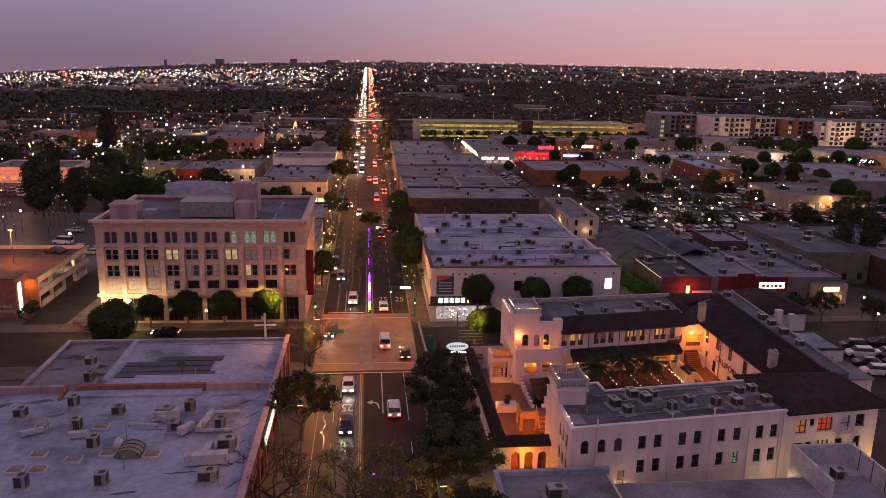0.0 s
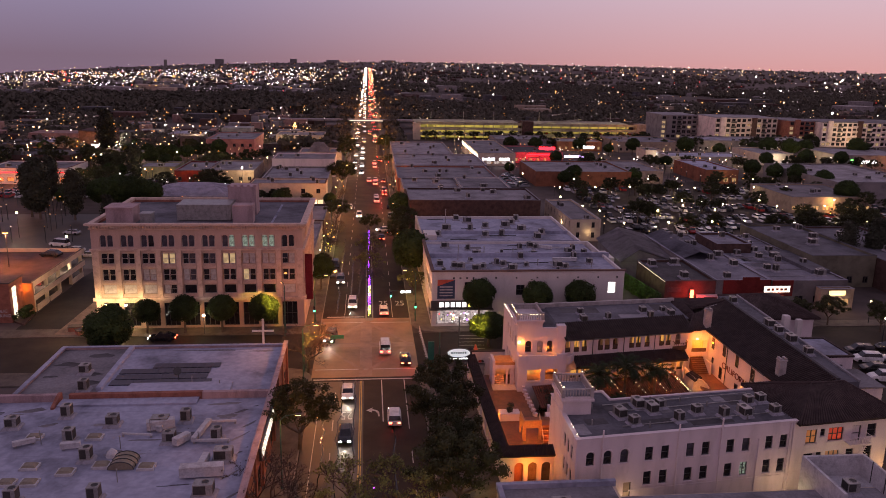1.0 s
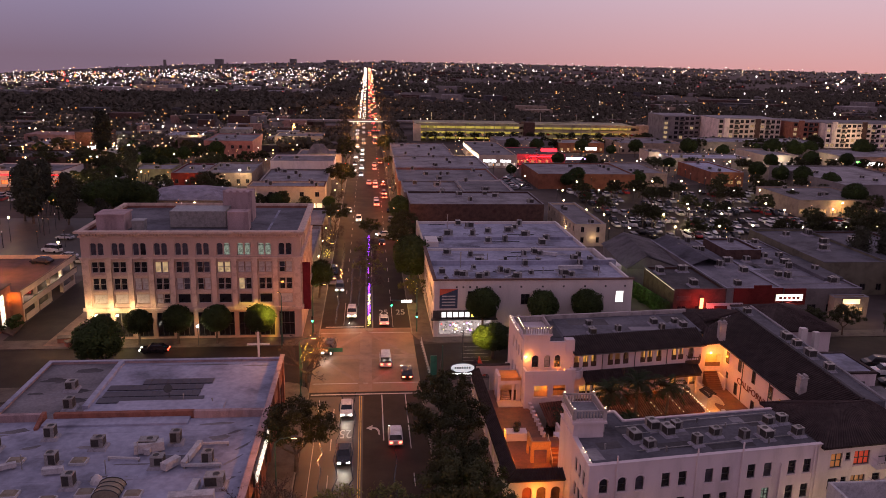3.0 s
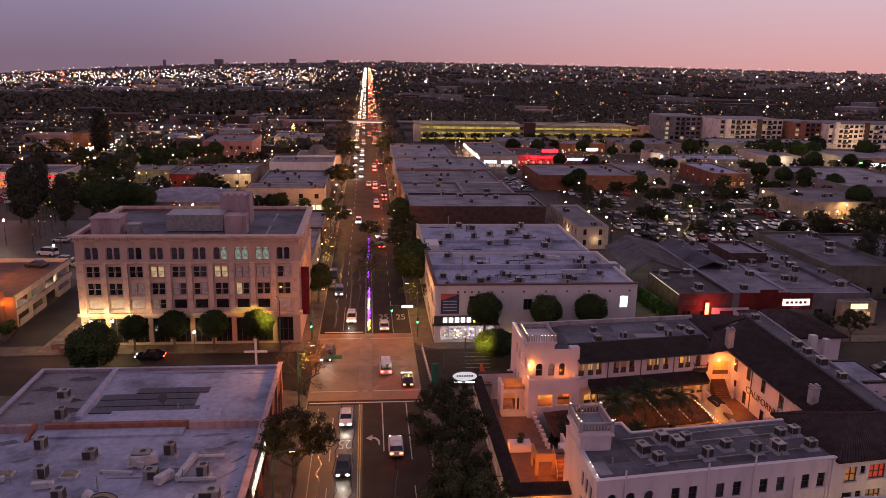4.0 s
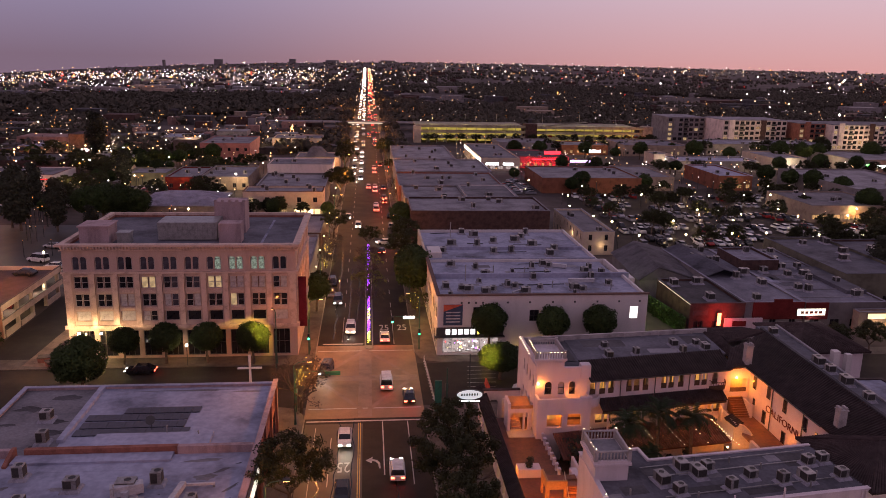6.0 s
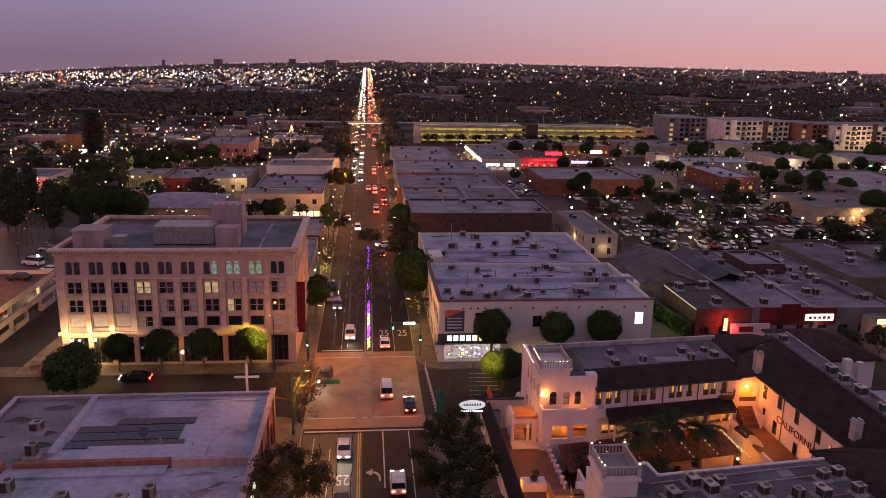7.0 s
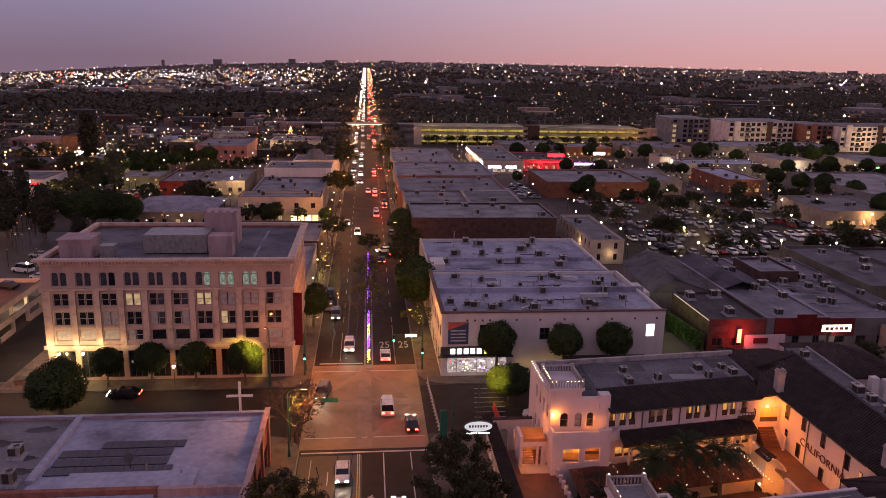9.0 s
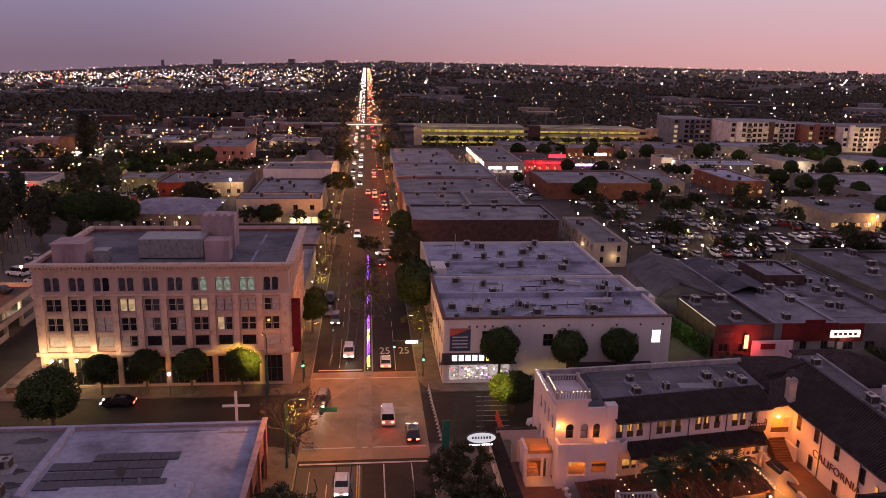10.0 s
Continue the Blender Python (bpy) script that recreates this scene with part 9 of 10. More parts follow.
rnd = random.Random(4)
solo("parking_lot", slab(bm_(), [(66, 192), (186, 192), (186, 322), (74, 296), (66, 240)], 0.0, 0.02), ASPHALT, "large asphalt parking lot full of cars", "parking lot", kind="structure")
for row, y in enumerate((196, 202, 212, 218, 228, 234, 246, 252, 264, 270, 282, 288)):
    x = 76.0 + (row % 2) * 1.3
    while x < 182:
        if rnd.random() < 0.66 and not (y > 238 and 140 < x < 175 and y < 275):
            kk, yy, aa = rnd.choice((0, 1, 2, 3, 4, 0, 5, 6, 6, 7, 1, 2)), y + rnd.uniform(-0.4, 0.4), rnd.choice((0, 180)) + rnd.uniform(-3, 3)
            if y < 225:
                put_car(PARKED[kk], x, yy, aa)
            else:
                far_car(kk, x, yy, aa)
        x += 2.75
for y in (300, 306, 312, 318, 324):
    far_car(rnd.randrange(8), 60.5, y, 100)
    far_car(rnd.randrange(8), 60.5, y + 2.8, 100)
for i in range(44):
    far_car(rnd.randrange(8), -124 + (i % 11) * 3.1 + rnd.uniform(-0.2, 0.2), 270 + (i // 11) * 6.5, rnd.uniform(-5, 5))
for i in range(16):
    far_car(rnd.choice((5, 1, 2, 0, 5)), -104 + (i % 8) * 3.1, 322 + (i // 8) * 6.5, rnd.uniform(-5, 5))
for i in range(26):
    far_car(rnd.randrange(8), 190 + (i % 13) * 3.0, 336 + (i // 13) * 6.5, rnd.uniform(-5, 5))
for i in range(14):
    far_car(rnd.choice((5, 1, 4, 0)), 56.5 + (i % 2) * 5.5, 296 + (i // 2) * 3.4, 100 + rnd.uniform(-4, 4))
for i in range(14):
    far_car(rnd.randrange(8), -92 + (i % 7) * 3.0, 296 + (i // 7) * 7, rnd.uniform(-5, 5))

for k, bm in FAR_BODY.items():
    tagged(new("far_cars", as_mesh("far_cars", bm, CAR_PAINTS[k])), "rows of parked cars in far lots", "cars", kind="stuff")
tagged(new("far_car_glass", as_mesh("far_car_glass", FAR_CABIN, GLASS)), "dark glass cabins of far parked cars", "cars", kind="stuff")
# ---- lamps, signals, poles, strings of light ----
# point light of a lamp, or an added fill with no fixture
def lamp_light(x, y, z, watts, col, size=0.25):
    l = new("lamp_light", bpy.data.lights.new("lamp_light", "POINT"))
    l.data.energy, l.data.color, l.data.shadow_soft_size = watts, col, size
    l.location = (x, y, z)
    return l


WARM, AMBER, SODIUM = (1.0, 0.68, 0.36), (1.0, 0.26, 0.022), (1.0, 0.33, 0.065)


def street_lamp(x, y, side, watts=0, h=8.6):
    s = thing("street_lamp", x, y, 0.15, "green-painted street lamp post with a curved arm", "street lamp", "street lamps")
    part("post", tube(tube(bm_(), (x, y, 0.15), (x, y, 0.9), 0.2, 0.13, 10), (x, y, 0.9), (x, y, h), 0.1, 0.07, 8), POLE_G, s)
    bm = bm_()
    pts = [(x, y, h), (x - side * 0.6, y, h + 0.5), (x - side * 1.8, y, h + 0.7)]
    for a, b in zip(pts, pts[1:]):
        tube(bm, a, b, 0.05, None, 6)
    part("arm", bm, POLE_G, s)
    part("lamp_head", box(bm_(), x - side * 2.4, x - side * 1.7, y - 0.16, y + 0.16, h + 0.62, h + 0.78), METAL_D, s)
    part("lens", box(bm_(), x - side * 2.35, x - side * 1.75, y - 0.13, y + 0.13, h + 0.56, h + 0.615), LAMP_O if watts else LAMP_W, s, "glowing lens")
    if watts:
        lamp_light(x - side * 2.05, y, h + 0.42, watts, SODIUM, 0.2)


# the post at y 109 is added to light the crossing orange
for y, wl, wr in ((58, 900, 500), (79, 1500, 0), (109, 3700, 0), (136.5, 4000, 2700), (168, 1800, 900), (206, 1900, 1300), (240, 5200, 4200), (288, 2600, 2200), (340, 5200, 5200), (390, 3600, 3600), (440, 5000, 5000), (500, 8000, 8000), (580, 9000, 9000), (690, 14000, 14000), (840, 22000, 22000)):
    if wl:
        street_lamp(-9.4, y, -1, wl)
    if wr:
        street_lamp(9.4, y + 3, 1, wr)
street_lamp(-14.3, 131.0, 0.25, 160, 8.8)

# traffic signals
def signal(x, y, arm, facing, hue):
    s = thing("traffic_signal", x, y, 0.15, "traffic signal on a green pole with a mast arm", "traffic signal", "traffic signals")
    part("pole", tube(bm_(), (x, y, 0.15), (x, y, 6.4), 0.13, 0.09, 8), POLE_G, s)
    if arm:
        part("mast_arm", tube(bm_(), (x, y, 5.9), (x + arm, y, 6.2), 0.08, 0.05, 8), POLE_G, s)
    for px, pz in ((x, 3.4), (x + arm, 5.6)) if arm else ((x, 3.4),):
        h = part("signal_head", box(bm_(), px - 0.2, px + 0.2, y - 0.2 * facing - 0.15, y - 0.2 * facing + 0.15, pz - 0.55, pz + 0.55), METAL_D, s)
        for k in range(3):
            lit = (hue == "green" and k == 0) or (hue == "red" and k == 2)
            part("lens", tube(bm_(), (px, y - 0.36 * facing, pz - 0.35 + 0.35 * k), (px, y - 0.42 * facing, pz - 0.35 + 0.35 * k), 0.16 if lit else 0.13, None, 10), (GREENLIGHT if hue == "green" else REDLIGHT) if lit else RUBBER, h)
    return s


signal(9.2, 136.2, -4.6, 1, "green")
signal(-9.4, 134.6, 0, 1, "green")
signal(-9.6, 113.0, 4.2, -1, "green")
signal(11.6, 112.6, 0, -1, "green")
signal(9.4, 342, -5.0, 1, "red")
signal(-9.4, 342, 0, 1, "red")
signal(-10.6, 230, 0, 1, "red")
signal(-14.2, 128.9, 0, -1, "red")
sg = thing("street_name_sign", 8.0, 136.2, 5.7, "lit white street name sign on a mast arm", "sign")
part("panel", box(bm_(), 6.4, 8.3, 136.05, 136.15, 5.75, 6.15), NEON_W, sg)
sg = thing("street_name_sign", -5.4, 113.0, 5.7, "dark green street name sign seen from behind", "sign")
part("panel", box(bm_(), -5.6, -3.4, 112.95, 113.02, 5.5, 6.1), SIGN_GREEN, sg)

# tall green banner pole and oval glowing sign
gp = thing("banner_post", 9.6, 105.5, 0.15, "tall green metal sign panel on posts", "sign")
part("panel", box(bm_(), 9.2, 10.1, 105.4, 105.6, 3.2, 7.6), SIGN_GREEN, gp)
part("post", tube(bm_(), (9.65, 105.5, 0.15), (9.65, 105.5, 3.2), 0.1), METAL_D, gp)
ovs = thing("oval_sign", 13.3, 102, 0.15, "oval glowing white sign with dark bars on a black post", "sign")
part("post", tube(bm_(), (13.3, 102, 0.15), (13.3, 102, 12.6), 0.12, 0.08), METAL_D, ovs)
bm = tube(bm_(), (0, 0.12, 0), (0, -0.12, 0), 1.0, None, 28)
bmesh.ops.transform(bm, matrix=Matrix.Translation((13.3, 101.7, 7.3)) @ Matrix.Diagonal((1.75, 1, 0.68, 1)), verts=bm.verts)
part("rim", bm, METAL_D, ovs)
bm = tube(bm_(), (0, -0.12, 0), (0, -0.16, 0), 0.93, None, 28)
bmesh.ops.transform(bm, matrix=Matrix.Translation((13.3, 101.7, 7.3)) @ Matrix.Diagonal((1.75, 1, 0.68, 1)), verts=bm.verts)
part("face", bm, glow("oval_sign_glow", (0.9, 0.96, 1.0), 0.6), ovs)
for i in range(7):
    x = 12.2 + i * 0.33
    part("letter_bar", box(bm_(), x, x + 0.2, 101.5, 101.535, 7.2, 7.5), METAL_D, ovs, "dark letter bar")
for i in range(10):
    x = 11.9 + i * 0.28
    part("letter_bar", box(bm_(), x, x + 0.2, 101.6, 101.65, 6.35, 6.5), NEON_W, ovs, "small white letter bar")
# white cross-shaped mast on the brick building's edge
cr = thing("cross_mast", -15.3, 109.1, 0.1, "white cross-shaped mast behind a brick parapet", "mast")
part("upright", box(bm_(), -15.42, -15.14, 109.8, 110.1, 0.15, 9.9), STUCCO_W, cr)
part("crossbar", box(bm_(), -16.9, -13.7, 109.78, 110.12, 7.95, 8.15), STUCCO_W, cr)

# delineator posts closing the side street, red barriers
dl = as_mesh("delineator", tube(tube(bm_(), (0, 0, 0), (0, 0, 0.08), 0.2, 0.18, 8), (0, 0, 0.08), (0, 0, 1.0), 0.06, 0.05, 8), STUCCO_W)
for i in range(15):
    d = new("bollard", dl)
    d.location = (10.1 - 0.03 * i, 115.2 + 1.12 * i, 0.01)
    tagged(d, "slim white plastic delineator post", "bollard", "delineator posts")
for y in (115.6, 117.6, 119.6):
    b = thing("barrier", 18.6, y, 0, "red plastic water-filled barrier", "barrier", "red barriers")
    bm = bm_()
    loft(bm, [[(18.35, y, 0), (18.85, y, 0), (18.7, y, 1.0), (18.5, y, 1.0)], [(18.35, y + 1.8, 0), (18.85, y + 1.8, 0), (18.7, y + 1.8, 1.0), (18.5, y + 1.8, 1.0)]])
    part("shell", bm, BARRIER, b)
# strings of coloured light round the median trees
for y0, y1, m, z in ((138.5, 141.6, NEON_G, 1.6), (142, 147, NEON_P, 2.2), (148, 152.5, NEON_G, 2.6), (153, 160, NEON_P, 2.6), (170, 176, NEON_P, 2.2), (184, 196, NEON_P, 2.2), (200, 206, NEON_P, 2.2)):
    st = thing("string_light", 0.6, y0, 0.2, "wrapped string of coloured lights on a median trunk", "string lights", "median lights")
    rng = random.Random(int(y0))
    part("stem", tube(bm_(), (0.6, y0 + 0.6, 0.2), (0.6, y0 + 0.7, z + 0.8), 0.08, 0.05, 6), BARK, st)
    bm = bm_()
    for i in range(70):
        yy = y0 + (y1 - y0) * rng.random()
        ball(bm, (0.6 + rng.uniform(-0.22, 0.22), yy, 0.35 + rng.random() * z), 0.085, 6)
    part("bulbs", bm, m, st, "coloured bulbs")
st = thing("string_light", 1.6, 65, 0.2, "few violet bulbs in a median tree", "string lights", "median lights")
bm = bm_()
for x, y, z in ((1.2, 63.9, 4.6), (1.9, 64.2, 6.0), (1.5, 63.8, 7.4), (0.9, 64.4, 8.6)):
    ball(bm, (x, y, z), 0.09, 6)
part("bulbs", bm, NEON_P, st, "violet bulbs")
# tree uplights
for x, y, z, w in ((9.0, 150.4, 2.0, 200), (-9.0, 111.6, 3.0, 60), (-8.4, 196, 2.2, 300), (-8.4, 178, 2.2, 200), (-12.4, 246, 2.5, 300), (-19.6, 247.2, 2.4, 420)):
    lamp_light(x, y, z, w, (1.0, 0.88, 0.22), 0.2)
# unseen spotlights added to make two clipped trees glow yellow
for eye, at, w in (((-13.9, 127.4, 8.8), (-17.2, 131.0, 5.2), 11000), ((-14.6, 128.6, 9.6), (-17.4, 131.0, 6.2), 6000), ((15.2, 120.2, 7.6), (19.2, 123.0, 4.2), 11000), ((17.0, 118.2, 6.5), (20.0, 122.4, 3.6), 6000)):
    sl = new("tree_spot", bpy.data.lights.new("tree_spot", "SPOT"))
    sl.data.energy, sl.data.color, sl.data.spot_size, sl.data.spot_blend, sl.data.shadow_soft_size = w, (1.0, 0.68, 0.08), radians(54), 0.7, 0.15
    sl.matrix_world = look(eye, at)
bm = bm_()
rng = random.Random(6)
for cx, cy, cz in ((-8.6, 112.4, 5.6), (9.7, 153.3, 3.4), (-9.4, 179, 4.0), (-9.4, 197.6, 3.6)):
    for _ in range(26):
        ball(bm, (cx + rng.gauss(0, 0.6), cy + rng.gauss(0, 0.6), cz + rng.gauss(0, 0.7)), 0.045, 6)
tagged(new("tree_lights", as_mesh("tree_lights", bm, NEON_G)), "yellow-green fairy lights wound through trees", "string lights", kind="stuff")

# hotel lamps
HOT = [(49.2, 101.5, 8.3, 170), (49.6, 103.2, 7.6, 60), (49.2, 103.1, 5.2, 50), (49.6, 97.0, 5.6, 70), (49.3, 91.0, 5.6, 60), (49.2, 86.6, 5.4, 60), (40.0, 99.6, 5.4, 80), (33.0, 98.6, 5.4, 80), (45.2, 100.4, 5.2, 70), (21.7, 98.9, 9.6, 70), (20.0, 101.6, 7.0, 70), (19.6, 101.2, 4.8, 60), (22.4, 80.6, 7.2, 230), (20.4, 84.6, 4.2, 60), (22.9, 82.4, 4.9, 110), (16.9, 89.6, 4.0, 50), (18.6, 80.8, 4.6, 110), (45.6, 95.6, 2.4, 90), (18.9, 77.2, 2.4, 140), (19.6, 96.6, 5.0, 36), (26.0, 98.3, 8.3, 40), (24.2, 98.6, 5.6, 40), (26.4, 98.8, 5.8, 25), (16.9, 84.6, 3.4, 90)]
for x, y, z, w in HOT:
    lamp_light(x, y, z, w * 2.25, AMBER, 0.12)
for i in range(7):
    p = sw_(1.5 + 2.7 * i, 0.85)
    lamp_light(p[0], p[1], 9.5, 14, (1.0, 0.50, 0.12), 0.1)
bm = bm_()
for x, y, z in ((48.9, 102.2, 8.6), (21.5, 99.15, 9.7), (22.3, 81.5, 7.3), (45.4, 95.9, 2.0)):
    ball(bm, (x, y, z), 0.14, 8)
for k in range(6):
    for i in range(7):
        p = sw_(0.2 + k * 3.3 + i * 0.12, -0.9 - i * 0.75)
        ball(bm, (p[0], p[1], 4.0 - 0.2 * i), 0.045, 6)
for i in range(12):
    ball(bm, (44.9 + i * 0.13, 99.6 - i * 0.42, 3.9 - 0.1 * i), 0.05, 6)
tagged(new("string_bulbs", as_mesh("string_bulbs", bm, BULB)), "strings of small warm bulbs over a courtyard", "string lights", kind="stuff")
for x, y in ((31, 92), (37, 91), (42, 93)):
    lamp_light(x, y, 3.0, 60, AMBER, 0.5)
# wall lamps on the north side of the hotel and other buildings; added fills brighten lots
for x, y, z, w, c in ((27.6, 70.0, 2.3, 130, WARM), (46.0, 70.2, 3.2, 130, WARM), (57.5, 69.8, 2.6, 320, (1.0, 0.66, 0.24)), (61.0, 74, 3.0, 300, (1.0, 0.5, 0.12)), (54.0, 70.3, 3.8, 160, (1.0, 0.75, 0.35)), (-45.8, 132.7, 3.6, 480, (1.0, 0.68, 0.26)), (-41.8, 132.7, 3.6, 420, (1.0, 0.68, 0.26)), (-46.6, 133.1, 6.1, 260, (1.0, 0.66, 0.30)), (-43.2, 133.1, 6.1, 260, (1.0, 0.66, 0.30)), (-39.8, 133.1, 6.1, 200, (1.0, 0.66, 0.30)), (-36.4, 133.1, 6.1, 70, (1.0, 0.66, 0.30)), (-30, 132.0, 3.2, 160, SODIUM), (-20, 132.0, 3.2, 160, SODIUM), (17.5, 131.6, 2.6, 110, (1.0, 0.85, 0.8)),
                      (65.1, 140.0, 3.4, 900, (1.0, 0.05, 0.03)), (83, 140.8, 3.4, 120, (1.0, 0.8, 0.7)), (95, 138.8, 3.0, 160, WARM), (-134, 433, 5.5, 2500, (1.0, 0.85, 0.7)), (-120, 293, 5.0, 700, (1.0, 0.30, 0.07)), (-136, 293, 5.0, 700, (1.0, 0.22, 0.06)), (-48, 512, 6, 1500, WARM), (146.5, 379, 4, 500, (1, 0.85, 0.7)), (-108, 350, 5, 500, WARM), (-36, 427, 5, 900, WARM), (-72.5, 156.8, 11.8, 6500, (1.0, 0.30, 0.08)), (-63.6, 143.2, 5.0, 160, AMBER), (-64.0, 152, 4.6, 120, WARM), (-64.0, 162.4, 4.6, 120, WARM), (-65, 150, 1.6, 70, WARM), (-65, 160, 1.6, 70, WARM), (-63.4, 140, 3.4, 60, WARM), (-57, 146, 7, 700, WARM), (-55, 128, 7, 500, SODIUM), (150, 352, 7, 2550, WARM), (185, 356, 7, 2550, WARM), (225, 372, 7, 3400, WARM), (255, 350, 7, 2550, SODIUM), (120, 415, 7, 2550, WARM), (200, 415, 7, 3400, WARM), (160, 468, 8, 4250, SODIUM), (240, 460, 8, 5100, WARM), (300, 452, 8, 5100, WARM), (-100, 275, 7, 2380, WARM), (-80, 288, 7, 2720, WARM), (-125, 285, 7, 2550, SODIUM), (-66, 345, 8, 3740, WARM), (-105, 350, 8, 4250, SODIUM), (-140, 400, 9, 5950, SODIUM), (-90, 420, 9, 5950, WARM), (-45, 420, 9, 5100, WARM), (53.8, 146, 4.2, 330, (0.85, 1.0, 0.35)), (53.0, 154, 4.2, 330, (0.85, 1.0, 0.35)), (52.4, 163, 4.2, 260, (0.85, 1.0, 0.40)), (55.5, 212, 3.4, 120, WARM), (61, 201, 2.6, 60, WARM), (-10.4, 81, 5.8, 60, (1.0, 0.92, 0.75)), (13.2, 75, 3.0, 150, (0.9, 0.95, 0.25)), (12.8, 66, 2.2, 150, (0.9, 0.95, 0.25)), (157, 242, 3.4, 500, AMBER), (205, 365, 4, 800, (1, 0.9, 0.7)), (80, 365, 5, 2600, (1.0, 0.03, 0.03)), (92, 364, 6, 2600, (1.0, 0.03, 0.03)), (80, 296, 4, 120, WARM), (148, 304, 4, 160, WARM), (-127, 296, 4, 500, AMBER), (-68, 300, 3.5, 260, SODIUM), (-12, 247, 3.5, 260, WARM), (-26, 247, 3.5, 200, WARM), (-19, 349, 3.5, 1700, WARM), (-28, 349, 3.0, 900, WARM)):
    lamp_light(x, y, z, w, c, 0.15)
bm = bm_()
for i in range(12):
    ball(bm, (52.2, 360 + i * 5.2, 4.8), 0.7, 6)
tagged(new("wall_lamps", as_mesh("wall_lamps", bm, LAMP_W)), "row of bright round wall lamps on a market hall", "wall lamp", kind="stuff")
for y in (365, 385, 405):
    lamp_light(50.5, y, 4.5, 1400, WARM, 0.3)
# unseen fills before the garage front, and light above its top deck
for x in (40, 64, 88, 116, 140, 164):
    lamp_light(x, 479, 6.0, 160, (1.0, 0.80, 0.22), 0.3)
    lamp_light(x, 498, 14.5, 1000, (1.0, 0.82, 0.30), 0.3)


# brake lights of the waiting queue and headlights coming on
for x, y, w, c in ((4.8, 259, 260, (1, 0.03, 0.02)), (4.8, 274, 260, (1, 0.03, 0.02)), (4.8, 297, 340, (1, 0.03, 0.02)), (4.8, 347, 400, (1, 0.03, 0.02)), (-4, 325, 300, (1, 0.85, 0.65)), (-4, 358, 400, (1, 0.85, 0.65)), (-4, 385, 400, (1, 0.85, 0.65)), (-4, 418, 500, (1, 0.85, 0.65))):
    lamp_light(x, y, 0.9, w, c, 0.2)
# uplights of the median trees
for y, w in ((62, 130), (52, 100), (166, 60), (182, 60)):
    lamp_light(0.7, y - 1.5, 1.2, w, (0.9, 0.85, 0.25), 0.15)


# lamps over the shop doors down the street
for i in range(11):
    y = 163 + i * 15.5
    for x, on in ((-11.0, i % 2 == 0), (10.6, i % 3 == 2)):
        if not on and x > 0:
            continue
        w = thing("door_lamp", x, y, 3.6, "small warm lamp over a shop door", "lamp", "door lamps")
        part("bracket", tube(bm_(), (x - 0.5 * (1 if x < 0 else -1), y, 3.8), (x, y, 3.8), 0.04, None, 5), METAL_D, w)
        part("globe", ball(bm_(), (x, y, 3.6), 0.17, 8), LAMP_Y, w, "glowing globe")
        if on:
            lamp_light(x + (0.5 if x < 0 else -0.5), y, 3.4, 620, (1.0, 0.55, 0.22), 0.2)
# tree of lights by the far civic building
bm = bm_()
rng = random.Random(12)
for i in range(46):
    q = rng.random() ** 0.7
    a = rng.uniform(0, 6.283)
    ball(bm, (-43.7 + 3.6 * q * math.cos(a), 476 + 3.6 * q * math.sin(a), 10.5 - 9.5 * q), 0.2, 6)
tagged(new("tree_lights", as_mesh("tree_lights", bm, LAMP_O)), "cone of warm lights on a far tall tree", "string lights", kind="stuff")


# larger lamps among the streets and lots on the left, freely placed to brighten them
rng = random.Random(19)
for i, (x, y) in enumerate(((-150, 300), (-138, 330), (-112, 336), (-120, 372), (-96, 384), (-84, 350), (-70, 338), (-52, 350), (-44, 372), (-30, 300), (-48, 300), (-148, 352), (-160, 380), (-100, 410), (-88, 432), (-52, 426), (-170, 430), (-145, 460), (-120, 475), (-190, 470), (-36, 470), (-70, 470), (-205, 520), (-60, 505))):
    h = rng.uniform(5, 8)
    l = thing("lot_lamp", x, y, 0, "tall lamp over a dim lot", "lamp", "lot lamps")
    part("post", tube(bm_(), (x, y, 0), (x, y, h), 0.1, 0.07, 6), METAL_D, l)
    part("globe", ball(bm_(), (x, y, h + 0.3), rng.uniform(0.25, 0.45), 8), (LAMP_O, LAMP_Y, LAMP_W, LAMP_O)[i % 4], l, "glowing globe")
    if i % 2 == 0:
        lamp_light(x + 1.2, y - 1.2, h - 0.2, 2600, (SODIUM, WARM)[i // 2 % 2], 0.3)


# lot lamps
def lot_lamp(x, y, h, light=0, r=0.30):
    s = thing("lot_lamp", x, y, 0, "slender parking lot lamp with a glowing globe", "lamp", "lot lamps")
    part("post", tube(bm_(), (x, y, 0), (x, y, h), 0.1, 0.06, 6), METAL_D, s)
    part("globe", ball(bm_(), (x, y, h + 0.25), r, 8), LAMP_Y, s, "glowing globe")
    if light:
        lamp_light(x, y, h - 0.4, light, WARM, 0.3)


k = 0
for y, x0, step, n in ((204, 72.3, 12.2, 8), (222, 70.7, 17.5, 3), (230, 67.6, 15.6, 6), (240, 103.7, 26, 3), (266, 69.3, 12.2, 8), (286, 79.8, 14, 6)):
    for i in range(n):
        k += 1
        lot_lamp(x0 + i * step + (i * 7 % 3) - 1, y + (i * 5 % 4) - 1.5, 4.8, 1100 if k % 2 == 0 else 0)
lot_lamp(-96.8, 336, 7.5, 2400, 0.5)
for x, y in ((66.5, 190), (64, 246), (62, 300), (54, 240), (-58, 290), (-76, 296), (-86, 306), (-52, 240), (-48, 232), (-100, 290), (-104, 320), (-66, 340), (-44, 345), (110, 352), (125, 350), (150, 352), (170, 350), (196, 330), (92, 300), (53, 163)):
    lot_lamp(x, y, 4.6, 200 if x < 0 else 0)
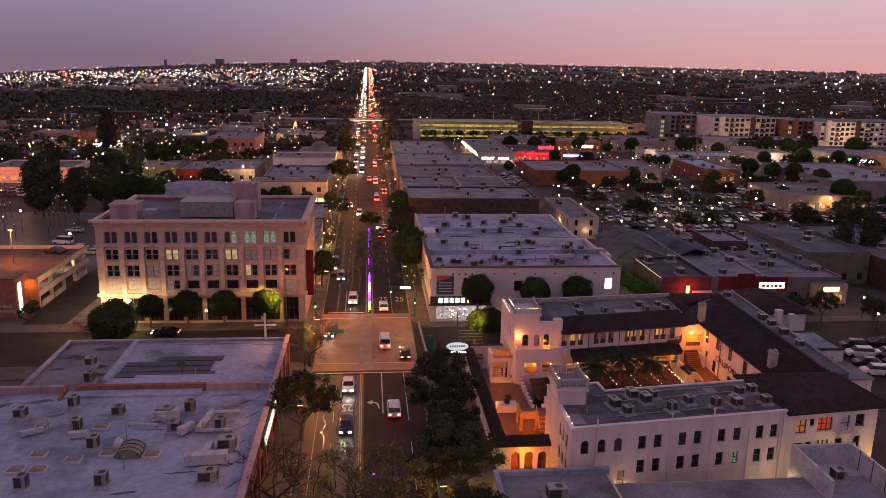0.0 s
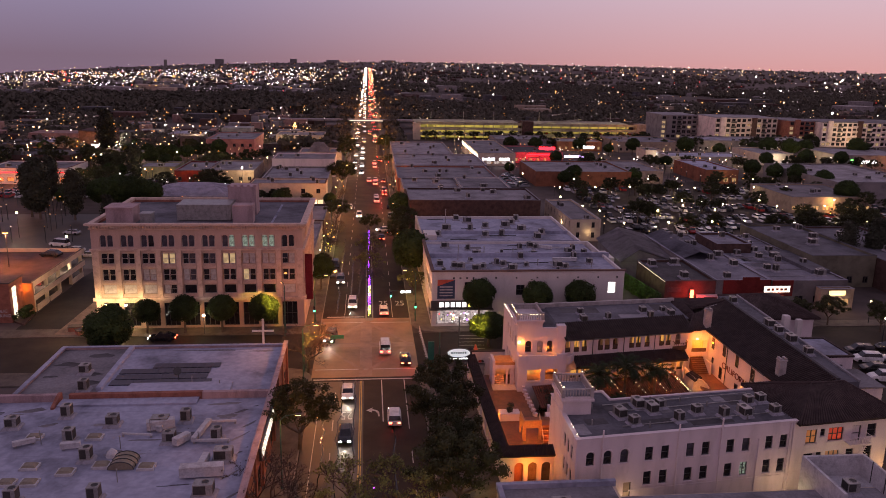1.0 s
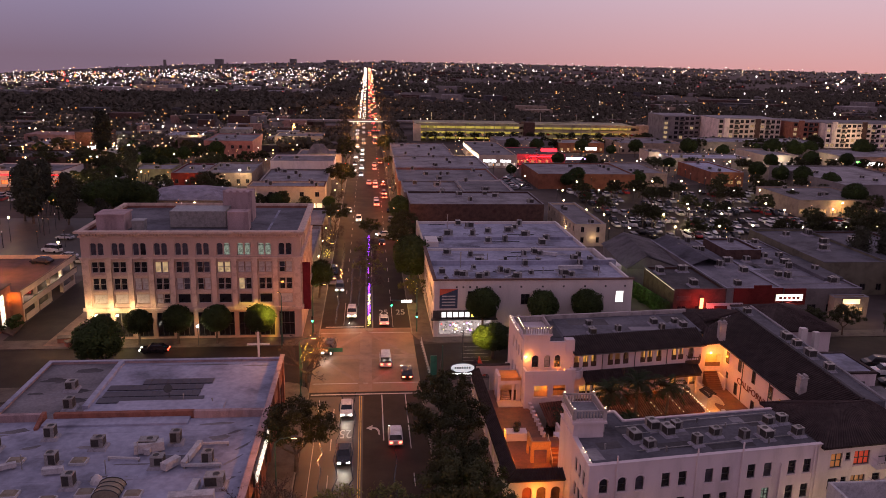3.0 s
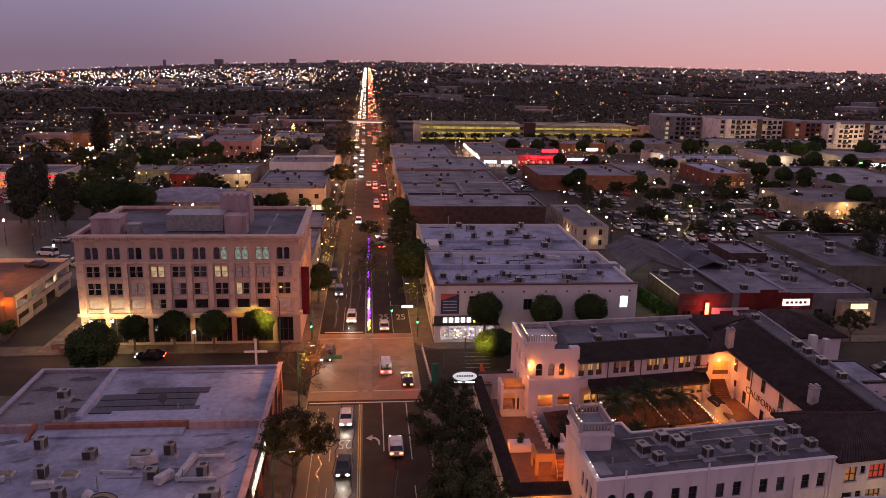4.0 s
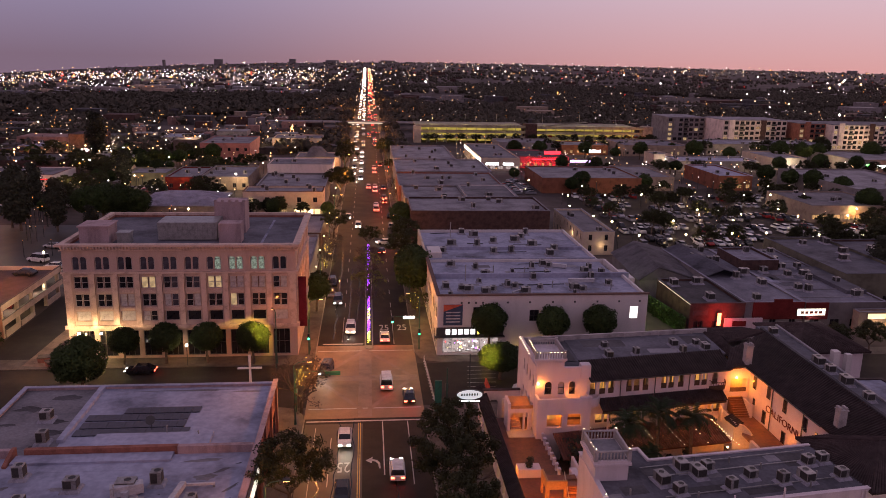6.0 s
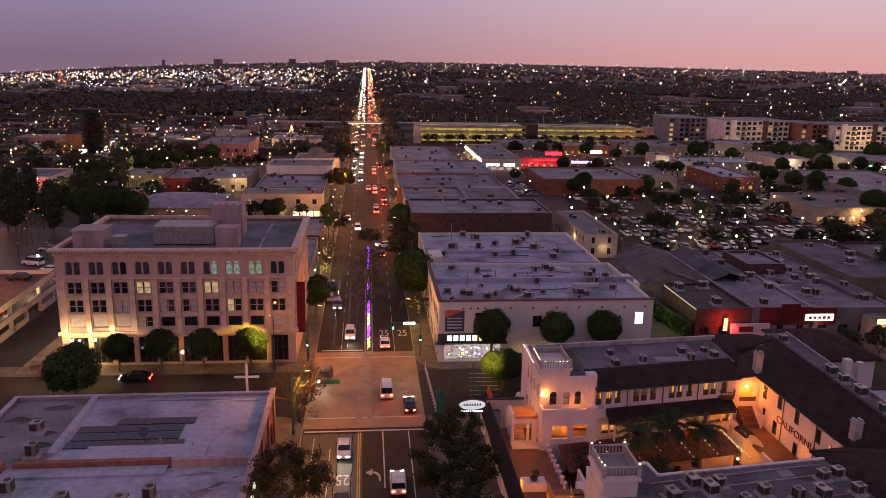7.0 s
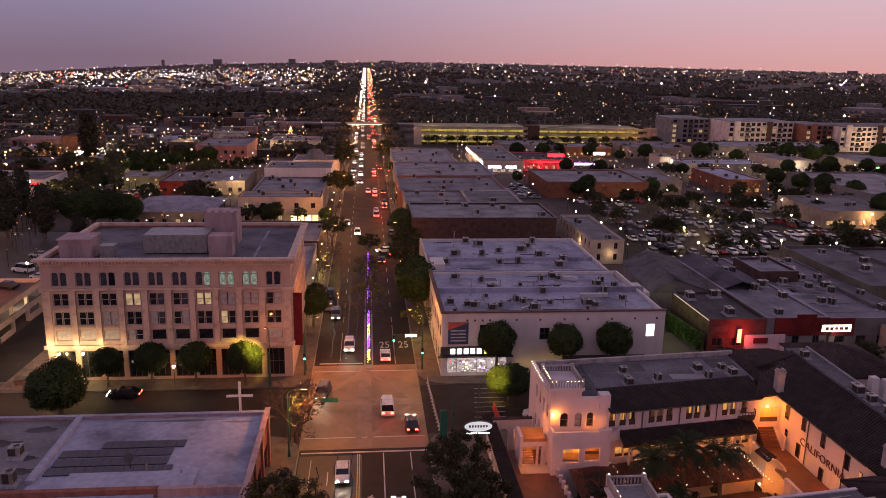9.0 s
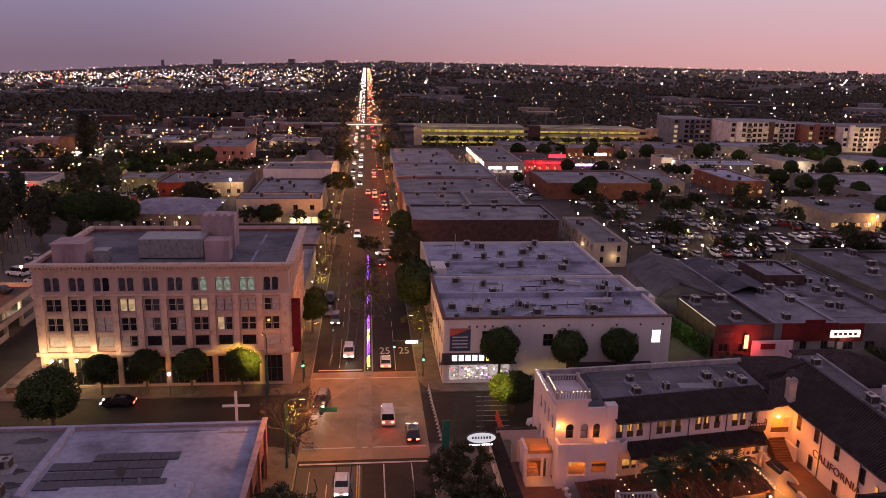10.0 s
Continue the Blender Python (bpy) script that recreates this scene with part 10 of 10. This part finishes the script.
for x, y in ((97, 132), (104, 127), (112, 131), (93, 122), (118, 120)):
    lot_lamp(x, y, 4.2, 55, 0.2)
for x, y, h, w in ((-50.8, 144.0, 4.5, 500), (-28.4, 130.7, 3.4, 160)):
    sp = thing("street_globe", x, y, 0, "street globe lamp on a short post", "lamp", "street globes")
    part("post", tube(bm_(), (x, y, 0), (x, y, h), 0.07), METAL_D, sp)
    part("globe", ball(bm_(), (x, y, h + 0.2), 0.24, 8), LAMP_W, sp)
    lamp_light(x, y - 0.5, h + 0.1, w, (1.0, 0.74, 0.42), 0.2)
for x, y, a in ((-51.3, 133.6, 12), (-49.4, 131.8, 40)):
    pl = thing("planter", 0, 0, 0, "low brick planter on a street corner", "planter", "corner planters")
    part("wall", box(bm_(), -1.1, 1.1, -0.7, 0.7, 0, 0.75), BRICK, pl)
    part("coping", box(bm_(), -1.18, 1.18, -0.78, 0.78, 0.75, 0.87), CONCRETE, pl)
    pl.matrix_basis = pose(x, y, 0.16, 0, 0, a)
bm = bm_()
rng = random.Random(77)
for i in range(30):
    ball(bm, (rng.uniform(-137, -119), rng.uniform(390, 410), rng.uniform(2.6, 4.5)), rng.uniform(0.2, 0.4), 6)
tagged(new("market_lamps", as_mesh("market_lamps", bm, LAMP_W)), "bright lamps strung over an open market lot", "lamp", kind="stuff")
# three lot lamps added only to brighten the left parking lot
lot_lamp(-92, 208, 6.5, 700)
lot_lamp(-70, 182, 6.0, 1100)
lot_lamp(-106, 196, 6.5, 1200)
lamp_light(-128, 402, 6, 5000, (1.0, 0.82, 0.6), 0.4)


# headlights of the near cars on the road before them
for x, y, d in ((-2.6, 101.6, -1), (-2.6, 88.6, -1), (-6.2, 124.6, -1), (-2.7, 143.6, -1), (3.2, 124.2, 1), (6.4, 119.0, 1)):
    hl = new("headlight_beam", bpy.data.lights.new("headlight_beam", "SPOT"))
    hl.data.energy, hl.data.color, hl.data.spot_size, hl.data.spot_blend, hl.data.shadow_soft_size = 260, (1.0, 0.86, 0.66), radians(70), 0.8, 0.15
    hl.matrix_world = look((x, y, 0.75), (x, y + d * 8, -0.2))
